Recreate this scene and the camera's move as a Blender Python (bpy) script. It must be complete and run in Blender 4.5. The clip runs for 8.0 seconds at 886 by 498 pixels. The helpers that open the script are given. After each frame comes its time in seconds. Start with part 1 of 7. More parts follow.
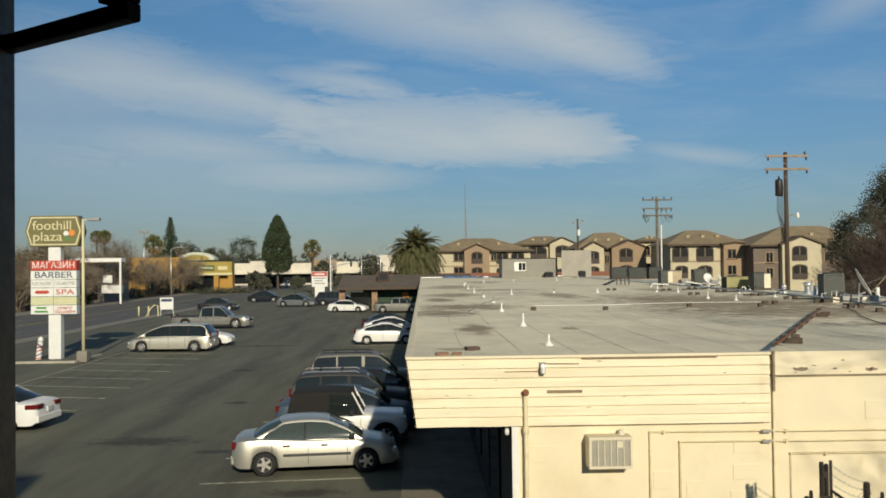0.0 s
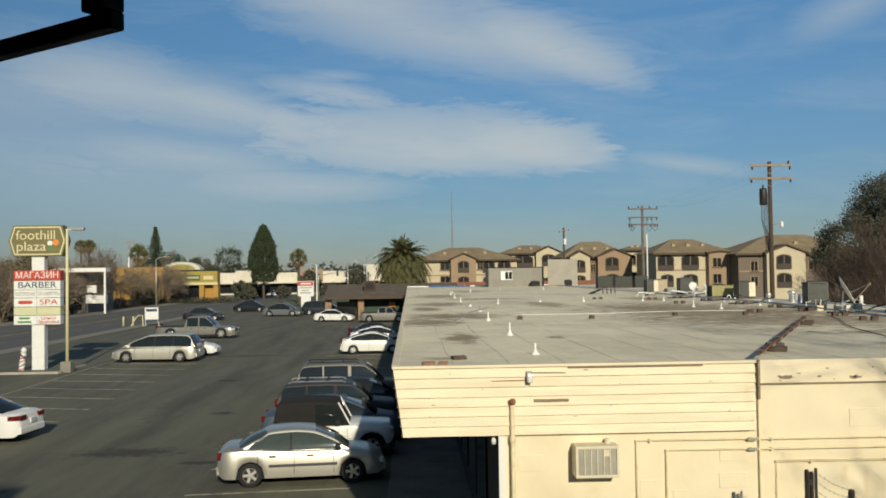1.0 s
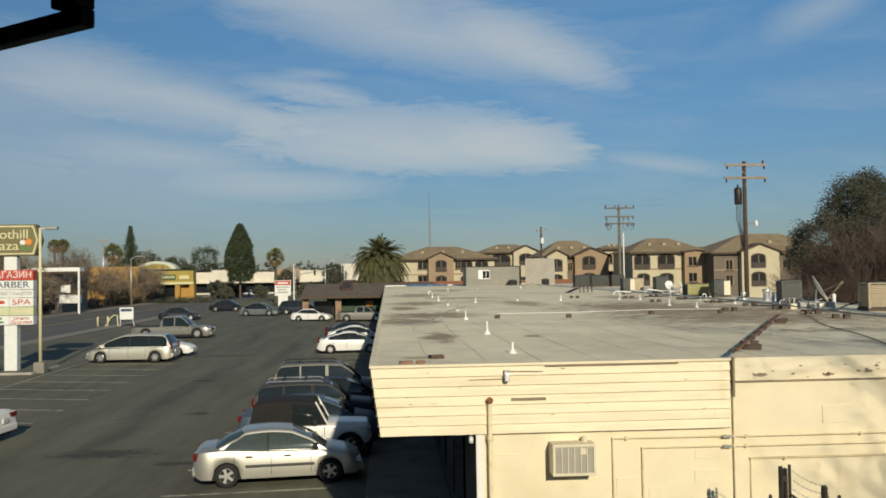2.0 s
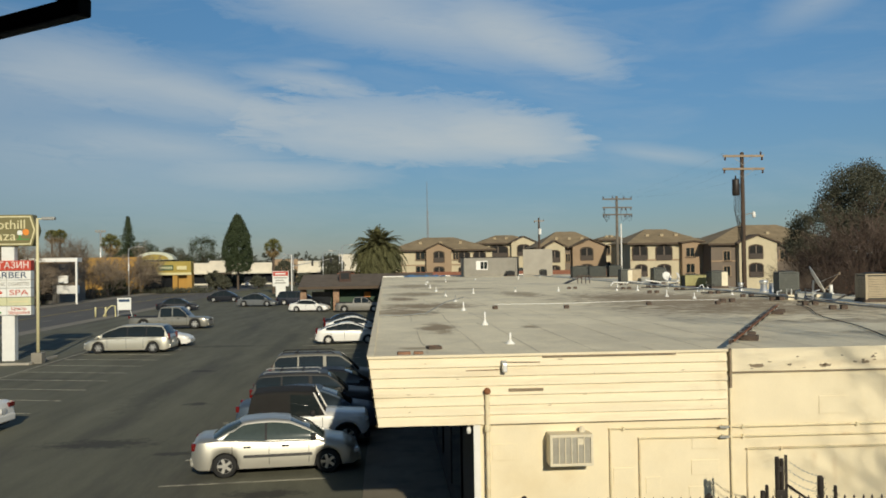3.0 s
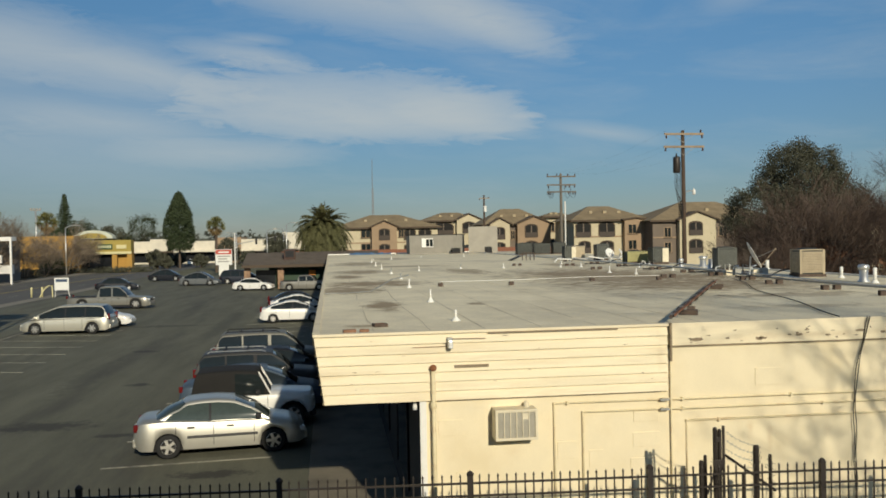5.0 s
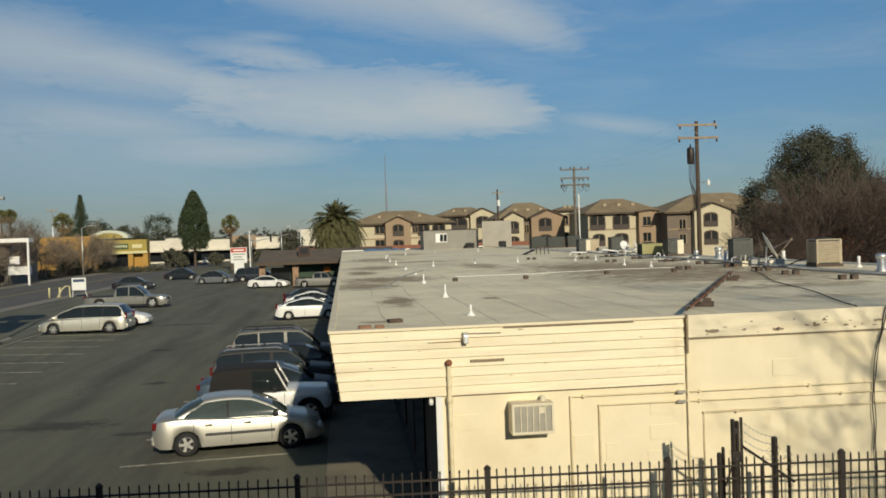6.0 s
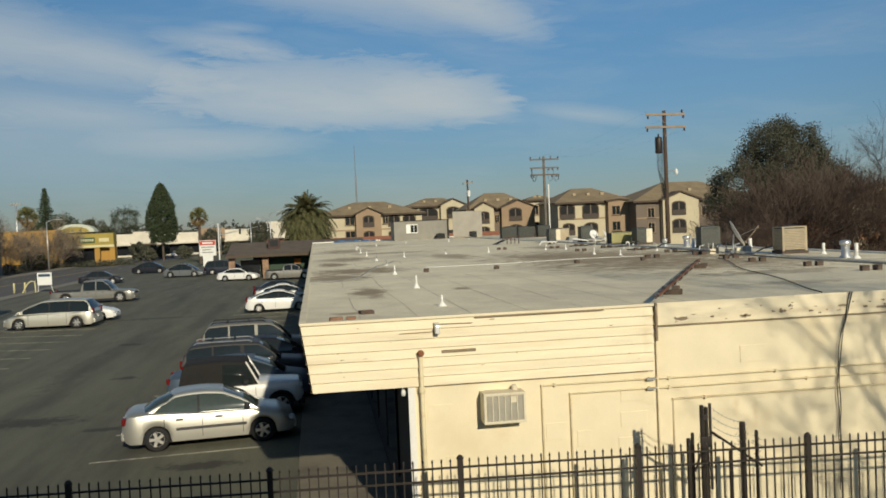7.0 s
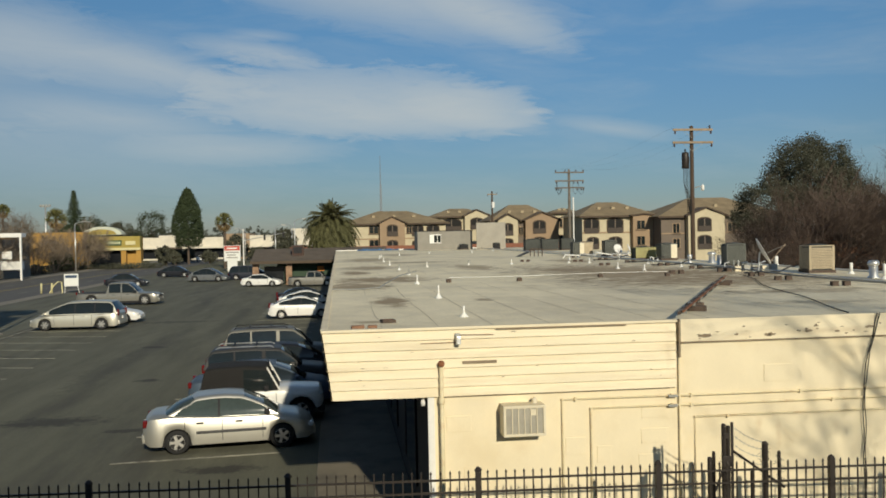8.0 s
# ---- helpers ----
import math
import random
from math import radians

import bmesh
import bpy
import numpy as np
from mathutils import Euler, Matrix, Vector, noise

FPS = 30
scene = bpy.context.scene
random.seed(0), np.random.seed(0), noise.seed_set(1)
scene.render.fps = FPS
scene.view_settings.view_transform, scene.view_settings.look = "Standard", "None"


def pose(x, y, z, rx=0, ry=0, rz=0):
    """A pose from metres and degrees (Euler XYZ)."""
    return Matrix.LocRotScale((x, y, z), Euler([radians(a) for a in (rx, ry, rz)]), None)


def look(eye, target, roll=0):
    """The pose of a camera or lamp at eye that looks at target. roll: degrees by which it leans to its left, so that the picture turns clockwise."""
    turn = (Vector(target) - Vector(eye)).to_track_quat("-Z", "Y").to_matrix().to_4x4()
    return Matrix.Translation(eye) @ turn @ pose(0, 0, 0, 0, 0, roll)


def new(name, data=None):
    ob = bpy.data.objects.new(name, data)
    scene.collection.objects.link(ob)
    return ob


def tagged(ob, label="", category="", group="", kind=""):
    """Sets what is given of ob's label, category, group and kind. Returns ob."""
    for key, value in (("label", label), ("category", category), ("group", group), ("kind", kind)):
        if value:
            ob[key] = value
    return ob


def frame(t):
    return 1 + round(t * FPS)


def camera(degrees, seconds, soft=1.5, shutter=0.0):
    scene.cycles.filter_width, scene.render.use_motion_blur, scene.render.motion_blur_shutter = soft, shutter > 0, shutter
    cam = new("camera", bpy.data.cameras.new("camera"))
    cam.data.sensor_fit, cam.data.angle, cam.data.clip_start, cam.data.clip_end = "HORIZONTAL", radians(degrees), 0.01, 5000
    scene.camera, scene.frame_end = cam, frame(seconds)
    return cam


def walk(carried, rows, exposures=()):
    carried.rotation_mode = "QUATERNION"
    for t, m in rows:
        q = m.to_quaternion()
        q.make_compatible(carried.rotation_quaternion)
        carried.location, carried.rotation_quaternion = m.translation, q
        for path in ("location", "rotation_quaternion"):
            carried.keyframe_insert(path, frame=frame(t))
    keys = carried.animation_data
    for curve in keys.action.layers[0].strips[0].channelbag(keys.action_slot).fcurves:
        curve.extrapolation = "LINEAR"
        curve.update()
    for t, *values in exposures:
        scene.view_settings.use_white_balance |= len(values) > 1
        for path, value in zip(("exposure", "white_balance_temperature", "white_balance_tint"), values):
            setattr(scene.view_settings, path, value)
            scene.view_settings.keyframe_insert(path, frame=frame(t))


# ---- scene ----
cam = camera(53.97, 8.0, soft=1.75)
EYE = (0.0, 0.0, 5.4)
# seconds, yaw, pitch, roll; the eye sways a centimetre or two behind the window
ROWS = [
    (0.0, -1.300, 1.050, 0.700, 0.000),
    (0.5, -1.451, 1.378, 0.865, 0.000),
    (1.0, -2.187, 1.644, 0.811, 0.002),
    (1.5, -3.399, 1.740, 0.967, 0.006),
    (3.0, -3.803, 0.956, 0.843, 0.006),
    (3.5, -4.403, 0.902, 0.820, 0.006),
    (4.0, -6.749, 0.352, 0.877, 0.007),
    (4.5, -8.417, -1.278, 1.036, 0.008),
    (5.0, -7.386, -0.589, 1.098, 0.008),
    (5.2, -6.633, -0.824, 1.012, 0.008),
    (6.3, -6.709, -0.925, 2.172, 0.008),
    (6.5, -7.258, -1.235, 2.032, 0.008),
    (7.0, -8.410, -1.578, 2.433, 0.008),
    (7.5, -8.556, -1.157, 1.557, 0.008),
    (8.0, -6.859, -0.837, 1.120, 0.008),
]
walk(cam, [(t, pose(EYE[0] + dx, EYE[1], EYE[2], 90 + pitch, roll, yaw)) for t, yaw, pitch, roll, dx in ROWS],
     [(0.0, -0.03), (1.5, -0.04), (3.0, -0.08), (4.0, -0.13), (5.0, -0.11), (8.0, -0.10)])

# ---------------------------------------------------------------- world and sun
SUN_EL, SUN_AZ = 22.0, 170.0
world = bpy.data.worlds.new("sky")
scene.world = world
world.use_nodes = True


def wire(tree, a, out, b, inp):
    tree.links.new(a.outputs[out], b.inputs[inp])


def build_sky():
    nt = world.node_tree
    nt.nodes.clear()
    N = nt.nodes.new
    out, bg = N("ShaderNodeOutputWorld"), N("ShaderNodeBackground")
    sky = N("ShaderNodeTexSky")
    sky.sky_type = "NISHITA"
    sky.sun_disc = False
    sky.sun_elevation, sky.sun_rotation = radians(SUN_EL), radians(SUN_AZ)
    sky.air_density, sky.dust_density, sky.ozone_density = 1.0, 0.15, 2.0
    co, sep = N("ShaderNodeTexCoord"), N("ShaderNodeSeparateXYZ")
    wire(nt, co, "Generated", sep, 0)

    def math_node(op, a, b=None, c=None, clamp=False):
        n = N("ShaderNodeMath")
        n.operation, n.use_clamp = op, clamp
        for i, v in enumerate((a, b, c)):
            if v is None:
                continue
            if isinstance(v, (int, float)):
                n.inputs[i].default_value = v
            else:
                nt.links.new(v, n.inputs[i])
        return n.outputs[0]

    X, Y, Z = sep.outputs
    az = math_node("MULTIPLY", math_node("ARCTAN2", X, Y), 57.2958)
    el = math_node("MULTIPLY", math_node("ARCSINE", Z), 57.2958)
    # streaky noise, stretched along the horizon
    comb = N("ShaderNodeCombineXYZ")
    nt.links.new(math_node("ADD", math_node("MULTIPLY", az, 0.06), math_node("MULTIPLY", el, 0.05)), comb.inputs[0])
    nt.links.new(math_node("MULTIPLY", el, 0.28), comb.inputs[1])

    def tex(scale, detail, rough, dist, off):
        m = N("ShaderNodeVectorMath")
        m.operation = "ADD"
        nt.links.new(comb.outputs[0], m.inputs[0])
        m.inputs[1].default_value = (off, off * 0.7, 0)
        n = N("ShaderNodeTexNoise")
        nt.links.new(m.outputs[0], n.inputs["Vector"])
        for key, v in (("Scale", scale), ("Detail", detail), ("Roughness", rough), ("Distortion", dist)):
            n.inputs[key].default_value = v
        return n.outputs["Fac"]

    coarse, fine = tex(1.3, 8, 0.62, 0.5, 3.1), tex(4.2, 9, 0.68, 1.2, 7.7)

    wob = math_node("ADD", math_node("MULTIPLY", math_node("SUBTRACT", coarse, 0.5), 0.95), math_node("MULTIPLY", math_node("SUBTRACT", fine, 0.5), 0.95))

    def bank(a0, e0, ra, up, down, tilt, power, amount):
        """A long cloud bank round azimuth a0 and elevation e0 (degrees), with its own reach upwards and downwards."""
        da = math_node("SUBTRACT", az, a0)
        de = math_node("SUBTRACT", math_node("SUBTRACT", el, e0), math_node("MULTIPLY", da, tilt))
        high = math_node("DIVIDE", math_node("MAXIMUM", de, 0.0), up)
        low = math_node("DIVIDE", math_node("MAXIMUM", math_node("MULTIPLY", de, -1.0), 0.0), down)
        q = math_node("ADD", math_node("POWER", math_node("ABSOLUTE", math_node("DIVIDE", da, ra)), 2.6),
                      math_node("POWER", math_node("ADD", high, low), 2.0))
        v = math_node("SUBTRACT", 1.0, math_node("ADD", math_node("SQRT", q), wob), clamp=True)
        return math_node("MULTIPLY", math_node("POWER", v, power), amount)

    masks = [bank(*b) for b in CLOUDS]
    total = masks[0]
    for m in masks[1:]:
        total = math_node("ADD", total, m)
    # thin high veil everywhere
    veil = math_node("MULTIPLY", math_node("SUBTRACT", coarse, 0.45, clamp=True), 0.55)
    total = math_node("ADD", total, veil)
    total = math_node("MULTIPLY", total, math_node("ADD", 0.10, math_node("MULTIPLY", fine, 1.45)))
    total = math_node("SUBTRACT", 1.0, math_node("POWER", 2.718, math_node("MULTIPLY", total, -1.35)))
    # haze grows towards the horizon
    mix = N("ShaderNodeMix")
    mix.data_type = "RGBA"
    nt.links.new(total, mix.inputs["Factor"])
    tint = N("ShaderNodeMix")
    tint.data_type, tint.blend_type = "RGBA", "MULTIPLY"
    tint.inputs["Factor"].default_value = 1.0
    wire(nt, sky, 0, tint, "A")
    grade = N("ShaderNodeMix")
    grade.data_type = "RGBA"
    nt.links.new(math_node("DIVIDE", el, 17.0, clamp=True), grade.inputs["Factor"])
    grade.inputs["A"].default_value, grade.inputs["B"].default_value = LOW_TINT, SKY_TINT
    # out of view overhead the tint turns neutral, so that shade is less blue
    zenith = N("ShaderNodeMix")
    zenith.data_type = "RGBA"
    nt.links.new(math_node("DIVIDE", math_node("SUBTRACT", el, 20.0), 20.0, clamp=True), zenith.inputs["Factor"])
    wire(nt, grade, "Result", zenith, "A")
    zenith.inputs["B"].default_value = HIGH_TINT
    # the sky pales towards the sunlit quarter
    pale = N("ShaderNodeVectorMath")
    pale.operation = "SCALE"
    wire(nt, zenith, "Result", pale, 0)
    side = math_node("MAXIMUM", math_node("MINIMUM", math_node("DIVIDE", az, 30.0), 1.0), -1.0)
    nt.links.new(math_node("ADD", 0.99, math_node("MULTIPLY", side, 0.17)), pale.inputs["Scale"])
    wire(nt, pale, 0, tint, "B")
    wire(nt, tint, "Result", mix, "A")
    mix.inputs["B"].default_value = CLOUD
    wire(nt, mix, "Result", bg, 0)
    bg.inputs[1].default_value = SKY
    wire(nt, bg, 0, out, 0)


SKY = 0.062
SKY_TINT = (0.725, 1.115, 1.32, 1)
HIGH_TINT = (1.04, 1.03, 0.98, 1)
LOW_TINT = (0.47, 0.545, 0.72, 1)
CLOUD = (8.5, 9.2, 9.2, 1)
# azimuth, elevation, half width, reach up, reach down, tilt, softness, amount
CLOUDS = [
    (2.2, 7.9, 12.5, 3.5, 1.5, -0.045, 0.75, 1.25),
    (9.0, 7.7, 5.5, 2.3, 0.9, -0.16, 0.8, 0.7),
    (-15.5, 11.4, 11.0, 2.6, 2.2, -0.19, 1.0, 0.66),
    (-22.0, 11.8, 9.0, 2.6, 3.0, 0.05, 1.1, 0.34),
    (-10.5, 10.6, 6.0, 1.2, 1.2, -0.24, 1.0, 0.4),
    (-5.2, 12.0, 5.0, 0.8, 0.9, -0.11, 1.0, 0.6),
    (-4.6, 12.9, 2.6, 0.5, 0.4, -0.05, 1.0, 0.35),
    (2.5, 15.4, 15.0, 3.4, 2.6, -0.18, 1.0, 0.8),
    (10.0, 14.2, 6.5, 2.2, 1.7, -0.42, 1.0, 0.65),
    (-5.0, 18.5, 10.0, 2.6, 2.2, -0.05, 1.1, 0.5),
    (-20.0, 7.0, 20.0, 6.0, 6.0, -0.05, 1.2, 0.38),
    (-6.8, 5.8, 8.0, 1.2, 1.2, 0.0, 1.0, 0.55),
    (-13.5, 7.6, 8.0, 1.2, 1.2, -0.12, 1.0, 0.35),
    (18.0, 6.7, 4.5, 0.8, 0.6, -0.17, 1.0, 0.45),
    (12.9, 7.95, 1.2, 0.3, 0.3, 0.0, 1.0, 0.5),
    (27.5, 15.2, 4.0, 1.8, 1.6, 0.3, 1.2, 0.4),
]
build_sky()
sun = new("sun", bpy.data.lights.new("sun", "SUN"))
sun.data.energy, sun.data.angle, sun.data.color = 4.05, radians(0.8), (0.98, 0.885, 0.68)
AZ, EL = radians(SUN_AZ), radians(SUN_EL)
sun.matrix_world = look((0, 0, 30), (-math.sin(AZ) * 10, -math.cos(AZ) * 10, 30 - 10 * math.tan(EL)))


# ---------------------------------------------------------------- materials
def material(name, color, rough=0.8, metal=0.0, var=0.15, scale=3.0, fine=40.0, bump=0.15, coat=0.0, stain=None,
             stain_amount=0.0, stain_scale=0.6, rand=0.0, space="Object", spec=0.5, stretch=None):
    """A surface with two scales of variation, stains of their own colour and a fine relief."""
    m = bpy.data.materials.new(name)
    m.use_nodes = True
    nt = m.node_tree
    b = nt.nodes["Principled BSDF"]
    b.inputs["Roughness"].default_value, b.inputs["Metallic"].default_value = rough, metal
    b.inputs["Coat Weight"].default_value = coat
    b.inputs["Coat Roughness"].default_value = 0.06
    b.inputs["Specular IOR Level"].default_value = spec
    N = nt.nodes.new
    if space == "World":
        src = N("ShaderNodeNewGeometry").outputs["Position"]
    else:
        src = N("ShaderNodeTexCoord").outputs["Object"]
    if stretch:
        mp = N("ShaderNodeMapping")
        nt.links.new(src, mp.inputs[0])
        mp.inputs["Scale"].default_value = stretch
        src = mp.outputs[0]

    def tex(s, d, r=0.6):
        n = N("ShaderNodeTexNoise")
        nt.links.new(src, n.inputs["Vector"])
        n.inputs["Scale"].default_value, n.inputs["Detail"].default_value, n.inputs["Roughness"].default_value = s, d, r
        return n.outputs["Fac"]

    def ramp(fac, lo, hi, a, c):
        n = N("ShaderNodeMapRange")
        nt.links.new(fac, n.inputs[0])
        for i, v in enumerate((lo, hi, a, c)):
            n.inputs[i + 1].default_value = v
        return n.outputs[0]

    def mult(a, c):
        n = N("ShaderNodeMath")
        n.operation = "MULTIPLY"
        nt.links.new(a, n.inputs[0])
        if isinstance(c, float):
            n.inputs[1].default_value = c
        else:
            nt.links.new(c, n.inputs[1])
        return n.outputs[0]

    small = tex(fine, 4)
    v = mult(ramp(tex(scale, 5), 0.3, 0.7, 1 - var, 1 + var), ramp(small, 0.3, 0.7, 1 - var * 0.6, 1 + var * 0.6))
    if rand:
        v = mult(v, ramp(N("ShaderNodeObjectInfo").outputs["Random"], 0, 1, 1 - rand, 1 + rand))
    hsv = N("ShaderNodeHueSaturation")
    hsv.inputs["Color"].default_value = (*color, 1)
    nt.links.new(v, hsv.inputs["Value"])
    col = hsv.outputs[0]
    if stain:
        mx = N("ShaderNodeMix")
        mx.data_type = "RGBA"
        nt.links.new(mult(ramp(tex(stain_scale, 6, 0.65), 0.5, 0.66, 0, 1), float(stain_amount)), mx.inputs["Factor"])
        nt.links.new(col, mx.inputs["A"])
        mx.inputs["B"].default_value = (*stain, 1)
        col = mx.outputs["Result"]
    nt.links.new(col, b.inputs["Base Color"])
    if rough > 0.15 and not coat:
        nt.links.new(ramp(small, 0.2, 0.8, max(rough - 0.12, 0.05), min(rough + 0.1, 1)), b.inputs["Roughness"])
    if bump:
        bp = N("ShaderNodeBump")
        bp.inputs["Strength"].default_value, bp.inputs["Distance"].default_value = bump, 0.01
        nt.links.new(small, bp.inputs["Height"])
        nt.links.new(bp.outputs[0], b.inputs["Normal"])
    return m


def glass_dark(name, color, rough=0.05, spec=0.35):
    return material(name, color, rough, 0.0, 0.08, 2, 8, 0.0, coat=0.0, spec=spec)


ASPHALT = material("asphalt", (0.127, 0.126, 0.088), 0.9, var=0.24, scale=0.8, fine=25, bump=0.3, stain=(0.07, 0.067, 0.053), stain_amount=0.75, stain_scale=0.45, space="World", stretch=(1, 0.16, 1))
ROAD = material("road_asphalt", (0.115, 0.112, 0.105), 0.9, var=0.14, scale=0.2, fine=18, bump=0.2, stain=(0.045, 0.044, 0.042), stain_amount=0.6, stain_scale=0.4, space="World", stretch=(1, 0.12, 1))
EARTH = material("dry_grass", (0.13, 0.125, 0.07), 1, var=0.3, scale=0.12, fine=2, bump=0.4, stain=(0.07, 0.085, 0.035), stain_amount=0.8, stain_scale=0.08, space="World")
CONCRETE = material("concrete", (0.25, 0.228, 0.185), 0.9, var=0.12, scale=1.2, fine=45, bump=0.2, stain=(0.2, 0.185, 0.16), stain_amount=0.6, stain_scale=0.9, space="World")
STUCCO = material("cream_stucco", (0.81, 0.71, 0.50), 0.9, var=0.05, scale=1.1, fine=60, bump=0.35, stain=(0.70, 0.57, 0.34), stain_amount=0.35, stain_scale=0.7, space="World")
SIDING = material("cream_siding", (0.83, 0.73, 0.52), 0.75, var=0.07, scale=2.5, fine=70, bump=0.25, stain=(0.62, 0.50, 0.32), stain_amount=0.4, stain_scale=2.2, rand=0.03, space="World", stretch=(0.25, 1, 2.5))
BARE = material("weathered_wood", (0.27, 0.21, 0.14), 0.95, var=0.3, scale=6, fine=50, bump=0.5, stretch=(0.3, 1, 3))
ROOFING = material("roof_sheet", (0.87, 0.775, 0.555), 0.9, var=0.13, scale=0.9, fine=16, bump=0.25, stain=(0.50, 0.44, 0.33), stain_amount=0.5, stain_scale=0.16, space="World", stretch=(1.0, 0.7, 1))
SEAM = material("roof_seam_tar", (0.46, 0.40, 0.29), 0.95, var=0.2, scale=2, fine=30, bump=0.2)
WHITE = material("white_paint", (0.80, 0.79, 0.75), 0.6, var=0.06, scale=2, fine=30, bump=0.1, stain=(0.5, 0.46, 0.38), stain_amount=0.3, stain_scale=2)
# Brown taken nearly to black: the overhang's deep shade is in the colour.
DARKWALL = material("shaded_brown_panel", (0.03, 0.024, 0.02), 0.8, var=0.2, scale=1, fine=20, bump=0.2)
SHOPGLASS = glass_dark("shop_glass", (0.02, 0.022, 0.025))
IRON = material("black_iron", (0.035, 0.028, 0.024), 0.5, 0.3, var=0.25, scale=4, fine=50, bump=0.15)
GALV = material("galvanised", (0.74, 0.74, 0.72), 0.42, 0.8, var=0.12, scale=3, fine=25, bump=0.1)
DULLMETAL = material("dull_metal", (0.33, 0.33, 0.31), 0.55, 0.5, var=0.15, scale=3, fine=30, bump=0.1)
RUST = material("rusty_iron", (0.24, 0.10, 0.045), 0.85, 0.2, var=0.35, scale=8, fine=40, bump=0.3)
POLEWOOD = material("creosoted_wood", (0.075, 0.05, 0.034), 0.95, var=0.3, scale=1.5, fine=15, bump=0.4, stretch=(6, 6, 0.6))
ARMWOOD = material("grey_crossarm_wood", (0.30, 0.23, 0.16), 0.95, var=0.25, scale=2, fine=20, bump=0.3)
GREYARM = material("weathered_crossarm_wood", (0.15, 0.13, 0.105), 0.95, var=0.25, scale=2, fine=20, bump=0.3)
PORCELAIN = material("brown_porcelain", (0.07, 0.04, 0.03), 0.25, var=0.1, coat=0.4, bump=0)
BLACKRUB = material("black_rubber", (0.022, 0.021, 0.02), 0.85, var=0.15, scale=5, fine=40, bump=0.2)
BLACKPLAST = material("black_plastic", (0.022, 0.022, 0.024), 0.6, spec=0.2, var=0.12, scale=4, fine=40, bump=0.1)
LINEPAINT = material("worn_line_paint", (0.36, 0.34, 0.27), 0.9, var=0.25, scale=2.5, fine=30, bump=0.2, stain=(0.08, 0.076, 0.068), stain_amount=0.85, stain_scale=2.6, space="World")
WALKM = material("grimy_walkway_concrete", (0.24, 0.21, 0.155), 0.92, var=0.16, scale=0.9, fine=40, bump=0.25, stain=(0.11, 0.1, 0.08), stain_amount=0.6, stain_scale=0.8, space="World")
KERBM = material("kerb_concrete", (0.38, 0.35, 0.29), 0.9, var=0.15, scale=1.5, fine=30, bump=0.25, space="World")
FRAMEM = material("window_frame_metal", (0.010, 0.013, 0.022), 0.6, 0.0, var=0.1, scale=10, fine=80, bump=0.05)
ACM = material("beige_metal", (0.70, 0.63, 0.47), 0.6, 0.1, var=0.08, scale=4, fine=40, bump=0.08)
GRILLEM = material("ac_grille", (0.40, 0.375, 0.31), 0.7, 0.1, var=0.1, scale=6, fine=60, bump=0.1)


def soft_spots(m, spots, color, up=1, grow=3.0):
    """Soft-edged washed-in dirt and darker areas: (x, y, half width, half length, strength) on a flat surface."""
    nt = m.node_tree
    b = nt.nodes["Principled BSDF"]
    old = b.inputs["Base Color"].links[0].from_socket
    N = nt.nodes.new
    sep = N("ShaderNodeSeparateXYZ")
    geo = N("ShaderNodeNewGeometry")
    nz = N("ShaderNodeTexNoise")
    nz.inputs["Scale"].default_value, nz.inputs["Detail"].default_value, nz.inputs["Roughness"].default_value = 2.0, 10, 0.74
    nt.links.new(geo.outputs["Position"], nz.inputs["Vector"])
    nt.links.new(geo.outputs["Position"], sep.inputs[0])

    def op(kind, a, c, clamp=False):
        n = N("ShaderNodeMath")
        n.operation, n.use_clamp = kind, clamp
        for i, v in enumerate((a, c)):
            if isinstance(v, (int, float)):
                n.inputs[i].default_value = v
            else:
                nt.links.new(v, n.inputs[i])
        return n.outputs[0]

    total = 0.0
    for x, y, rx, ry, k in spots:
        dx, dy = op("DIVIDE", op("SUBTRACT", sep.outputs[0], x), rx), op("DIVIDE", op("SUBTRACT", sep.outputs[up], y), ry)
        q = op("SQRT", op("ADD", op("MULTIPLY", dx, dx), op("MULTIPLY", dy, dy)), 0)
        v = op("SUBTRACT", op("SUBTRACT", 1.75, q), op("MULTIPLY", nz.outputs["Fac"], 2.2), True)
        total = op("ADD", total, op("MULTIPLY", op("MULTIPLY", v, grow, True), k * 1.1))
    mx = N("ShaderNodeMix")
    mx.data_type = "RGBA"
    nt.links.new(op("MINIMUM", total, 0.85), mx.inputs["Factor"])
    nt.links.new(old, mx.inputs["A"])
    mx.inputs["B"].default_value = (*color, 1)
    nt.links.new(mx.outputs["Result"], b.inputs["Base Color"])


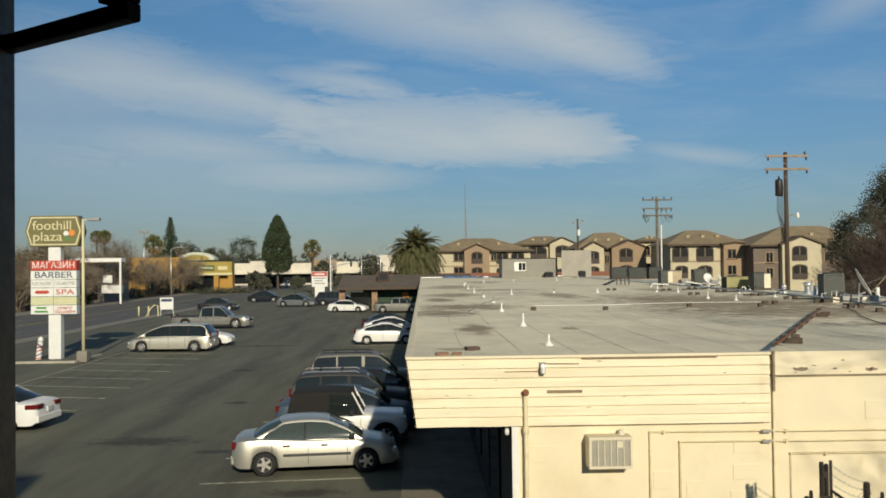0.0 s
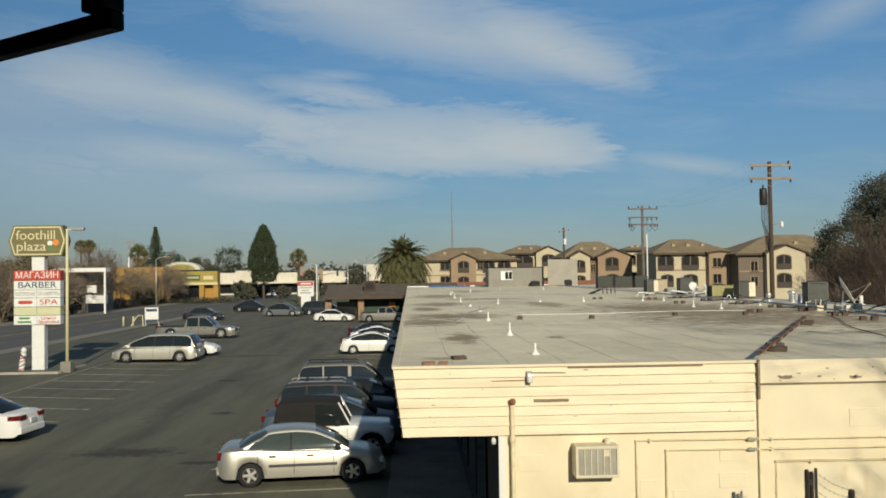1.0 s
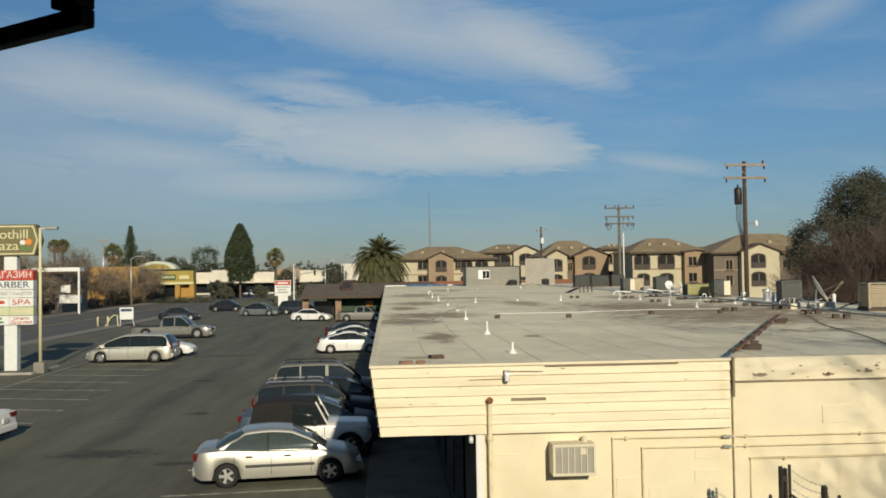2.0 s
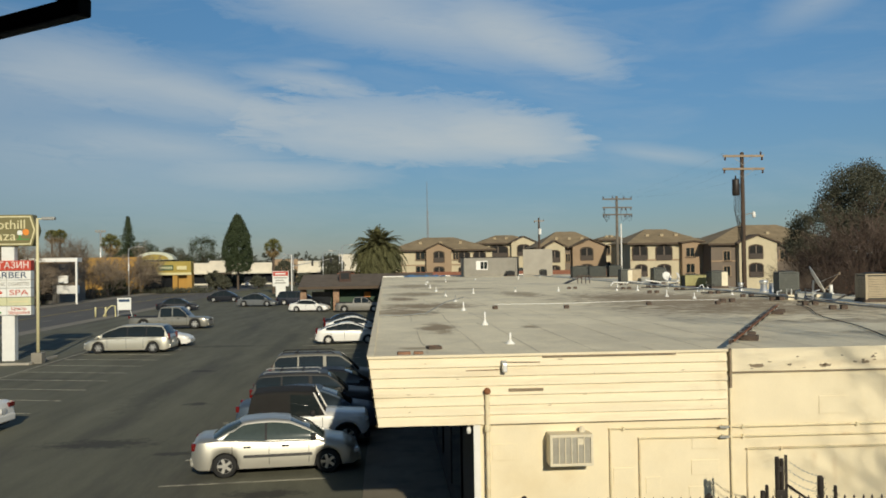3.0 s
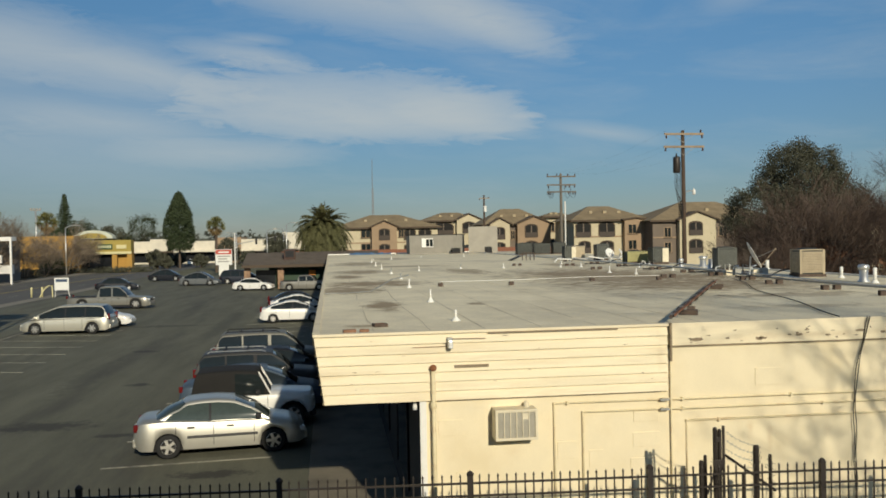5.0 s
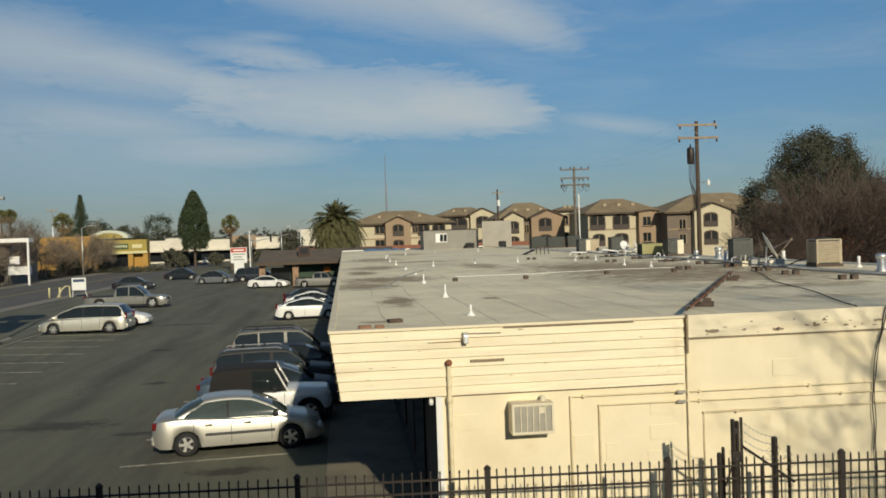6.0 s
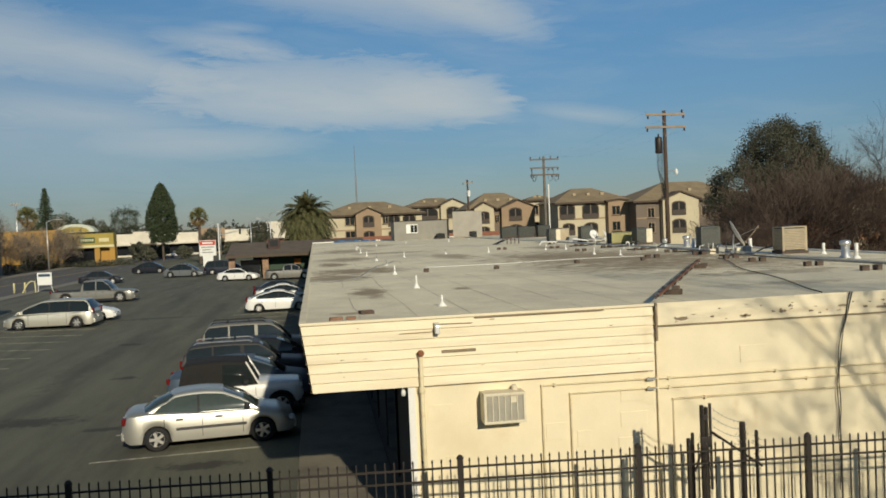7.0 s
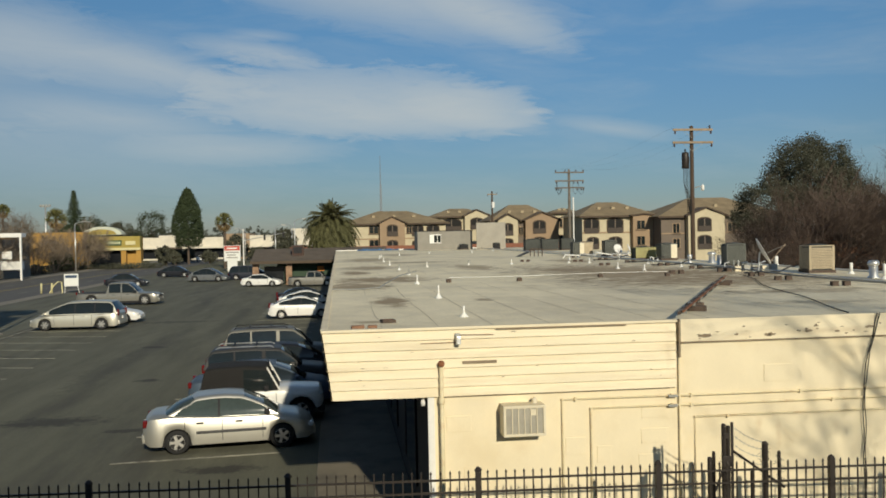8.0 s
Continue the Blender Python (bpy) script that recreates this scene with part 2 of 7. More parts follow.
# Brown dirt, plus wide darker bands near the roof's right front.
soft_spots(ROOFING, ((1.25, 20.6, 0.8, 2.6, 0.8), (0.5, 27.5, 2.0, 3.6, 0.75), (1.5, 31.5, 3.2, 4.0, 0.8), (3.4, 20.4, 0.4, 0.7, 0.7), (6.5, 42, 1.8, 7, 0.6), (1.5, 44, 2.2, 5, 0.7), (2, 60, 3, 9, 0.6), (11.2, 33.5, 7.0, 15.0, 0.72), (11.8, 25.5, 8.0, 6.5, 0.5), (13.2, 31.0, 3.0, 3.5, 0.5), (4.5, 52, 4.5, 3.0, 0.6), (0.7, 38, 1.2, 4.0, 0.8), (14.5, 29, 2.0, 1.5, 0.7), (11.5, 20.5, 3.4, 1.5, 0.5), (5, 75, 3, 9, 0.5), (13, 48, 2.0, 6, 0.6), (9.5, 36, 2.0, 2.6, 0.4), (0.6, 15.8, 0.7, 0.5, 0.6), (10, 17.2, 3.0, 0.8, 0.4)), (0.27, 0.19, 0.105))
# Dark spots and long lane streaks on the asphalt.
soft_spots(ASPHALT, ((-8.8, 27.5, 3.0, 1.3, 0.7), (-2.8, 21.0, 1.6, 0.7, 0.8), (-9.5, 46, 1.1, 0.9, 0.8), (-7.5, 35, 0.9, 0.6, 0.8), (-13, 23.0, 4.0, 1.6, 0.7), (-11, 60, 5.0, 1.4, 0.5), (-6.2, 25.8, 0.9, 0.5, 0.7), (-10, 38, 1.2, 9, 0.35), (-7.2, 60, 1.2, 22, 0.3), (-11.5, 75, 1.5, 20, 0.3), (-17, 44, 3.5, 0.8, 0.4)), (0.035, 0.033, 0.028))

soft_spots(STUCCO, ((7.25, 2.0, 0.14, 0.32, 0.30), (7.6, 1.85, 0.10, 0.40, 0.26), (8.7, 1.9, 0.2, 0.3, 0.2), (9.9, 2.2, 0.2, 0.5, 0.2), (1.7, 2.9, 0.05, 0.4, 0.4), (3.0, 1.8, 0.35, 0.3, 0.16)), (0.52, 0.36, 0.19), 2, 1.6)
soft_spots(SIDING, ((1.66, 3.2, 0.06, 0.25, 0.6), (2.3, 3.26, 0.5, 0.05, 0.4), (5.6, 3.3, 0.15, 0.6, 0.25), (8.3, 3.62, 2.6, 0.10, 0.35), (0.0, 3.5, 0.3, 0.3, 0.15)), (0.55, 0.42, 0.25), 2, 1.6)

# ---------------------------------------------------------------- mesh building
class Mesh:
    """Collects vertices and faces for one mesh."""

    def __init__(self):
        self.v, self.f = [], []

    def quad(self, *pts):
        n = len(self.v)
        self.v += [tuple(p) for p in pts]
        self.f.append(tuple(range(n, n + len(pts))))
        return self

    def box(self, x0, x1, y0, y1, z0, z1, m=None):
        n = len(self.v)
        pts = [Vector((x, y, z)) for z in (z0, z1) for x, y in ((x0, y0), (x1, y0), (x1, y1), (x0, y1))]
        if m is not None:
            pts = [m @ p for p in pts]
        self.v += [tuple(p) for p in pts]
        self.f += [tuple(n + i for i in q) for q in ((3, 2, 1, 0), (4, 5, 6, 7), (0, 1, 5, 4), (1, 2, 6, 5), (2, 3, 7, 6), (3, 0, 4, 7))]
        return self

    def prism(self, outline, axis, a, b):
        """An outline of (u, w) pairs, run along axis 'x', 'y' or 'z' from a to b."""
        def at(u, w, k):
            return {"x": (k, u, w), "y": (u, k, w), "z": (u, w, k)}[axis]
        n, c = len(self.v), len(outline)
        self.v += [at(u, w, a) for u, w in outline] + [at(u, w, b) for u, w in outline]
        self.f += [tuple(n + i for i in range(c))[::-1], tuple(n + c + i for i in range(c))]
        self.f += [(n + i, n + (i + 1) % c, n + c + (i + 1) % c, n + c + i) for i in range(c)]
        return self

    def tube(self, p0, p1, r0, r1=None, seg=8, cap=True):
        r1 = r0 if r1 is None else r1
        p0, p1 = Vector(p0), Vector(p1)
        d = (p1 - p0).normalized()
        a = d.orthogonal().normalized()
        b = d.cross(a)
        n = len(self.v)
        for p, r in ((p0, r0), (p1, r1)):
            for i in range(seg):
                t = 2 * math.pi * i / seg
                self.v.append(tuple(p + (a * math.cos(t) + b * math.sin(t)) * r))
        self.f += [(n + i, n + (i + 1) % seg, n + seg + (i + 1) % seg, n + seg + i) for i in range(seg)]
        if cap:
            self.f += [tuple(n + i for i in range(seg))[::-1], tuple(n + seg + i for i in range(seg))]
        return self

    def path(self, pts, r, seg=6):
        """One unbroken tube through the points."""
        pts = [Vector(p) for p in pts]
        n, side = len(self.v), None
        for k, p in enumerate(pts):
            d = (pts[min(k + 1, len(pts) - 1)] - pts[max(k - 1, 0)]).normalized()
            side = d.orthogonal().normalized() if side is None else (side - d * side.dot(d)).normalized()
            up = d.cross(side)
            for i in range(seg):
                t = 2 * math.pi * i / seg
                self.v.append(tuple(p + (side * math.cos(t) + up * math.sin(t)) * r))
        for k in range(len(pts) - 1):
            a = n + k * seg
            self.f += [(a + i, a + (i + 1) % seg, a + seg + (i + 1) % seg, a + seg + i) for i in range(seg)]
        z = n + (len(pts) - 1) * seg
        self.f += [tuple(n + i for i in range(seg))[::-1], tuple(z + i for i in range(seg))]
        return self

    def lathe(self, rings, axis=(0, 0, 1), origin=(0, 0, 0), seg=12):
        """Rings of (radius, height) turned round the axis."""
        ax = Vector(axis).normalized()
        a = ax.orthogonal().normalized()
        b, o, n = ax.cross(a), Vector(origin), len(self.v)
        for r, h in rings:
            for i in range(seg):
                t = 2 * math.pi * i / seg
                self.v.append(tuple(o + ax * h + (a * math.cos(t) + b * math.sin(t)) * r))
        for k in range(len(rings) - 1):
            p = n + k * seg
            self.f += [(p + i, p + (i + 1) % seg, p + seg + (i + 1) % seg, p + seg + i) for i in range(seg)]
        self.f += [tuple(n + i for i in range(seg))[::-1], tuple(n + (len(rings) - 1) * seg + i for i in range(seg))]
        return self

    def data(self, name, mat, smooth=False, bevel=0.0):
        me = bpy.data.meshes.new(name)
        me.from_pydata(self.v, [], self.f)
        if bevel or smooth:
            bm = bmesh.new()
            bm.from_mesh(me)
            if bevel:
                bmesh.ops.remove_doubles(bm, verts=bm.verts, dist=0.0002)
                edges = [e for e in bm.edges if len(e.link_faces) == 2 and e.calc_face_angle(0) > 0.6]
                bmesh.ops.bevel(bm, geom=edges, offset=bevel, segments=2, affect="EDGES", profile=0.6)
            bmesh.ops.recalc_face_normals(bm, faces=bm.faces)
            for fc in bm.faces:
                fc.smooth = smooth
            bm.to_mesh(me)
            bm.free()
        me.materials.append(mat)
        return me


def part(name, mesh, mat, parent=None, label="", smooth=False, bevel=0.0, at=None):
    """One mesh object under a thing or under a part."""
    me = mesh if isinstance(mesh, bpy.types.Mesh) else mesh.data(name, mat, smooth, bevel)
    ob = new(name, me)
    if parent is not None:
        ob.parent = parent
    if at is not None:
        ob.matrix_basis = at if isinstance(at, Matrix) else Matrix.Translation(at)
    return tagged(ob, label)


def thing(name, label, category, at=None, group="", kind=""):
    ob = new(name)
    ob.empty_display_size = 0.2
    if at is not None:
        ob.matrix_basis = at if isinstance(at, Matrix) else Matrix.Translation(at)
    return tagged(ob, label, category, group, kind)


def solid(name, mesh, mat, label, category, kind="", group="", smooth=False, bevel=0.0, at=None):
    return tagged(part(name, mesh, mat, None, label, smooth, bevel, at), "", category, group, kind)


# ---------------------------------------------------------------- ground, road, lot
solid("ground", Mesh().quad((-2500, -300, -0.03), (2500, -300, -0.03), (2500, 4500, -0.03), (-2500, 4500, -0.03)), EARTH, "dry grassy ground reaching the horizon", "ground", "structure")
solid("road", Mesh().box(-47, -31.6, -100, 900, -0.3, -0.012), ROAD, "grey asphalt street with worn wheel tracks", "road", "structure")
solid("car_park", Mesh().box(-31.6, 60, -12, 150, -0.3, 0.0), ASPHALT, "dark patched asphalt car park", "car park", "structure")
solid("pavement", Mesh().box(-50.5, -47, -100, 900, -0.3, 0.12), CONCRETE, "pale concrete pavement along the street", "pavement", "structure", bevel=0.03)
solid("pavement", Mesh().box(-31.6, -29.9, 60, 140, -0.2, 0.012), CONCRETE, "pale concrete pavement crossing the car park entrance", "pavement", "structure")
for x, y0, y1 in ((-39.2, 20, 420), (-39.5, 20, 420)):
    solid("road_marking", Mesh().box(x - 0.06, x + 0.06, y0, y1, -0.02, -0.008), material("yellow_line", (0.45, 0.33, 0.08), 0.9, var=0.2, space="World"), "worn yellow centre line on the street", "road marking", "structure")
lane = Mesh().box(-0.06, 0.06, -1.5, 1.5, -0.004, 0.004).data("lane_dash", LINEPAINT)
for i in range(40):
    for x in (-35.4, -43.3):
        tagged(part("lane_dash", lane, LINEPAINT, None, "worn white lane dash on the street", at=(x, 40 + i * 9.0, -0.010)), "", "road marking", "lane dashes", "structure")
# kerbed island round the sign
kerb = thing("kerb", "worn pale concrete kerb round the sign island", "kerb", kind="structure")
for x0, x1, y0, y1 in ((-29.9, -20.15, 50.75, 50.95), (-20.3, -20.12, 50.95, 55.0)):
    part("kerb_stone", Mesh().box(x0, x1, y0, y1, -0.1, 0.13), KERBM, kerb, bevel=0.03)
line = Mesh().box(-3.0, 3.0, -0.05, 0.05, -0.002, 0.004).data("stall_line", LINEPAINT)
for i in range(9):
    tagged(part("stall_line", line, LINEPAINT, None, "worn white parking stall line", at=pose(-16.25, 34.43 + 3.05 * i, 0.004, 0, 0, -14.5)), "", "parking line", "stall lines", "structure")
tagged(part("stall_line", Mesh().box(-0.06, 0.06, -13.0, 13.0, -0.002, 0.004), LINEPAINT, None, "worn white line along the parking stalls", at=pose(-19.3, 49.0, 0.009, 0, 0, 0.8)), "", "parking line", "", "structure")
short = Mesh().box(-2.05, 2.05, -0.05, 0.05, -0.002, 0.004).data("stall_line", LINEPAINT)
for i in range(27):
    tagged(part("stall_line", short, LINEPAINT, None, "worn white parking stall line", at=pose(-3.6, 22.15 + 2.86 * i, 0.004, 0, 0, 4.6)), "", "parking line", "stall lines", "structure")
# ---------------------------------------------------------------- the room behind the camera
ROOMW = material("room_plaster", (0.55, 0.53, 0.5), 0.9, var=0.06, scale=2, fine=50)
front = thing("wall_camera", "outer wall of the building with the window opening", "wall", kind="structure")
# The pieces above 5.93 m at left are unseen, sized to shade fence and asphalt.
for b in ((-9, -0.64, 1.15, 1.35, 0, 5.90), (1.5, 4.2, 1.15, 1.35, 0, 5.90), (4.2, 9, 1.15, 1.35, 0, 4.4), (-0.64, 1.5, 1.15, 1.35, 0, 4.6), (-0.64, 1.5, 1.15, 1.35, 5.88, 5.93), (-6.2, 1.3, 1.15, 1.35, 5.93, 6.8), (-9, -6.2, 1.15, 1.35, 5.90, 9.0), (-18, -9, 1.15, 1.35, 0, 9.0)):
    part("wall_piece", Mesh().box(*b), STUCCO, front)
solid("wall_south", Mesh().box(-3, 4, -4.2, -4, 2.9, 5.84), ROOMW, "plain plaster back wall of the room", "wall", "structure")
solid("wall_west", Mesh().box(-3.2, -3, -4, 1.15, 2.9, 5.84), ROOMW, "plain plaster side wall of the room", "wall", "structure")
solid("wall_east", Mesh().box(4, 4.2, -4, 1.15, 2.9, 5.84), ROOMW, "plain plaster side wall of the room", "wall", "structure")
solid("floor", Mesh().box(-3, 4, -4, 1.15, 2.9, 3.0), ROOMW, "plain room floor", "floor", "structure")
solid("ceiling", Mesh().box(-3.2, 4.2, -4.2, 1.15, 5.84, 5.88), ROOMW, "plain room ceiling", "ceiling", "structure")
win = thing("window_1", "black metal window with its sash open inwards", "window", kind="structure")
part("jamb", Mesh().box(-0.70, -0.532, 1.02, 1.15, 4.5, 5.88), FRAMEM, win, bevel=0.004)
part("jamb", Mesh().box(1.45, 1.55, 1.02, 1.15, 4.5, 5.88), FRAMEM, win, bevel=0.004)
part("window_sill", Mesh().box(-0.64, 1.55, 1.0, 1.15, 4.5, 4.6), FRAMEM, win, bevel=0.004)
part("head", Mesh().box(-0.64, 1.55, 1.10, 1.15, 5.835, 5.88), FRAMEM, win, bevel=0.004)
sash = part("sash", Mesh(), FRAMEM, win)
Z0 = 5.4 + 0.28


def bar(a, b, h, w):
    """A rail of height h and depth w between two points in plan."""
    a, b = Vector(a), Vector(b)
    d = (b - a).normalized()
    n = Vector((-d.y, d.x, 0)) * w
    m = Mesh()
    lo = [a, b, b + n, a + n]
    m.v = [tuple(p) for p in lo] + [tuple(p + Vector((0, 0, h))) for p in lo]
    m.f = [(3, 2, 1, 0), (4, 5, 6, 7), (0, 1, 5, 4), (1, 2, 6, 5), (2, 3, 7, 6), (3, 0, 4, 7)]
    return m


SA, SB = (-0.545, 1.150, Z0), (-0.317, 0.992, Z0)
part("sash_rail", bar(SA, SB, 0.021, -0.02), FRAMEM, sash, bevel=0.003)
part("sash_stile", bar((-0.349, 1.014, Z0 + 0.021), SB[:2] + (Z0 + 0.021,), 0.17, -0.03), FRAMEM, sash, bevel=0.003)

# ---------------------------------------------------------------- the long shop building
BX0, BX1, BY0, BY1, ROOF, SOFFIT = -0.30, 18.3, 14.4, 105.0, 3.87, 2.73
WX = 1.45
shop = thing("shop_building", "long low cream shop building with a flat grey roof and weathered lap siding", "building", kind="structure")
part("wall", Mesh().box(WX, BX1, BY0 + 0.02, BY0 + 0.25, 0, 3.48), STUCCO, shop, "cream stucco end wall")
part("corner_board", Mesh().box(WX - 0.02, WX + 0.09, BY0 - 0.012, BY0 + 0.02, 0.1, SOFFIT), WHITE, shop, "white corner board", bevel=0.004)
part("wall", Mesh().box(WX, WX + 0.2, BY0 + 0.25, BY1, 0, SOFFIT), DARKWALL, shop, "brown shopfront wall with the walkway shade put into its colour")
part("wall", Mesh().box(BX1 - 0.2, BX1, BY0 + 0.25, BY1, 0, 3.8), STUCCO, shop)
part("wall", Mesh().box(WX + 0.2, BX1 - 0.2, BY1 - 0.2, BY1, 0, 3.8), STUCCO, shop)
part("soffit", Mesh().box(BX0 + 0.16, WX + 0.2, BY0 + 0.05, BY1, SOFFIT, SOFFIT + 0.04), DARKWALL, shop, "brown soffit over the walkway, coloured darker for its shade")
part("roof", Mesh().box(BX1, 24, 60, BY1, ROOF - 0.10, ROOF - 0.006), ROOFING, shop)
part("wall", Mesh().box(BX1, 24, 60, 60.2, 0, ROOF - 0.1).box(23.8, 24, 60.2, BY1, 0, ROOF - 0.1), STUCCO, shop)
roof = part("roof", Mesh().box(BX0 + 0.02, BX1, BY0 + 0.1, BY1, ROOF - 0.10, ROOF), ROOFING, shop, "flat pale grey rolled roofing with dirt stains")
# seven lapped boards on the end, tilted in towards the bottom, each a little uneven
edge = lambda z: BX0 + 0.16 * (ROOF - z) / (ROOF - SOFFIT)
XE = 5.74
rows_z = [SOFFIT + 0.159 * k for k in range(8)]
rnd = random.Random(2)
for i in range(7):
    z0, z1 = rows_z[i], rows_z[i + 1]
    n = 9
    m = Mesh()
    xs = [edge(z0) + (XE - edge(z0)) * k / n for k in range(n + 1)]
    for k in range(n):
        a, b = xs[k], xs[k + 1]
        ja, jb = noise.noise((a * 1.3, i, 0)) * 0.006, noise.noise((b * 1.3, i, 0)) * 0.006
        if k == 0:
            a1 = edge(z1)
        else:
            a1 = a
        yo, yt = BY0 - 0.050, BY0 - 0.012
        m.quad((a, yo, z0 + ja), (b, yo, z0 + jb), (b, yt, z1 + 0.01), (a1, yt, z1 + 0.01))
        m.quad((a, yo, z0 + ja), (a, BY0 + 0.03, z0 + ja), (b, BY0 + 0.03, z0 + jb), (b, yo, z0 + jb))
    m.quad((xs[0], BY0 - 0.050, z0), (edge(z1), BY0 - 0.012, z1), (edge(z1), BY0 + 0.02, z1), (xs[0], BY0 + 0.02, z0))
    part("board", m, SIDING, shop)
part("fascia_backing", Mesh().prism([(edge(SOFFIT) + 0.02, SOFFIT + 0.01), (XE, SOFFIT + 0.01), (XE, ROOF - 0.05), (edge(ROOF) + 0.02, ROOF - 0.05)], "y", BY0 - 0.004, BY0 + 0.1), SIDING, shop)
part("roof_edge", Mesh().box(BX0 - 0.012, XE + 0.04, BY0 - 0.056, BY0 + 0.12, 3.843, ROOF + 0.02), SIDING, shop, "cream painted roof edge", bevel=0.008)
part("roof_edge", Mesh().box(XE + 0.04, BX1 + 0.03, BY0 - 0.03, BY0 + 0.12, 3.50, ROOF + 0.02), SIDING, shop, "cream roof edge with flaking paint", bevel=0.008)
part("gap_strip", Mesh().box(2.6, 4.85, BY0 - 0.062, BY0 - 0.02, 3.820, 3.847), BARE, shop, "open dark joint under the roof edge")
part("gap_strip", Mesh().box(XE + 0.1, BX1, BY0 - 0.018, BY0 + 0.02, 3.475, 3.50), BARE, shop)
# This dark strip stands in for the shadow line below the overhanging boards.
part("gap_strip", Mesh().box(1.72, 5.62, BY0 - 0.012, BY0 + 0.018, SOFFIT - 0.022, SOFFIT - 0.003), BARE, shop, "dark strip drawn as the shadow under the lowest board")
# flaked patches of bare wood
flakes = [(6.25, 3.60, 0.34, 0.07), (6.83, 3.60, 0.09, 0.04), (7.45, 3.58, 0.24, 0.065), (8.15, 3.62, 0.15, 0.06), (8.7, 3.60, 0.09, 0.04), (9.3, 3.66, 0.22, 0.045), (9.75, 3.62, 0.12, 0.05), (8.3, 3.7, 0.10, 0.03), (10.1, 3.6, 0.3, 0.05)]
flakes += [(rnd.uniform(6.0, 10.6), rnd.uniform(3.54, 3.76), rnd.uniform(0.02, 0.10), rnd.uniform(0.012, 0.035)) for _ in range(26)]
flakes += [(rnd.uniform(0.2, 5.5), rnd.uniform(2.8, 3.8), rnd.uniform(0.02, 0.09), rnd.uniform(0.006, 0.014)) for _ in range(14)]
for x, z, w, h in flakes:
    m, k = Mesh(), 16
    y = BY0 - 0.034 if x > XE else BY0 - 0.052
    m.quad(*[(x + w / 2 * math.cos(a) * rnd.uniform(0.55, 1.2), y, z + h / 2 * math.copysign(abs(math.sin(a)) ** 0.6, math.sin(a)) * rnd.uniform(0.45, 1.2)) for a in (2 * math.pi * j / k for j in range(k))])
    part("flaked_patch", m, BARE, shop)
m = Mesh().box(2.02, 2.60, BY0 - 0.054, BY0 - 0.02, 3.265, 3.31)
part("flaked_patch", m, BARE, shop, "strip of bare weathered wood")
# side fascia: lapped boards along the car park side
for i in range(7):
    z0, z1 = rows_z[i], rows_z[i + 1]
    m = Mesh().quad((edge(z0) - 0.03, BY0, z0), (edge(z0) - 0.03, BY1, z0), (edge(z1) - 0.01, BY1, z1 + 0.01), (edge(z1) - 0.01, BY0, z1 + 0.01))
    m.quad((edge(z0) - 0.03, BY0, z0), (edge(z0) + 0.05, BY0, z0), (edge(z0) + 0.05, BY1, z0), (edge(z0) - 0.03, BY1, z0))
    part("board", m, SIDING, shop)
part("roof_edge", Mesh().box(BX0 - 0.02, BX0 + 0.10, BY0 + 0.12, BY1, 3.843, ROOF + 0.022), SIDING, shop, bevel=0.006)
part("roof_edge", Mesh().box(BX1 - 0.12, BX1 + 0.04, BY0 + 0.12, BY1, 3.70, ROOF + 0.06), WHITE, shop, bevel=0.006)
part("roof_edge", Mesh().box(BX0, BX1, BY1 - 0.15, BY1 + 0.05, 3.70, ROOF + 0.10), WHITE, shop, bevel=0.006)
# shopfront openings along the walkway
for i in range(16):
    y = 16.8 + i * 5.5
    w = part("shop_window", Mesh().box(WX - 0.03, WX - 0.004, y, y + 2.6, 0.55, 2.35), SHOPGLASS, shop)
    part("frame", Mesh().box(WX - 0.05, WX - 0.032, y - 0.06, y, 0.5, 2.4).box(WX - 0.05, WX - 0.032, y + 2.6, y + 2.66, 0.5, 2.4).box(WX - 0.05, WX - 0.032, y, y + 2.6, 2.35, 2.42), IRON, w)
solid("walkway", Mesh().box(-0.6, WX, 9.5, BY1, -0.1, 0.02), WALKM, "pale concrete walkway beside the shops", "walkway", "structure", bevel=0.02)
# seams of the rolled roofing, run the length of the roof
rnd = random.Random(8)
x = 0.7
while x < BX1 - 0.5:
    m, y = Mesh(), BY0 + 0.15
    px = x
    while y < BY1 - 1:
        ny = y + rnd.uniform(0.8, 3.2)
        nx = x + rnd.uniform(-0.04, 0.04)
        w = rnd.uniform(0.003, 0.010)
        if rnd.random() < 0.88:
            m.quad((px - w, y, ROOF + 0.004), (px + w, y, ROOF + 0.004), (nx + w, ny, ROOF + 0.004), (nx - w, ny, ROOF + 0.004))
        px, y = nx, ny
    part("roof_seam", m, SEAM, shop)
    x += rnd.uniform(0.92, 1.0)


# ---------------------------------------------------------------- fence, gate, poles
fence = thing("fence", "black wrought iron picket fence with two upper rails", "fence")
FY = 12.57
fence_y = lambda x: FY - 0.063 * (x - 1.26)
post_me = Mesh().box(-0.04, 0.04, -0.04, 0.04, 0, 1.96).lathe([(0.056, 1.96), (0.056, 1.98), (0.03, 2.015), (0.0, 2.03)], seg=8).data("post", IRON)
picket_me = Mesh().box(-0.0095, 0.0095, -0.0095, 0.0095, 0.12, 1.92).lathe([(0.011, 1.92), (0.017, 1.935), (0.012, 1.955), (0.0, 1.98)], seg=6).data("picket", IRON)
POSTS = (-9.15, -6.38, -3.60, -0.79, 1.965, 4.63, 7.26, 9.93, 12.6, 15.3)
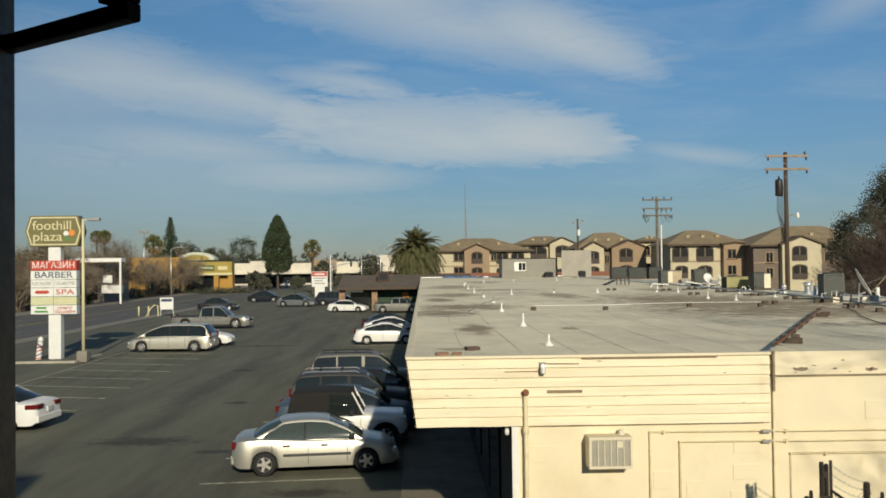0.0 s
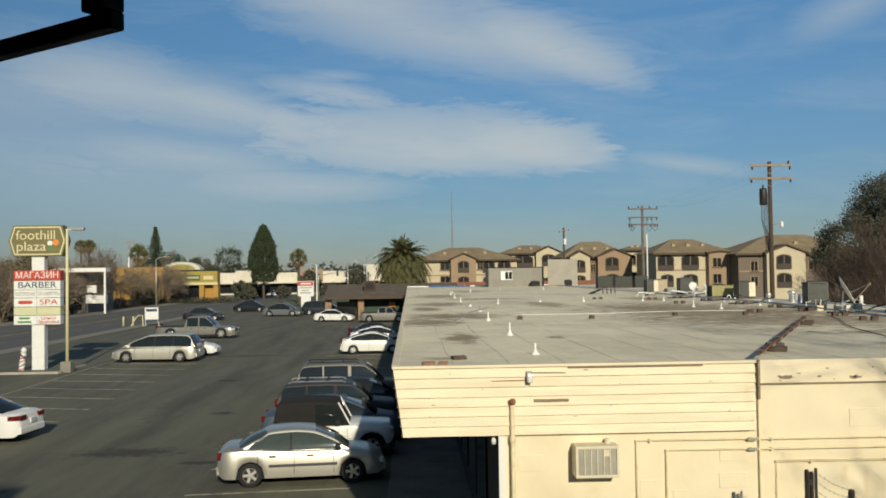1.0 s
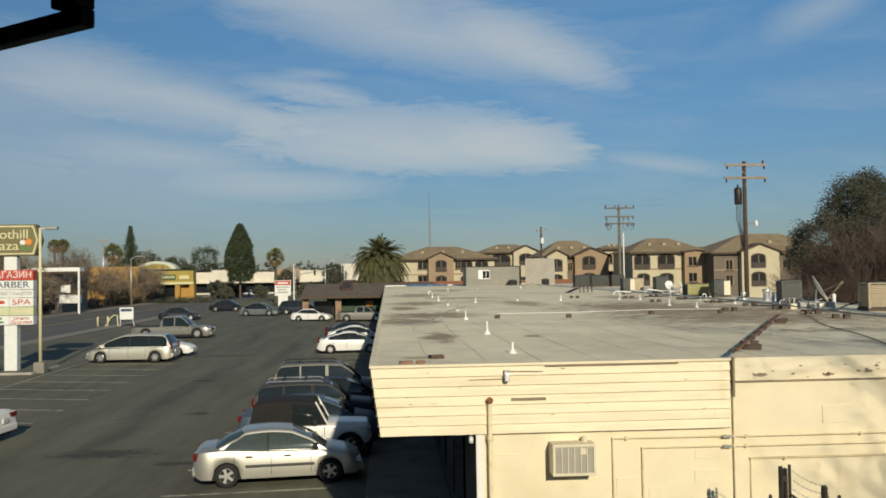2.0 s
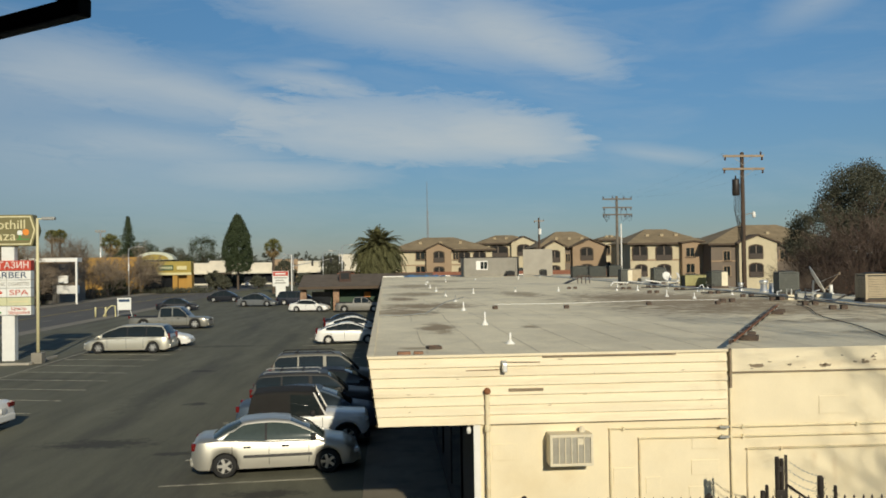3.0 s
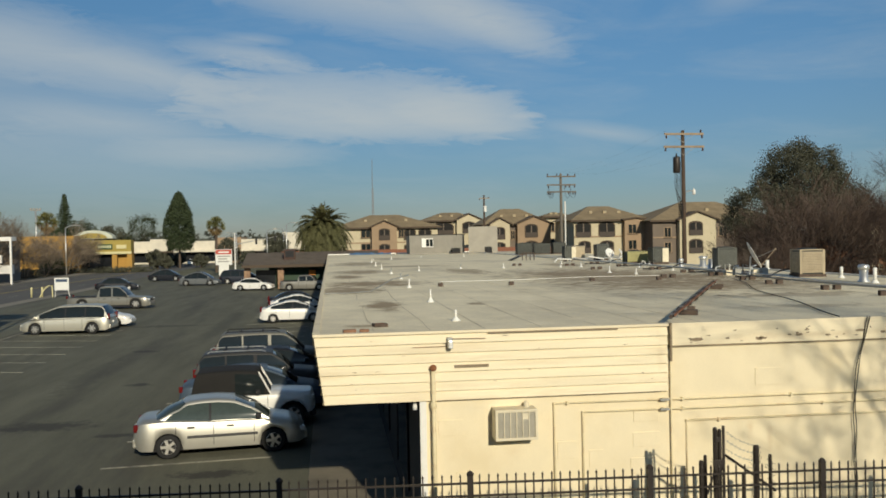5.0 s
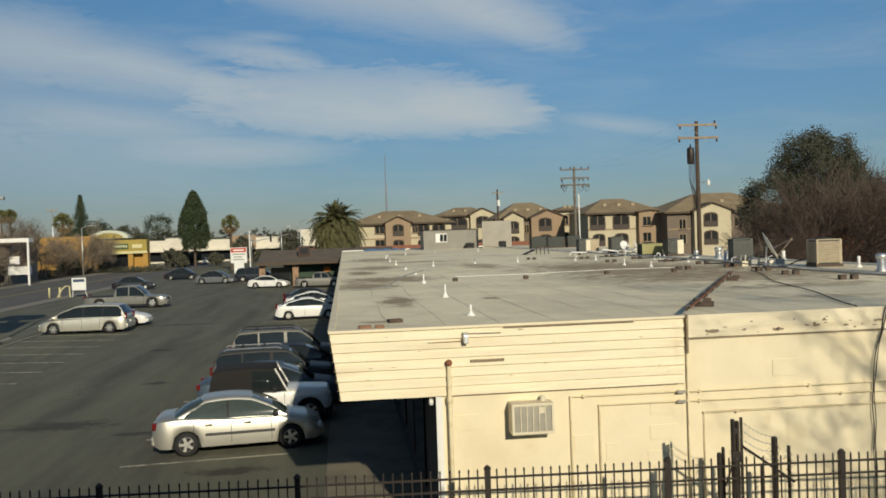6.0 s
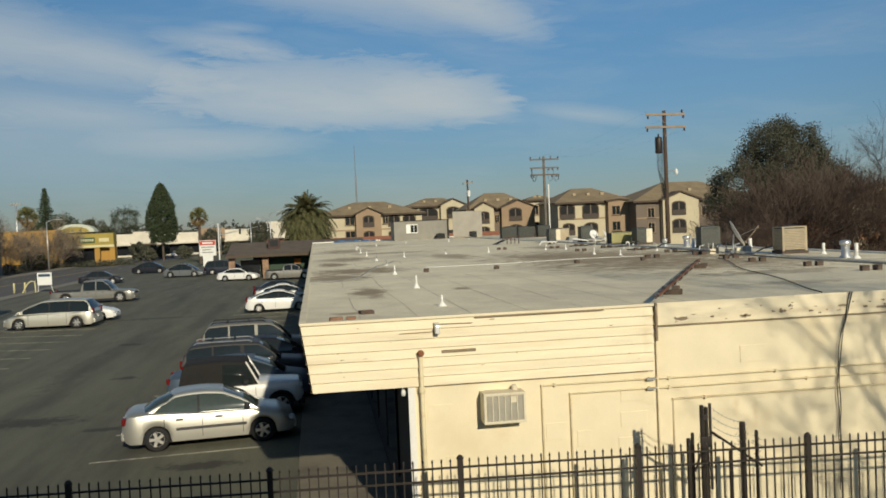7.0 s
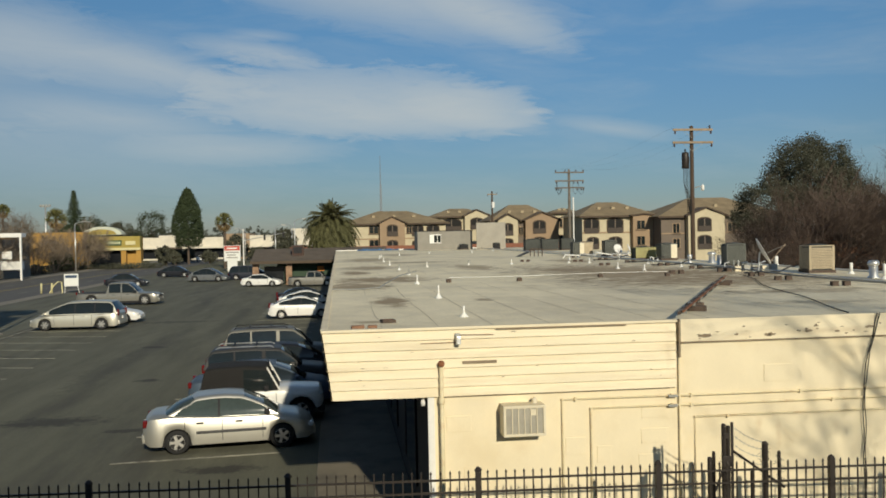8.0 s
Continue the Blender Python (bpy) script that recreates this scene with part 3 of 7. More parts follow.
for x, nx in zip(POSTS, POSTS[1:]):
    part("post", post_me, IRON, fence, at=(x, fence_y(x), 0))
    for z in (0.22, 1.655, 1.84):
        part("rail", bar((x + 0.04, fence_y(x + 0.04) - 0.016, z - 0.014), (nx - 0.04, fence_y(nx - 0.04) - 0.016, z - 0.014), 0.028, 0.032), IRON, fence)
    for j in range(1, 20):
        lean = random.uniform(-0.25, 0.25)
        xp = x + (nx - x) * j / 20
        part("picket", picket_me, IRON, fence, at=pose(xp, fence_y(xp), 0, 0, lean, 0))
gate = thing("fence_gate", "black iron gate posts with barbed wire and a brace", "gate")
GY = 12.45
for x, r, h in ((5.695, 0.034, 2.50), (5.765, 0.030, 2.47), (5.47, 0.034, 2.01), (5.535, 0.026, 2.09), (6.345, 0.046, 2.20), (6.57, 0.026, 2.05), (6.14, 0.028, 1.78)):
    part("post", Mesh().lathe([(r, 0), (r, h - 0.03), (r * 0.8, h), (0, h + 0.005)], seg=10, origin=(x, GY, 0)), IRON, gate)
part("post", Mesh().box(5.81, 5.835, GY - 0.015, GY + 0.015, 1.2, 2.52).box(5.835, 5.845, GY - 0.015, GY - 0.005, 1.2, 2.52), IRON, gate, "thin angle iron post")
part("hinge_plate", Mesh().box(5.66, 5.80, GY - 0.045, GY - 0.03, 1.86, 2.02).box(5.69, 5.77, GY - 0.04, GY - 0.03, 2.28, 2.36), IRON, gate, bevel=0.004)
part("brace", Mesh().tube((5.83, GY - 0.02, 2.09), (6.64, GY - 0.02, 1.50), 0.020, seg=6), IRON, gate)
part("brace", Mesh().tube((5.55, GY - 0.02, 1.50), (5.70, GY - 0.02, 1.90), 0.016, seg=6), IRON, gate)
for i in range(4):
    a, b = Vector((5.83, GY, 2.46 - 0.135 * i)), Vector((6.345, GY, 2.19 - 0.115 * i))
    pts = [a.lerp(b, t / 8) - Vector((0, 0, 0.045 * math.sin(math.pi * t / 8))) for t in range(9)]
    m = Mesh().path(pts, 0.0045, 4)
    for p in pts[1:-1]:
        m.tube(p + Vector((-0.014, 0, -0.02)), p + Vector((0.014, 0, 0.02)), 0.0025, seg=3).tube(p + Vector((-0.014, 0, 0.02)), p + Vector((0.014, 0, -0.02)), 0.0025, seg=3)
    part("barbed_wire", m, DULLMETAL, gate)
# wire wound round the two outer posts, with loose barbed ends
rnd = random.Random(12)
for cx, r, z0, z1 in ((6.345, 0.06, 1.55, 2.12), (6.57, 0.04, 1.45, 2.0), (5.72, 0.07, 1.5, 2.05)):
    m = Mesh().path([(cx + r * math.cos(k * 0.9), GY + r * math.sin(k * 0.9), z0 + (z1 - z0) * k / 40) for k in range(41)], 0.005, 4)
    for k in range(16):
        a, z = rnd.uniform(0, 6.283), rnd.uniform(z0, z1)
        q = Vector((cx + r * math.cos(a), GY + r * math.sin(a), z))
        m.tube(q, q + Vector((math.cos(a) * 0.05, math.sin(a) * 0.03, rnd.uniform(-0.04, 0.05))), 0.003, seg=3)
    part("barbed_wire", m, IRON, gate)


def insulator(parent, x, y, z, up=1):
    part("insulator", Mesh().lathe([(0.03, 0), (0.065, 0.05 * up), (0.045, 0.10 * up), (0.075, 0.14 * up), (0.04, 0.22 * up), (0, 0.23 * up)], seg=8, origin=(x, y, z)), PORCELAIN, parent)


def utility_pole(x, y, h, r, arms, label, wood=ARMWOOD):
    p = thing("utility_pole", label, "utility pole", at=(x, y, 0), group="utility poles")
    part("post", Mesh().lathe([(r, 0), (r * 0.92, h * 0.5), (r * 0.75, h), (0, h + 0.03)], seg=12), POLEWOOD if wood is ARMWOOD else GREYARM, p, smooth=True)
    for z, half, ins in arms:
        arm = part("crossarm", Mesh().box(-half, half, -r - 0.11, -r - 0.01, z - 0.07, z + 0.07), wood, p, bevel=0.01)
        part("brace", Mesh().tube((-half * 0.5, -r - 0.05, z - 0.06), (0, -r, z - 0.55), 0.015, seg=4).tube((half * 0.5, -r - 0.05, z - 0.06), (0, -r, z - 0.55), 0.015, seg=4), DULLMETAL, arm)
        for f, up in ins:
            insulator(arm, half * f, -r - 0.06, z + 0.06 * up, up)
    return p


pa = utility_pole(22.8, 54, 12.2, 0.155, ((11.95, 1.32, ((-0.9, -1), (0.92, -1), (0.86, 1))), (11.13, 1.36, ((-0.92, -1), (0.92, -1)))), "dark wooden utility pole with two crossarms, transformer and street light")
part("transformer", Mesh().lathe([(0.20, 9.45), (0.23, 9.5), (0.23, 10.4), (0.2, 10.5), (0.05, 10.53), (0.05, 10.7), (0, 10.72)], seg=14, origin=(-0.48, -0.1, 0)), IRON, pa, "grey cylinder transformer", smooth=True)
rnd = random.Random(3)
for i in range(5):
    x0 = -0.62 + i * 0.09
    part("drop_cable", Mesh().path([(x0, -0.2, 10.2), (x0 - 0.06, -0.25, 8.6 - 0.2 * i), (x0 + 0.15, -0.25, 7.5 - 0.1 * i), (-0.22, -0.22, 6.4), (-0.2, -0.22, 5.2)], 0.018, 4), BLACKRUB, pa)
for i in range(7):
    part("cable_coil", Mesh().lathe([(0.14, 0), (0.17, 0.03), (0.14, 0.06)], seg=10, origin=(-0.3, -0.24, 6.6 + i * 0.13)), BLACKRUB, pa)
lamp_arm = part("lamp_arm", Mesh().path([(0.12, -0.1, 8.2), (0.35, -0.2, 8.3), (0.58, -0.25, 8.28)], 0.035, 6), GALV, pa)
part("lamp_head", Mesh().lathe([(0.02, 0.22), (0.09, 0.12), (0.11, 0.0), (0.10, -0.15), (0.06, -0.2), (0, -0.21)], seg=12, origin=(0.60, -0.25, 8.22)), WHITE, lamp_arm, "pale street light head", smooth=True)
pb = utility_pole(23.3, 86, 11.9, 0.16, ((11.6, 1.5, ((-0.95, 1), (-0.3, 1), (0.45, 1), (0.95, 1))), (10.75, 1.5, ((-0.9, -1), (0.3, -1), (0.55, -1), (0.92, -1))), (10.05, 1.5, ((-0.93, -1), (-0.75, -1), (0.5, -1), (0.8, -1), (0.95, -1)))), "wooden utility pole with three crossarms and a pale riser pipe", GREYARM)
for i, (x0, x1) in enumerate(((-1.4, -0.9), (0.9, 1.4), (0.3, 0.8), (-1.3, -1.0))):
    part("jumper_cable", Mesh().path([(x0, -0.3, 10.6), (x0 + 0.05, -0.3, 9.7), ((x0 + x1) / 2, -0.3, 9.35), (x1, -0.3, 9.6), (x1 + 0.08, -0.3, 10.0)], 0.02, 4), BLACKRUB, pb)
part("riser_pipe", Mesh().tube((0.38, -0.1, 0), (0.38, -0.1, 9.1), 0.07, seg=8), WHITE, pb, "white riser pipe")
pc = utility_pole(26.8, 150, 13.1, 0.2, ((12.55, 0.9, ((-0.9, -1), (0.9, 1))),), "distant wooden utility pole with one crossarm")
part("transformer", Mesh().lathe([(0.28, 10.2), (0.28, 11.2), (0, 11.25)], seg=10, origin=(0.1, -0.4, 0)), WHITE, pc)
MASTM = material("slate_grey_steel", (0.21, 0.23, 0.25), 0.7, 0.2, var=0.1, scale=1, fine=5, bump=0.05)
lines = thing("power_line", "thin black power lines slung between two utility poles", "power line")
for k, (xa, za, xb, zb) in enumerate(((-1.25, 12.15, -1.4, 11.85), (1.15, 12.15, -0.45, 11.85), (1.25, 10.9, 0.65, 11.85), (-1.25, 10.9, 1.4, 11.85))):
    a, b = Vector((22.8 + xa, 53.74, za)), Vector((23.3 + xb, 85.75, zb))
    part("wire", Mesh().path([a.lerp(b, t / 12) - Vector((0, 0, 0.55 * math.sin(math.pi * t / 12))) for t in range(13)], 0.0022, 4), BLACKRUB, lines)
tower = thing("radio_mast", "thin grey lattice radio mast far away", "mast", at=(29.5, 600, 0))
m = Mesh()
for k in range(3):
    a = 2 * math.pi * k / 3
    m.tube((1.0 * math.cos(a), 1.0 * math.sin(a), 0), (0.45 * math.cos(a), 0.45 * math.sin(a), 42), 0.32, seg=4)
for i in range(28):
    z = i * 1.5
    q = 1.0 - 0.55 * z / 42
    for k in range(3):
        a, b = 2 * math.pi * k / 3, 2 * math.pi * (k + 1) / 3
        m.tube((q * math.cos(a), q * math.sin(a), z), (q * math.cos(b), q * math.sin(b), z + 1.5), 0.15, seg=3)
part("lattice", m, MASTM, tower)
part("antenna", Mesh().tube((0, 0, 41), (0, 0, 62), 0.30, 0.16, seg=6), MASTM, tower)

# ---------------------------------------------------------------- cars
TYRE = material("tyre_rubber", (0.016, 0.016, 0.016), 0.85, var=0.2, scale=6, fine=40, bump=0.15)
RIM = material("alloy", (0.68, 0.66, 0.62), 0.35, 0.8, var=0.1, scale=6, fine=30, bump=0.0)
CARGLASS = glass_dark("car_glass", (0.016, 0.021, 0.022), 0.06, 0.4)
TEALGLASS = glass_dark("teal_car_glass", (0.052, 0.068, 0.062), 0.06, 0.4)
LAMPGLASS = glass_dark("clear_lamp", (0.55, 0.56, 0.55))
REDLAMP = glass_dark("red_lamp", (0.12, 0.010, 0.010))
TRIM = material("grey_trim", (0.05, 0.05, 0.05), 0.6, var=0.1, scale=6, fine=40, bump=0.05)
PLATE = material("pale_plate", (0.6, 0.6, 0.58), 0.5, var=0.1, bump=0)


def paint(name, color, metal=0.35, rough=0.32):
    if max(color) < 0.22:
        return material(name, color, 0.45, 0.2, var=0.03, scale=1.2, fine=6, bump=0.0, coat=0.05, spec=0.18)
    return material(name, color, rough, metal, var=0.03, scale=1.2, fine=6, bump=0.0, coat=0.35)


def lerp_list(pts, s):
    for (a, za), (b, zb) in zip(pts, pts[1:]):
        if s <= b:
            t = (s - a) / (b - a)
            t = t * t * (3 - 2 * t) * 0.5 + t * 0.5
            return za + (zb - za) * t
    return pts[-1][1]


WHEELS = {}


def wheel_meshes(r, w, spokes):
    key = (r, w, spokes)
    if key not in WHEELS:
        t = Mesh().lathe([(r * 0.64, -w / 2 + 0.01), (r * 0.9, -w / 2), (r * 0.99, -w / 2 + 0.03), (r, 0), (r * 0.99, w / 2 - 0.03), (r * 0.9, w / 2), (r * 0.64, w / 2 - 0.01)], (0, 1, 0), seg=24).data("tyre", TYRE, True)
        m = Mesh().lathe([(r * 0.66, -w / 2 + 0.006), (r * 0.66, w / 2 - 0.02), (r * 0.58, w / 2 - 0.006), (r * 0.55, w / 2 - 0.05)], (0, 1, 0), seg=24)
        for k in range(spokes):
            a = 2 * math.pi * k / spokes
            rot = Matrix.Rotation(a, 4, "Y")
            m.box(r * 0.08, r * 0.60, w / 2 - 0.045, w / 2 - 0.008, -r * 0.12, r * 0.12, rot)
        m.lathe([(r * 0.17, w / 2 - 0.06), (r * 0.16, w / 2 - 0.002), (0, w / 2)], (0, 1, 0), seg=12)
        WHEELS[key] = (t, m.data("rim", RIM))
    return WHEELS[key]


def car(at, label, category, mat, L, W, H, base, over, r, top, cab, glass, sill=0.22, cab_mat=None, moulding=False, rails=False, bed=None, spokes=7, trim=None, rear_lamp=(0.8, 0.16), cladding=None, seams=(), group="parked cars", fender=None, dark_pillars=False, fittings=None, pane=None, wrap=False, rake=0.0):
    """A car that faces +x. top: (share of length from the back, height) of the body under the glass. cab: base front, roof front,
    roof rear, base rear as shares, belt height, base and roof half widths as shares. glass: side windows as shares from the back."""
    c = thing("car", label, category, at=at, group=group)
    n, half = 64, W / 2
    wheels = (-L / 2 + over, -L / 2 + over + base)
    ra = r * 1.13
    m = Mesh()
    rings = []
    for i in range(n + 1):
        s = i / n
        x = (s - 0.5) * L
        u = abs(2 * s - 1)
        w = half * (1 - 0.20 * (max(0, u - 0.80) / 0.2) ** 2.2)
        zt = lerp_list(top, s)
        zb = sill + 0.16 * (max(0, u - 0.90) / 0.1) ** 2
        for xw in wheels:
            if abs(x - xw) < ra:
                zb = max(zb, r + math.sqrt(ra * ra - (x - xw) ** 2) * 0.98)
        zb = min(zb, zt - 0.1)
        sh = zt - 0.10
        lerp = lambda q: sh + (zb - sh) * q
        half_ring = [(0, zt + 0.025), (0.5 * w, zt + 0.018), (0.84 * w, zt - 0.01), (0.955 * w, sh + 0.035), (0.985 * w, lerp(0.12)), (1.0 * w, lerp(0.42)), (0.992 * w, lerp(0.75)), (0.965 * w, zb)]
        rings.append([(x, -y, z) for y, z in reversed(half_ring)] + [(x, y, z) for y, z in half_ring[1:]])
    k = len(rings[0])
    for ring in rings:
        m.v += ring
    for i in range(n):
        for j in range(k - 1):
            a = i * k + j
            m.f.append((a, a + 1, a + k + 1, a + k))
    m.f += [tuple(range(k)), tuple(n * k + j for j in range(k))[::-1]]
    body = part("body", m, mat, c, smooth=True)
    mod = body.modifiers.new("edge", "EDGE_SPLIT")
    mod.split_angle = radians(38)
    part("underbody", Mesh().box(-L * 0.46, L * 0.46, -half * 0.80, half * 0.80, sill - 0.04, min(0.62, cab[4] - 0.15)), BLACKPLAST, c)
    # cabin: a smooth shell, cut into roof, pillars and panes
    bf, rf, rr, br, belt, bw, rw = cab
    X = lambda q: (q - 0.5) * L
    b2, r2 = half * bw, half * rw
    cm = cab_mat or mat
    curve = [(br, belt - 0.04), (br + (rr - br) * 0.5, belt + (H - belt) * 0.55), (rr, H - 0.05), (rr + (rf - rr) * 0.35, H - 0.008), (rr + (rf - rr) * 0.65, H), (rf, H - 0.04), (rf + (bf - rf) * 0.5, belt + (H - belt) * 0.53), (bf, belt - 0.06)]
    nx = 56
    stations = [br + (bf - br) * i / nx for i in range(nx + 1)]

    def roof_z(q):
        for (a, za), (b, zb) in zip(curve, curve[1:]):
            if q <= b + 1e-6:
                return za + (zb - za) * (q - a) / (b - a)
        return curve[-1][1]

    zs = [roof_z(q) for q in stations]
    for _ in range(2):
        zs = [zs[0]] + [(zs[i - 1] + 2 * zs[i] + zs[i + 1]) / 4 for i in range(1, nx)] + [zs[-1]]
    levels = (0.0, 0.07, 0.36, 0.66, 0.93)
    shell = []
    for q, zt in zip(stations, zs):
        lo = belt - 0.05
        zc = max(lo + 0.001, zt - 0.055)
        f = (zc - lo) / (H - 0.055 - lo)
        ring = []
        for v in levels + (1.0,):
            y = b2 * 0.97 + (r2 - b2 * 0.97) * (v * f) + 0.035 * math.sin(math.pi * min(1, v * f)) * (1 - 0.3 * v)
            ring.append((y, lo + (zc - lo) * v, v))
        yt = ring[-1][0]
        ring += [(yt * 0.95, zc + (zt - zc) * 0.55, 1.0), (yt * 0.8, zc + (zt - zc) * 0.86, 0.8), (yt * 0.4, zt - 0.002, 0.55), (0, zt, 0.45)]
        bulge = 0.07 * ((q - rf) / (bf - rf)) if q > rf else (-0.05 * ((rr - q) / (rr - br)) if q < rr else 0)
        lean = rake * max(0.0, 1 - abs((q - br) / (bf - br) - 0.17) / 0.16)
        shell.append([(X(q) + bulge * (1 - (y / b2) ** 2) + lean * (v - 0.45), y, z) for y, z, v in ring])
    span = lambda u: br + (bf - br) * u
    zones = {}
    for i in range(nx):
        qm = (stations[i] + stations[i + 1]) / 2
        for jx in range(len(shell[0]) - 1):
            if jx < 5:
                key = "cabin"
                if 1 <= jx <= 3:
                    for g, (u0, u1) in enumerate(glass):
                        if span(u0) < qm < span(u1) and shell[i][5][2] - belt > 0.10:
                            key = ("side_window", g)
                    if key == "cabin" and dark_pillars:
                        for g, (a, b) in enumerate(zip(glass, glass[1:])):
                            if span(a[1]) - 0.004 <= qm <= span(b[0]) + 0.004:
                                key = ("door_pillar", g)
            elif qm > rf + 0.012 and jx >= 6:
                key = "windscreen" if qm < bf - 0.02 else "cabin"
            elif qm < rr - 0.008 and jx >= 6:
                key = "rear_window" if qm > br + 0.015 and zs[i] > belt + 0.06 else "cabin"
            else:
                key = "cabin"
            for sg in (1, -1):
                k2 = (key[0], key[1], sg) if isinstance(key, tuple) else key
                quad_ = [shell[i][jx], shell[i + 1][jx], shell[i + 1][jx + 1], shell[i][jx + 1]]
                zones.setdefault(k2, Mesh()).quad(*[(x, y * sg, z) for x, y, z in (quad_ if sg < 0 else quad_[::-1])])

    def welded(name, mesh, mt, parent):
        me = bpy.data.meshes.new(name)
        me.from_pydata(mesh.v, [], mesh.f)
        bm = bmesh.new()
        bm.from_mesh(me)
        bmesh.ops.remove_doubles(bm, verts=bm.verts, dist=0.0005)
        for fc in bm.faces:
            fc.smooth = True
        bm.to_mesh(me)
        bm.free()
        me.materials.append(mt)
        return part(name, me, mt, parent)

    cabin = welded("cabin", zones.pop("cabin"), cm, c)
    for key, mesh in zones.items():
        welded(key[0] if isinstance(key, tuple) else key, mesh, BLACKPLAST if key[0] == "door_pillar" else pane or CARGLASS, cabin)

    for sgn in (-1, 1):
        # lamps, mirrors, handles
        y1 = half * 0.80
        zl = lerp_list(top, 0.97)
        part("headlight", Mesh().box(L / 2 - 0.24, L / 2 - 0.015, sgn * y1 * 0.93 - 0.14, sgn * y1 * 0.93 + 0.10, zl - 0.19, zl - 0.06), LAMPGLASS, c, bevel=0.045)
        zc, hh = rear_lamp
        if wrap:
            q = [(-L / 2 - 0.01, half * 0.42), (-L / 2 - 0.01, half * 0.80), (-L / 2 + 0.10, half * 0.905), (-L / 2 + 0.36, half * 0.99), (-L / 2 + 0.36, half * 0.90), (-L / 2 + 0.08, half * 0.42)]
            part("taillight", Mesh().prism([(x, y * sgn) for x, y in (q if sgn < 0 else q[::-1])], "z", zc - hh / 2, zc + hh / 2), REDLAMP, c, "wide red tail light", bevel=0.012)
        else:
            part("taillight", Mesh().box(-L / 2 + 0.004, -L / 2 + 0.13, sgn * half * 0.775 - 0.09, sgn * half * 0.775 + 0.05, zc - hh / 2, zc + hh / 2), REDLAMP, c, bevel=0.04)
        part("mirror", Mesh().box(X(bf) - 0.42, X(bf) - 0.28, sgn * half * 0.98 - 0.10, sgn * half * 0.98 + 0.10, belt - 0.02, belt + 0.12), fittings or trim or mat, c, bevel=0.03)
        for hx in [0.5 * (a + b) for a, b in zip(seams, seams[1:])]:
            part("door_handle", Mesh().box(X(hx) - 0.18, X(hx), sgn * half * 0.995 - 0.02, sgn * half * 0.995 + 0.025, belt - 0.17, belt - 0.13), fittings or trim or mat, c, bevel=0.01)
        for q in seams:
            part("door_seam", Mesh().box(X(q) - 0.006, X(q) + 0.006, sgn * half * 0.975 - 0.03, sgn * half * 0.975 + 0.026, sill + 0.10, belt - 0.08), BLACKPLAST, c)
        if moulding:
            part("side_moulding", Mesh().box(wheels[0] + ra + 0.12, wheels[1] - ra - 0.05, sgn * half - 0.02, sgn * half + 0.018, 0.50, 0.57), TRIM, c, "black rubbing strip", bevel=0.008)
        if cladding:
            part("sill_cladding", Mesh().box(wheels[0] + ra, wheels[1] - ra, sgn * half * 0.98 - 0.03, sgn * half * 0.98 + 0.03, sill - 0.02, sill + 0.16), cladding, c, bevel=0.01)
        if rails:
            part("roof_rail", Mesh().path([(X(rr) + 0.15, sgn * r2 * 0.86, H - 0.02), (X(rr) + 0.25, sgn * r2 * 0.86, H + 0.035), (X(rf) - 0.35, sgn * r2 * 0.86, H + 0.035), (X(rf) - 0.22, sgn * r2 * 0.86, H - 0.02)], 0.02, 6), rails, c)
        if fender:
            for xw in wheels:
                q = Mesh()
                for g in range(6):
                    a0, a1 = math.pi * (0.08 + 0.84 * g / 6), math.pi * (0.08 + 0.84 * (g + 1) / 6)
                    pts = [(xw + ra * 1.05 * math.cos(a), yy, r + ra * 1.05 * math.sin(a)) for a, yy in ((a0, sgn * half * 0.9), (a1, sgn * half * 0.9), (a1, sgn * (half + 0.13)), (a0, sgn * (half + 0.13)))]
                    q.quad(*pts)
                    q.quad(*[(p[0], p[1], p[2] - 0.04) for p in pts])
                part("fender_flare", q, fender, c)
    if rails:
        for q in (0.28, 0.72):
            xq = X(rr) + 0.25 + (X(rf) - X(rr) - 0.6) * q
            part("rack_bar", Mesh().box(xq - 0.03, xq + 0.03, -r2 * 0.9, r2 * 0.9, H + 0.045, H + 0.075), BLACKPLAST, c, bevel=0.008)
    zf = lerp_list(top, 0.985)
    part("grille", Mesh().box(L / 2 - 0.08, L / 2 + 0.008, -half * 0.45, half * 0.45, zf - 0.22, zf - 0.08), BLACKPLAST, c, bevel=0.02)
    part("front_bumper", Mesh().box(L / 2 - 0.16, L / 2 + 0.03, -half * 0.82, half * 0.82, 0.28, 0.50), trim or mat, c, bevel=0.05)
    part("rear_bumper", Mesh().box(-L / 2 - 0.03, -L / 2 + 0.16, -half * 0.82, half * 0.82, 0.30, 0.54), trim or mat, c, bevel=0.05)
    part("number_plate", Mesh().box(-L / 2 - 0.035, -L / 2 + 0.02, -0.15, 0.15, 0.62, 0.77), PLATE, c)
    if bed:
        part("bed_floor", Mesh().box(X(0.03), X(bed), -half * 0.82, half * 0.82, cab[4] - 0.06, cab[4] + 0.036), BLACKPLAST, c, "dark open load bed")
    tm, rm = wheel_meshes(r, 0.21, spokes)
    for xw in wheels:
        for sgn in (-1, 1):
            wo = part("wheel", Mesh().tube((0, -0.09, 0), (0, 0.07, 0), r * 0.5, seg=12), BLACKPLAST, c, at=pose(xw, sgn * (half - 0.12), r, 0, 0, 0 if sgn > 0 else 180))
            part("tyre", tm, TYRE, wo)
            part("rim", rm, RIM, wo)
    return c


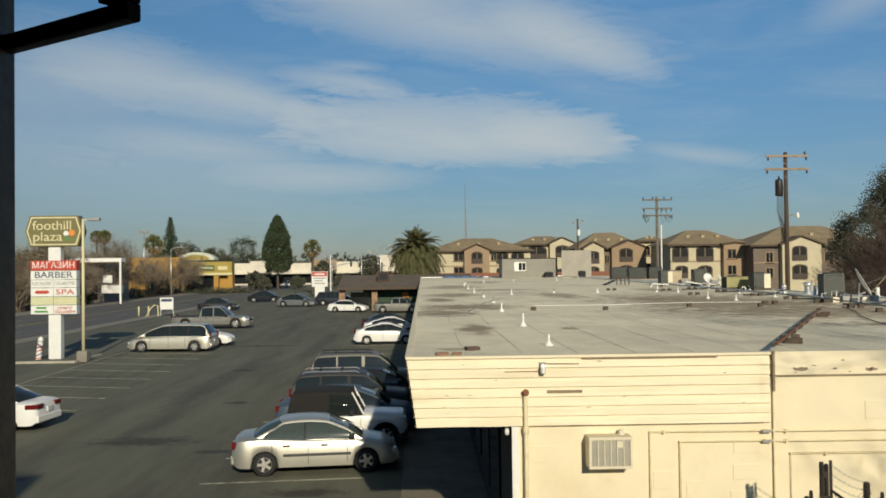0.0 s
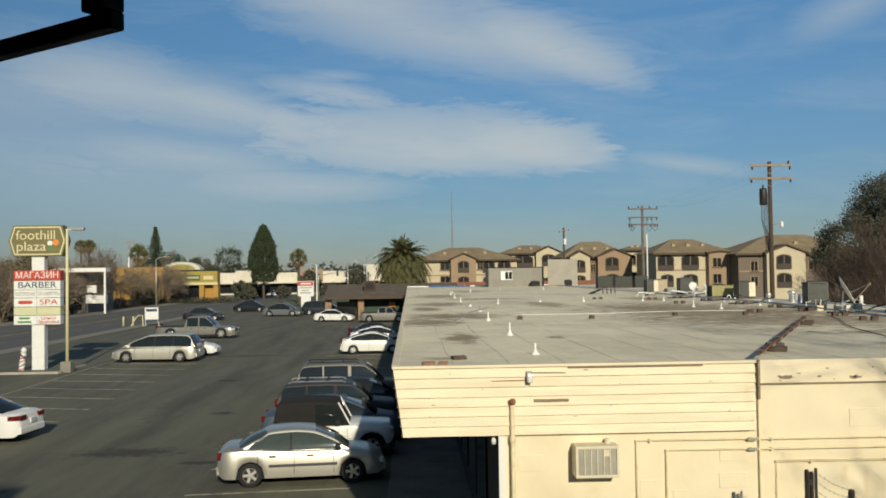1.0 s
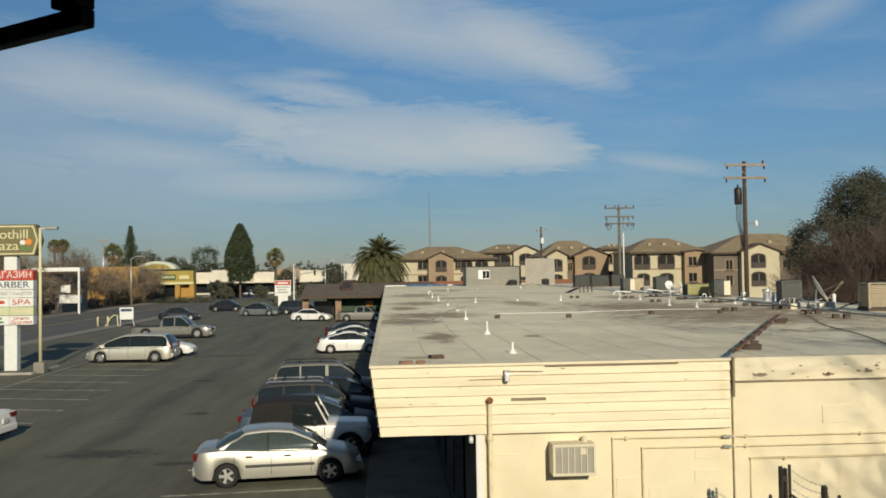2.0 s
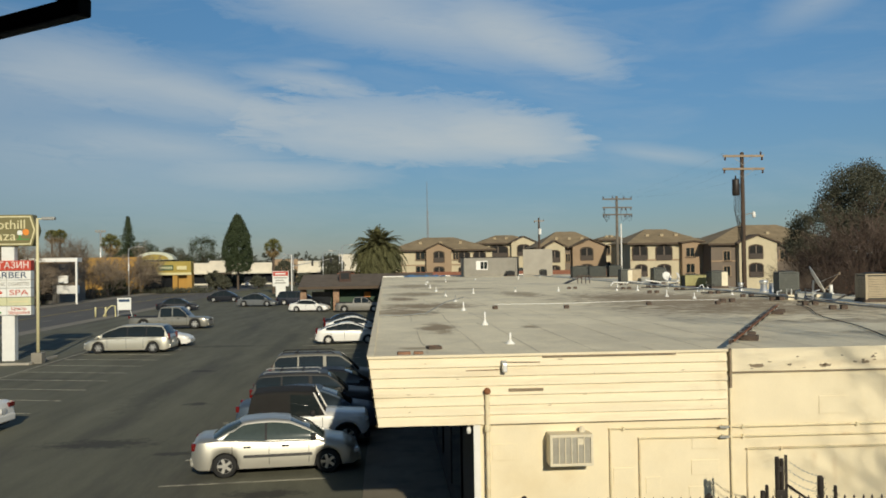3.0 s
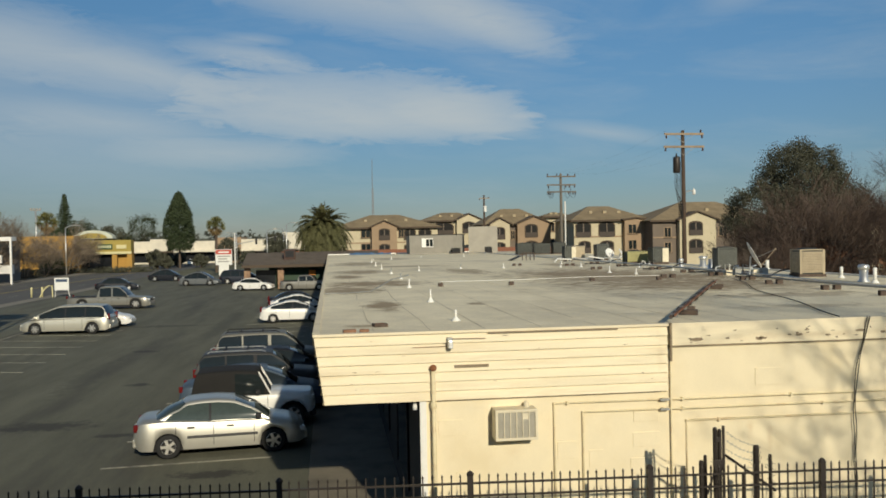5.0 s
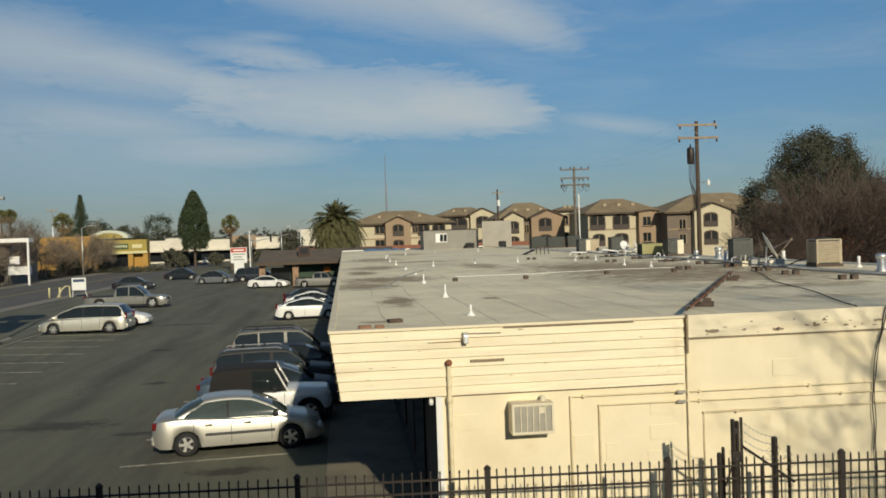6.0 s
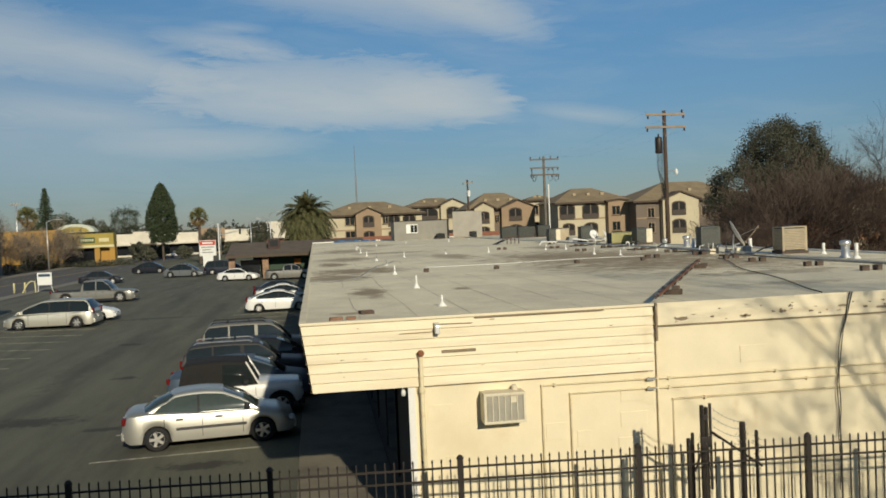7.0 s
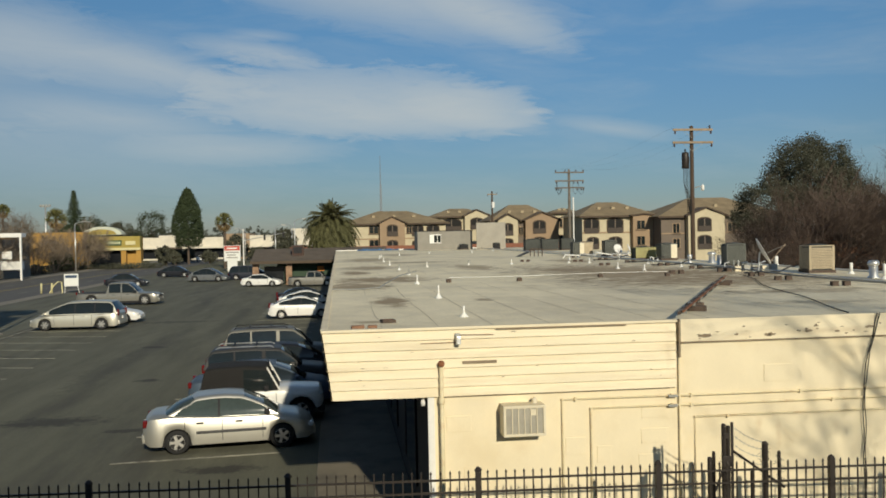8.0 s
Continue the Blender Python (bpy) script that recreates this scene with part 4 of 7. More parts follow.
SEDAN = dict(top=[(0, 0.66), (0.015, 0.90), (0.05, 0.98), (0.16, 1.00), (0.5, 0.93), (0.75, 0.92), (0.90, 0.80), (0.97, 0.68), (1, 0.52)], cab=(0.80, 0.575, 0.285, 0.085, 0.92, 0.93, 0.66), glass=((0.15, 0.478), (0.495, 0.90)), seams=(0.24, 0.455, 0.69), dark_pillars=True, rake=0.42)
HATCH = dict(top=[(0, 0.60), (0.02, 0.95), (0.06, 1.0), (0.3, 0.98), (0.6, 0.93), (0.8, 0.86), (0.94, 0.72), (0.985, 0.62), (1, 0.50)], cab=(0.85, 0.57, 0.38, 0.03, 0.95, 0.92, 0.66), glass=((0.16, 0.34), (0.36, 0.56), (0.58, 0.86)), seams=(0.24, 0.44, 0.68), dark_pillars=True)
SUV = dict(top=[(0, 0.66), (0.015, 1.0), (0.05, 1.06), (0.5, 1.02), (0.72, 1.02), (0.93, 0.92), (0.985, 0.80), (1, 0.62)], cab=(0.77, 0.60, 0.075, 0.012, 1.02, 0.95, 0.76), glass=((0.06, 0.30), (0.325, 0.595), (0.62, 0.93)), seams=(0.27, 0.47, 0.70))
VAN = dict(top=[(0, 0.62), (0.015, 1.0), (0.05, 1.06), (0.5, 1.0), (0.8, 0.97), (0.93, 0.84), (0.985, 0.70), (1, 0.52)], cab=(0.89, 0.57, 0.09, 0.01, 1.02, 0.95, 0.72), glass=((0.06, 0.285), (0.30, 0.535), (0.55, 0.88)), seams=(0.30, 0.50, 0.72), dark_pillars=True)
TRUCK = dict(top=[(0, 0.70), (0.01, 1.08), (0.36, 1.08), (0.38, 1.08), (0.74, 1.06), (0.93, 1.02), (0.985, 0.92), (1, 0.66)], cab=(0.76, 0.63, 0.40, 0.365, 1.08, 0.95, 0.78), glass=((0.09, 0.45), (0.48, 0.92)), seams=(0.39, 0.55, 0.73))
SILVER = paint("silver_paint", (0.64, 0.62, 0.55), 0.82, 0.45)
WHITEP = paint("white_car_paint", (0.78, 0.77, 0.73), 0.0, 0.3)
CHAMP = paint("champagne_paint", (0.66, 0.63, 0.53), 0.7, 0.42)
GREYP = paint("grey_paint", (0.05, 0.05, 0.05), 0.3)
BLUEP = paint("slate_blue_paint", (0.08, 0.11, 0.15), 0.3)
BLACKP = paint("black_paint", (0.018, 0.02, 0.026), 0.2)
NAVY = paint("navy_paint", (0.018, 0.022, 0.034), 0.2)
TAN = paint("pewter_paint", (0.30, 0.285, 0.25), 0.6, 0.4)
SOFTTOP = material("brown_canvas", (0.013, 0.012, 0.011), 0.9, var=0.15, scale=3, fine=60, bump=0.3)

car(pose(-2.93, 23.55, 0, 0, 0, 6.0), "silver four-door saloon parked beside the shop walkway", "car", SILVER, 4.30, 1.70, 1.43, 2.615, 0.84, 0.31, moulding=True, spokes=5, trim=None, fittings=BLACKPLAST, pane=TEALGLASS, rear_lamp=(0.80, 0.20), **SEDAN)
jeep = dict(top=[(0, 0.75), (0.01, 1.02), (0.5, 1.02), (0.66, 1.03), (0.97, 0.98), (0.99, 0.9), (1, 0.75)], cab=(0.64, 0.545, 0.06, 0.02, 1.02, 0.94, 0.86), glass=((0.55, 0.93),), seams=(0.40, 0.62))
offroad = car(pose(-2.37, 26.6, 0, 0, 0, 3), "white off-road car with a dark canvas top and dark fender flares", "car", WHITEP, 3.62, 1.68, 1.72, 2.30, 0.66, 0.36, sill=0.42, cab_mat=SOFTTOP, fender=BLACKPLAST, trim=BLACKPLAST, rear_lamp=(0.85, 0.2), spokes=5, **jeep)
for sg_ in (-1, 1):
    part("windscreen_post", Mesh().path([(0.54, sg_ * 0.80, 0.98), (0.18, sg_ * 0.735, 1.66)], 0.028, 6), WHITEP, offroad, "white windscreen post")
part("windscreen_rail", Mesh().path([(0.18, -0.735, 1.66), (0.22, 0, 1.68), (0.18, 0.735, 1.66)], 0.025, 6), SOFTTOP, offroad)
car(pose(-2.5, 29.0, 0, 0, 0, 3), "slate blue four-door saloon parked between two other cars", "car", BLUEP, 4.70, 1.78, 1.45, 2.75, 0.98, 0.32, rear_lamp=(0.85, 0.2), **SEDAN)
car(pose(-2.56, 31.4, 0, 0, 0, 3), "grey sport utility car with pale roof rails", "car", GREYP, 4.45, 1.78, 1.66, 2.56, 0.95, 0.35, rails=GALV, rear_lamp=(1.0, 0.30), **dict(SUV, dark_pillars=True))
car(pose(-2.0, 34.2, 0, 0, 0, 3), "black saloon half hidden between taller cars", "car", BLACKP, 4.5, 1.75, 1.42, 2.65, 0.95, 0.32, **SEDAN)
car(pose(-2.45, 37.1, 0, 0, 0, 3), "dark pewter sport utility car with black roof rails", "car", paint("dark_pewter_paint", (0.17, 0.165, 0.145), 0.75, 0.38), 4.85, 1.86, 1.76, 2.84, 1.0, 0.37, rails=BLACKPLAST, cladding=BLACKPLAST, rear_lamp=(1.0, 0.3), **SUV)
car(pose(-2.6, 60.6, 0, 0, 0, 3), "white hatchback with a sloping rear window", "car", WHITEP, 4.46, 1.74, 1.49, 2.70, 0.85, 0.31, rear_lamp=(0.9, 0.3), **HATCH)
car(pose(-2.5, 67.5, 0, 0, 0, 3), "white hatchback parked behind another white car", "car", WHITEP, 4.46, 1.74, 1.49, 2.70, 0.85, 0.31, rear_lamp=(0.9, 0.3), **HATCH)
car(pose(-2.8, 72.5, 0, 0, 0, 3), "black saloon with red tail lights", "car", BLACKP, 4.7, 1.8, 1.45, 2.75, 1.0, 0.32, rear_lamp=(0.9, 0.3), **SEDAN)
car(pose(-16.35, 57.3, 0, 0, 0, 176), "champagne minivan with silver alloy wheels", "car", CHAMP, 5.45, 2.0, 1.81, 3.45, 1.05, 0.36, rear_lamp=(1.05, 0.4), spokes=6, **VAN)
car(pose(-15.6, 61.0, 0, 0, 0, 0), "white saloon half hidden behind the minivan", "car", WHITEP, 4.6, 1.75, 1.42, 2.7, 0.95, 0.31, **SEDAN)
car(pose(-18.9, 78.4, 0, 0, 0, 357), "silver crew cab pickup truck with a dark grille", "pickup truck", paint("silver_grey_paint", (0.26, 0.25, 0.215), 0.45), 7.0, 2.05, 1.98, 4.45, 1.35, 0.45, bed=0.355, trim=None, cladding=BLACKPLAST, spokes=6, fittings=BLACKPLAST, rear_lamp=(1.1, 0.26), **TRUCK)
car(pose(-15.2, 30.3, 0, 0, 0, 174), "white four-door saloon with wide red tail lights", "car", WHITEP, 4.85, 1.83, 1.46, 2.80, 1.05, 0.33, rear_lamp=(0.84, 0.15), wrap=True, **SEDAN)
car(pose(-17.2, 118.4, 0, 0, 0, 350), "grey-blue sport utility car near the street", "car", paint("steel_paint", (0.15, 0.16, 0.165)), 5.3, 1.9, 1.85, 3.2, 1.05, 0.40, rails=BLACKPLAST, **HATCH)
car(pose(-24.6, 136, 0, 0, 0, 355), "black sport utility car near the street", "car", BLACKP, 5.3, 1.9, 1.75, 3.1, 1.05, 0.38, **HATCH)
car(pose(-12.2, 121.5, 0, 0, 0, 0), "dark navy minivan beside the green building", "car", NAVY, 5.6, 2.0, 1.9, 3.3, 1.1, 0.36, **VAN)
car(pose(-8.9, 102.8, 0, 0, 0, 350), "white saloon parked facing the green building", "car", WHITEP, 4.6, 1.8, 1.45, 2.75, 0.95, 0.33, **SEDAN)
car(pose(-2.9, 100.3, 0, 0, 0, 352), "pewter extended cab pickup truck", "pickup truck", TAN, 5.6, 1.85, 1.75, 3.4, 1.1, 0.38, bed=0.355, **TRUCK)
car(pose(-25.8, 110.3, 0, 0, 0, 5), "black saloon behind the pickup truck", "car", BLACKP, 5.0, 1.85, 1.6, 2.9, 1.0, 0.34, **SEDAN)


# ---------------------------------------------------------------- on the end wall
ac = thing("air_conditioner", "beige through-wall air conditioner with a slatted front", "air conditioner")
part("case", Mesh().box(2.645, 3.36, 14.10, 14.45, 2.065, 2.575), ACM, ac, bevel=0.012)
part("front_panel", Mesh().box(2.68, 3.32, 14.085, 14.10, 2.10, 2.53), GRILLEM, ac)
for i in range(6):
    x = 2.70 + 0.104 * i
    for j in range(14):
        if i == 4 and j > 9:
            continue
        part("slat", Mesh().box(x, x + 0.083, 14.072, 14.085, 2.12 + 0.028 * j, 2.136 + 0.028 * j), GRILLEM, ac)
for i in range(5):
    x = 2.7935 + 0.104 * i
    part("divider", Mesh().box(x - 0.008, x + 0.008, 14.06, 14.10, 2.10, 2.54), ACM, ac, bevel=0.003)
part("control_panel", Mesh().box(3.115, 3.20, 14.072, 14.085, 2.41, 2.51), ACM, ac)
for b in ((2.645, 3.36, 2.53, 2.575), (2.645, 3.36, 2.065, 2.11), (2.645, 2.69, 2.11, 2.53), (3.315, 3.36, 2.11, 2.53)):
    part("frame_bar", Mesh().box(b[0], b[1], 14.06, 14.10, b[2], b[3]), ACM, ac, bevel=0.006)
part("junction_box", Mesh().lathe([(0.05, 0), (0.05, 0.06), (0.03, 0.09), (0, 0.095)], seg=10, origin=(3.22, 14.3, 2.575)), ACM, ac)

PIPE = material("painted_pipe", (0.76, 0.66, 0.43), 0.7, var=0.08, scale=3, fine=40, bump=0.15, stain=(0.45, 0.27, 0.14), stain_amount=0.5, stain_scale=3, space="World")
def wall_pipe(pts, r, label, mat=PIPE, clips=()):
    p = thing("wall_pipe", label, "pipe", group="wall pipes")
    part("tube", Mesh().path(pts, r, 8), mat, p, smooth=True)
    for a in pts[1:-1]:
        part("elbow", Mesh().lathe([(0, -r * 1.3), (r * 1.3, -r * 0.7), (r * 1.3, r * 0.7), (0, r * 1.3)], seg=10, origin=a), mat, p, smooth=True)
    for c in clips:
        part("clip", Mesh().box(c[0] - 0.02, c[0] + 0.02, 14.355, 14.42, c[1] - r - 0.008, c[1] + r + 0.008), mat, p)
    return p

YW = 14.385
vp = wall_pipe([(1.655, 14.30, 3.27), (1.655, 14.30, 0.1)], 0.036, "cream vent pipe with a rusty elbow on the wall")
part("elbow", Mesh().lathe([(0, -0.06), (0.045, -0.05), (0.06, 0), (0.045, 0.05), (0, 0.06)], (0, 1, 0), (1.655, 14.29, 3.285), 12), RUST, vp, "rusty elbow", smooth=True)
part("collar", Mesh().lathe([(0.05, 2.62), (0.055, 2.66), (0.05, 2.72)], seg=12, origin=(1.655, 14.30, 0)), PIPE, vp)
wall_pipe([(3.72, YW, 0.1), (3.72, YW, 2.59), (5.60, YW, 2.585), (5.95, YW, 2.575), (18.0, YW, 2.56)], 0.017, "cream conduit pipe running along the wall", clips=((5.65, 2.585), (6.0, 2.575), (3.95, 2.59), (8.0, 2.57)))
wall_pipe([(4.22, YW, 0.1), (4.22, YW, 2.42), (5.60, YW, 2.42), (5.95, YW, 2.41), (18.0, YW, 2.39)], 0.017, "cream conduit pipe running along the wall", clips=((5.65, 2.42), (6.0, 2.41), (8.6, 2.40)))
wall_pipe([(6.07, YW, 0.1), (6.07, YW, 2.20), (18.0, YW, 2.16)], 0.017, "cream conduit pipe running along the wall", clips=((6.66, 2.19),))
dp = wall_pipe([(5.79, YW - 0.01, 0.1), (5.79, YW - 0.01, 3.3)], 0.016, "drain pipe with a dark upper sleeve")
part("sleeve", Mesh().box(5.772, 5.808, 14.33, 14.372, 3.24, 3.50).box(5.765, 5.798, 14.30, 14.345, 3.48, 3.90), BARE, dp, "dark weathered sleeve")
for z in (2.585, 2.42):
    part("clamp", Mesh().box(5.58, 5.74, 14.32, 14.36, z - 0.022, z + 0.016), DULLMETAL, dp)
lampf = thing("flood_light", "small grey flood light on the siding", "wall light")
part("bracket", Mesh().box(1.90, 1.99, 14.28, 14.36, 3.62, 3.78), DULLMETAL, lampf, bevel=0.01)
part("head", Mesh().box(1.905, 1.985, 14.20, 14.30, 3.60, 3.74), GALV, lampf, bevel=0.015)
part("conduit", Mesh().path([(1.32, 14.35, 3.625), (1.9, 14.35, 3.63)], 0.005, 5).path([(1.99, 14.33, 3.755), (2.55, 14.33, 3.745)], 0.005, 5), RUST, lampf)
tagged(part("soffit_light", Mesh().lathe([(0.0, -0.07), (0.035, -0.06), (0.042, 0.0), (0.03, 0.04), (0, 0.11)], seg=12, origin=(1.36, 14.52, 2.62)), WHITE, None, "small white light by the wall corner", smooth=True), "", "wall light")
cab = thing("wall_cables", "two black cables hanging down the wall", "cable")
for dx, k in ((0, 0), (0.05, 1.3)):
    pts = [(9.43 + dx, 14.33, 3.9), (9.40 + dx, 14.345, 3.75)]
    for i in range(1, 15):
        z = 3.7 - i * 0.24
        pts.append((9.17 + dx * 0.7 + 0.24 * max(0, (z - 2.6)) ** 1.3 / 1.14 + 0.015 * math.sin(i * 1.7 + k), 14.36, z))
    part("cable", Mesh().path(pts, 0.009, 5), BLACKRUB, cab)
rnd = random.Random(4)
for x, z, w, h in ((1.95, 2.25, 0.42, 0.27), (5.35, 2.30, 0.45, 0.18), (5.35, 1.90, 0.48, 0.25), (5.3, 1.45, 0.48, 0.27), (4.45, 1.62, 0.25, 0.28), (3.95, 1.78, 0.35, 0.3), (2.15, 1.35, 0.25, 0.3), (7.6, 2.9, 0.5, 0.3)):
    part("stucco_patch", Mesh().box(x - w / 2, x + w / 2, 14.409, 14.43, z - h / 2, z + h / 2), STUCCO, shop, bevel=0.004)

# ---------------------------------------------------------------- on the roof
FLASH = material("white_flashing", (0.80, 0.79, 0.74), 0.6, var=0.08, scale=6, fine=40, bump=0.1)
def roof_vent(x, y, h, r=0.023, base=0.095):
    h *= 0.53
    v = thing("roof_vent", "white painted plumbing vent with a conical flashing", "roof vent", at=pose(x, y, ROOF + 0.002, 0, random.uniform(-2, 2), random.uniform(0, 90)), group="roof vents")
    part("flashing", Mesh().lathe([(base, 0), (base * 0.9, 0.012), (r * 1.6, h * 0.30), (r * 1.25, h * 0.38), (r * 1.2, h * 0.40)], seg=14), FLASH, v, smooth=True)
    part("pipe", Mesh().lathe([(r, 0.05), (r, h), (r * 0.8, h), (r * 0.78, h - 0.03)], seg=12), random.choice((FLASH, FLASH, DULLMETAL)), v, smooth=True)
    return v

for x, y, h in ((2.33, 16.24, 0.40), (2.44, 21.36, 0.60), (2.51, 28.0, 0.55), (2.79, 34.8, 0.45), (2.8, 40.5, 0.5), (2.75, 47.3, 0.5), (2.77, 54, 0.5), (2.94, 62.9, 0.5), (4.38, 43.3, 0.5), (6.79, 45.3, 0.45), (8.94, 44.6, 0.5), (11.93, 44.3, 0.5), (12.82, 43.6, 0.5), (11.8, 35.9, 0.55), (12.18, 33.7, 0.45), (11.5, 25.0, 0.28), (3.4, 70, 0.5), (5, 72, 0.5), (8.3, 80, 0.5), (12, 78, 0.6), (15.2, 85, 0.7), (15.0, 41, 0.4), (16.3, 38.8, 0.5), (14.9, 36.6, 0.35), (17.0, 45, 0.4), (13.5, 50, 0.4)):
    roof_vent(x, y, h)

BLOCKM = material("treated_block", (0.09, 0.065, 0.05), 0.95, var=0.3, scale=6, fine=40, bump=0.3)
BRICKY = material("reddish_block", (0.23, 0.125, 0.075), 0.95, var=0.3, scale=6, fine=40, bump=0.3)
def block(x, y, w, d, h, rz, mat, label):
    return solid("support_block", Mesh().box(-w / 2, w / 2, -d / 2, d / 2, 0, h), mat, label, "block", group="roof blocks", bevel=0.01, at=pose(x, y, ROOF + 0.001, 0, 0, rz))

block(0.30, 14.72, 0.22, 0.10, 0.055, 8, BRICKY, "reddish brick lying on the roof edge")
block(0.55, 14.74, 0.16, 0.09, 0.05, -6, BRICKY, "reddish brick lying on the roof edge")
g = thing("roof_drain_grate", "dark rusty grate lying on the roof", "grate", at=pose(0.86, 15.6, ROOF + 0.002, 0, 0, 10) @ Matrix.Diagonal((0.75, 0.6, 0.8, 1)))
part("frame", Mesh().box(-0.16, 0.16, -0.20, -0.15, 0, 0.07).box(-0.16, 0.16, 0.15, 0.20, 0, 0.07).box(-0.16, -0.12, -0.15, 0.15, 0, 0.07).box(0.12, 0.16, -0.15, 0.15, 0, 0.07), BLOCKM, g)
for i in range(3):
    part("slat", Mesh().box(-0.12, 0.12, -0.1 + i * 0.09, -0.06 + i * 0.09, 0.01, 0.06), RUST, g)
for x, y in ((3.6, 28.5), (5.9, 28.15), (9.0, 29.3), (11.3, 29.0)):
    block(x, y, 0.16, 0.12, 0.12, 5, BLOCKM, "dark block under the roof pipe")
long_pipe = thing("roof_pipe", "thin white pipe lying across the roof on blocks", "pipe")
part("tube", Mesh().path([(3.6, 28.5, ROOF + 0.16), (5.9, 28.15, ROOF + 0.17), (9.0, 29.3, ROOF + 0.16), (11.3, 29.0, ROOF + 0.16)], 0.009, 6), FLASH, long_pipe)
# black conduit on blocks, running in from the roof edge
cond = thing("roof_conduit", "black ribbed conduit run on wooden blocks", "conduit")
a, b = Vector((5.80, 14.36, ROOF + 0.13)), Vector((11.35, 24.7, ROOF + 0.16))
part("channel", Mesh().path([a, b], 0.035, 6), BLOCKM, cond)
part("channel", Mesh().path([a + Vector((0.08, 0, 0.03)), b + Vector((0.08, 0, 0.02))], 0.022, 6), RUST, cond)
for i in range(22):
    p = a.lerp(b, (i + 0.5) / 22)
    part("strap", Mesh().box(-0.04, 0.10, -0.022, 0.022, -0.03, 0.035, Matrix.Translation(p) @ Matrix.Rotation(radians(-28), 4, "Z")), IRON if i % 3 else DULLMETAL, cond)
for t in (0.16, 0.86, 0.93):
    p = a.lerp(b, t)
    block(p.x + 0.12, p.y, 0.38, 0.2, 0.10, -28, BLOCKM, "wooden block under the black conduit")
block(6.95, 16.4, 0.32, 0.14, 0.13, 4, BLOCKM, "weathered wooden block under the black conduit")
wire_ = thing("roof_cable", "loose black cable snaking over the roof", "cable")
pts = []
for i in range(30):
    t = i / 29
    pts.append((13.4 - 4.75 * t + 0.45 * t * t * t + 0.10 * math.sin(t * 11), 27.6 - 13.1 * t, ROOF + 0.03))
part("cable", Mesh().path(pts, 0.012, 5), BLACKRUB, wire_)
curl = thing("roof_cable", "curved black cable between two roof vents", "cable")
part("cable", Mesh().path([(2.5, 28.0, ROOF + 0.42), (1.9, 27.6, ROOF + 0.3), (1.2, 26.0, ROOF + 0.05), (0.5, 25.6, ROOF + 0.03), (-0.2, 25.6, ROOF + 0.04)], 0.02, 5), DULLMETAL, curl)
# gas pipe on paired sleepers along the equipment row
gas = thing("roof_pipe", "long grey gas pipe on paired blocks along the roof", "pipe")
gp = [(13.55, 15.5), (13.4, 19.3), (13.35, 22), (13.5, 25), (14.2, 30), (14.6, 34.1), (14.8, 42), (15.0, 60), (15.4, 95)]
part("tube", Mesh().path([(x, y, ROOF + 0.17) for x, y in gp], 0.028, 6), DULLMETAL, gas)
part("tube", Mesh().path([(x + 1.1, y - 0.4, ROOF + 0.10) for x, y in gp], 0.022, 6), GALV, gas)
for x, y in ((13.26, 17.0), (13.26, 19.27), (13.3, 21.8), (13.4, 25.0), (13.85, 27.6), (14.3, 31), (14.5, 34.1), (14.65, 38.0), (14.8, 43), (14.9, 48), (15, 54), (12.2, 30.4), (12.5, 40), (12.9, 46), (10.4, 48)):
    for dx in (-0.17, 0.17):
        block(x + dx, y, 0.19, 0.13, 0.13, random.uniform(-8, 8), BLOCKM, "dark block under the roof pipes")

COIL = material("condenser_coil", (0.05, 0.055, 0.05), 0.6, 0.4, var=0.2, scale=5, fine=60, bump=0.3)
GREENM = material("dark_green_metal", (0.085, 0.09, 0.078), 0.5, 0.2, var=0.12, scale=3, fine=30, bump=0.08)
OLIVE = material("olive_metal", (0.30, 0.28, 0.12), 0.6, 0.1, var=0.1, scale=3, fine=30, bump=0.08)
TANM = material("tan_metal", (0.42, 0.345, 0.23), 0.6, 0.1, var=0.1, scale=3, fine=30, bump=0.08)
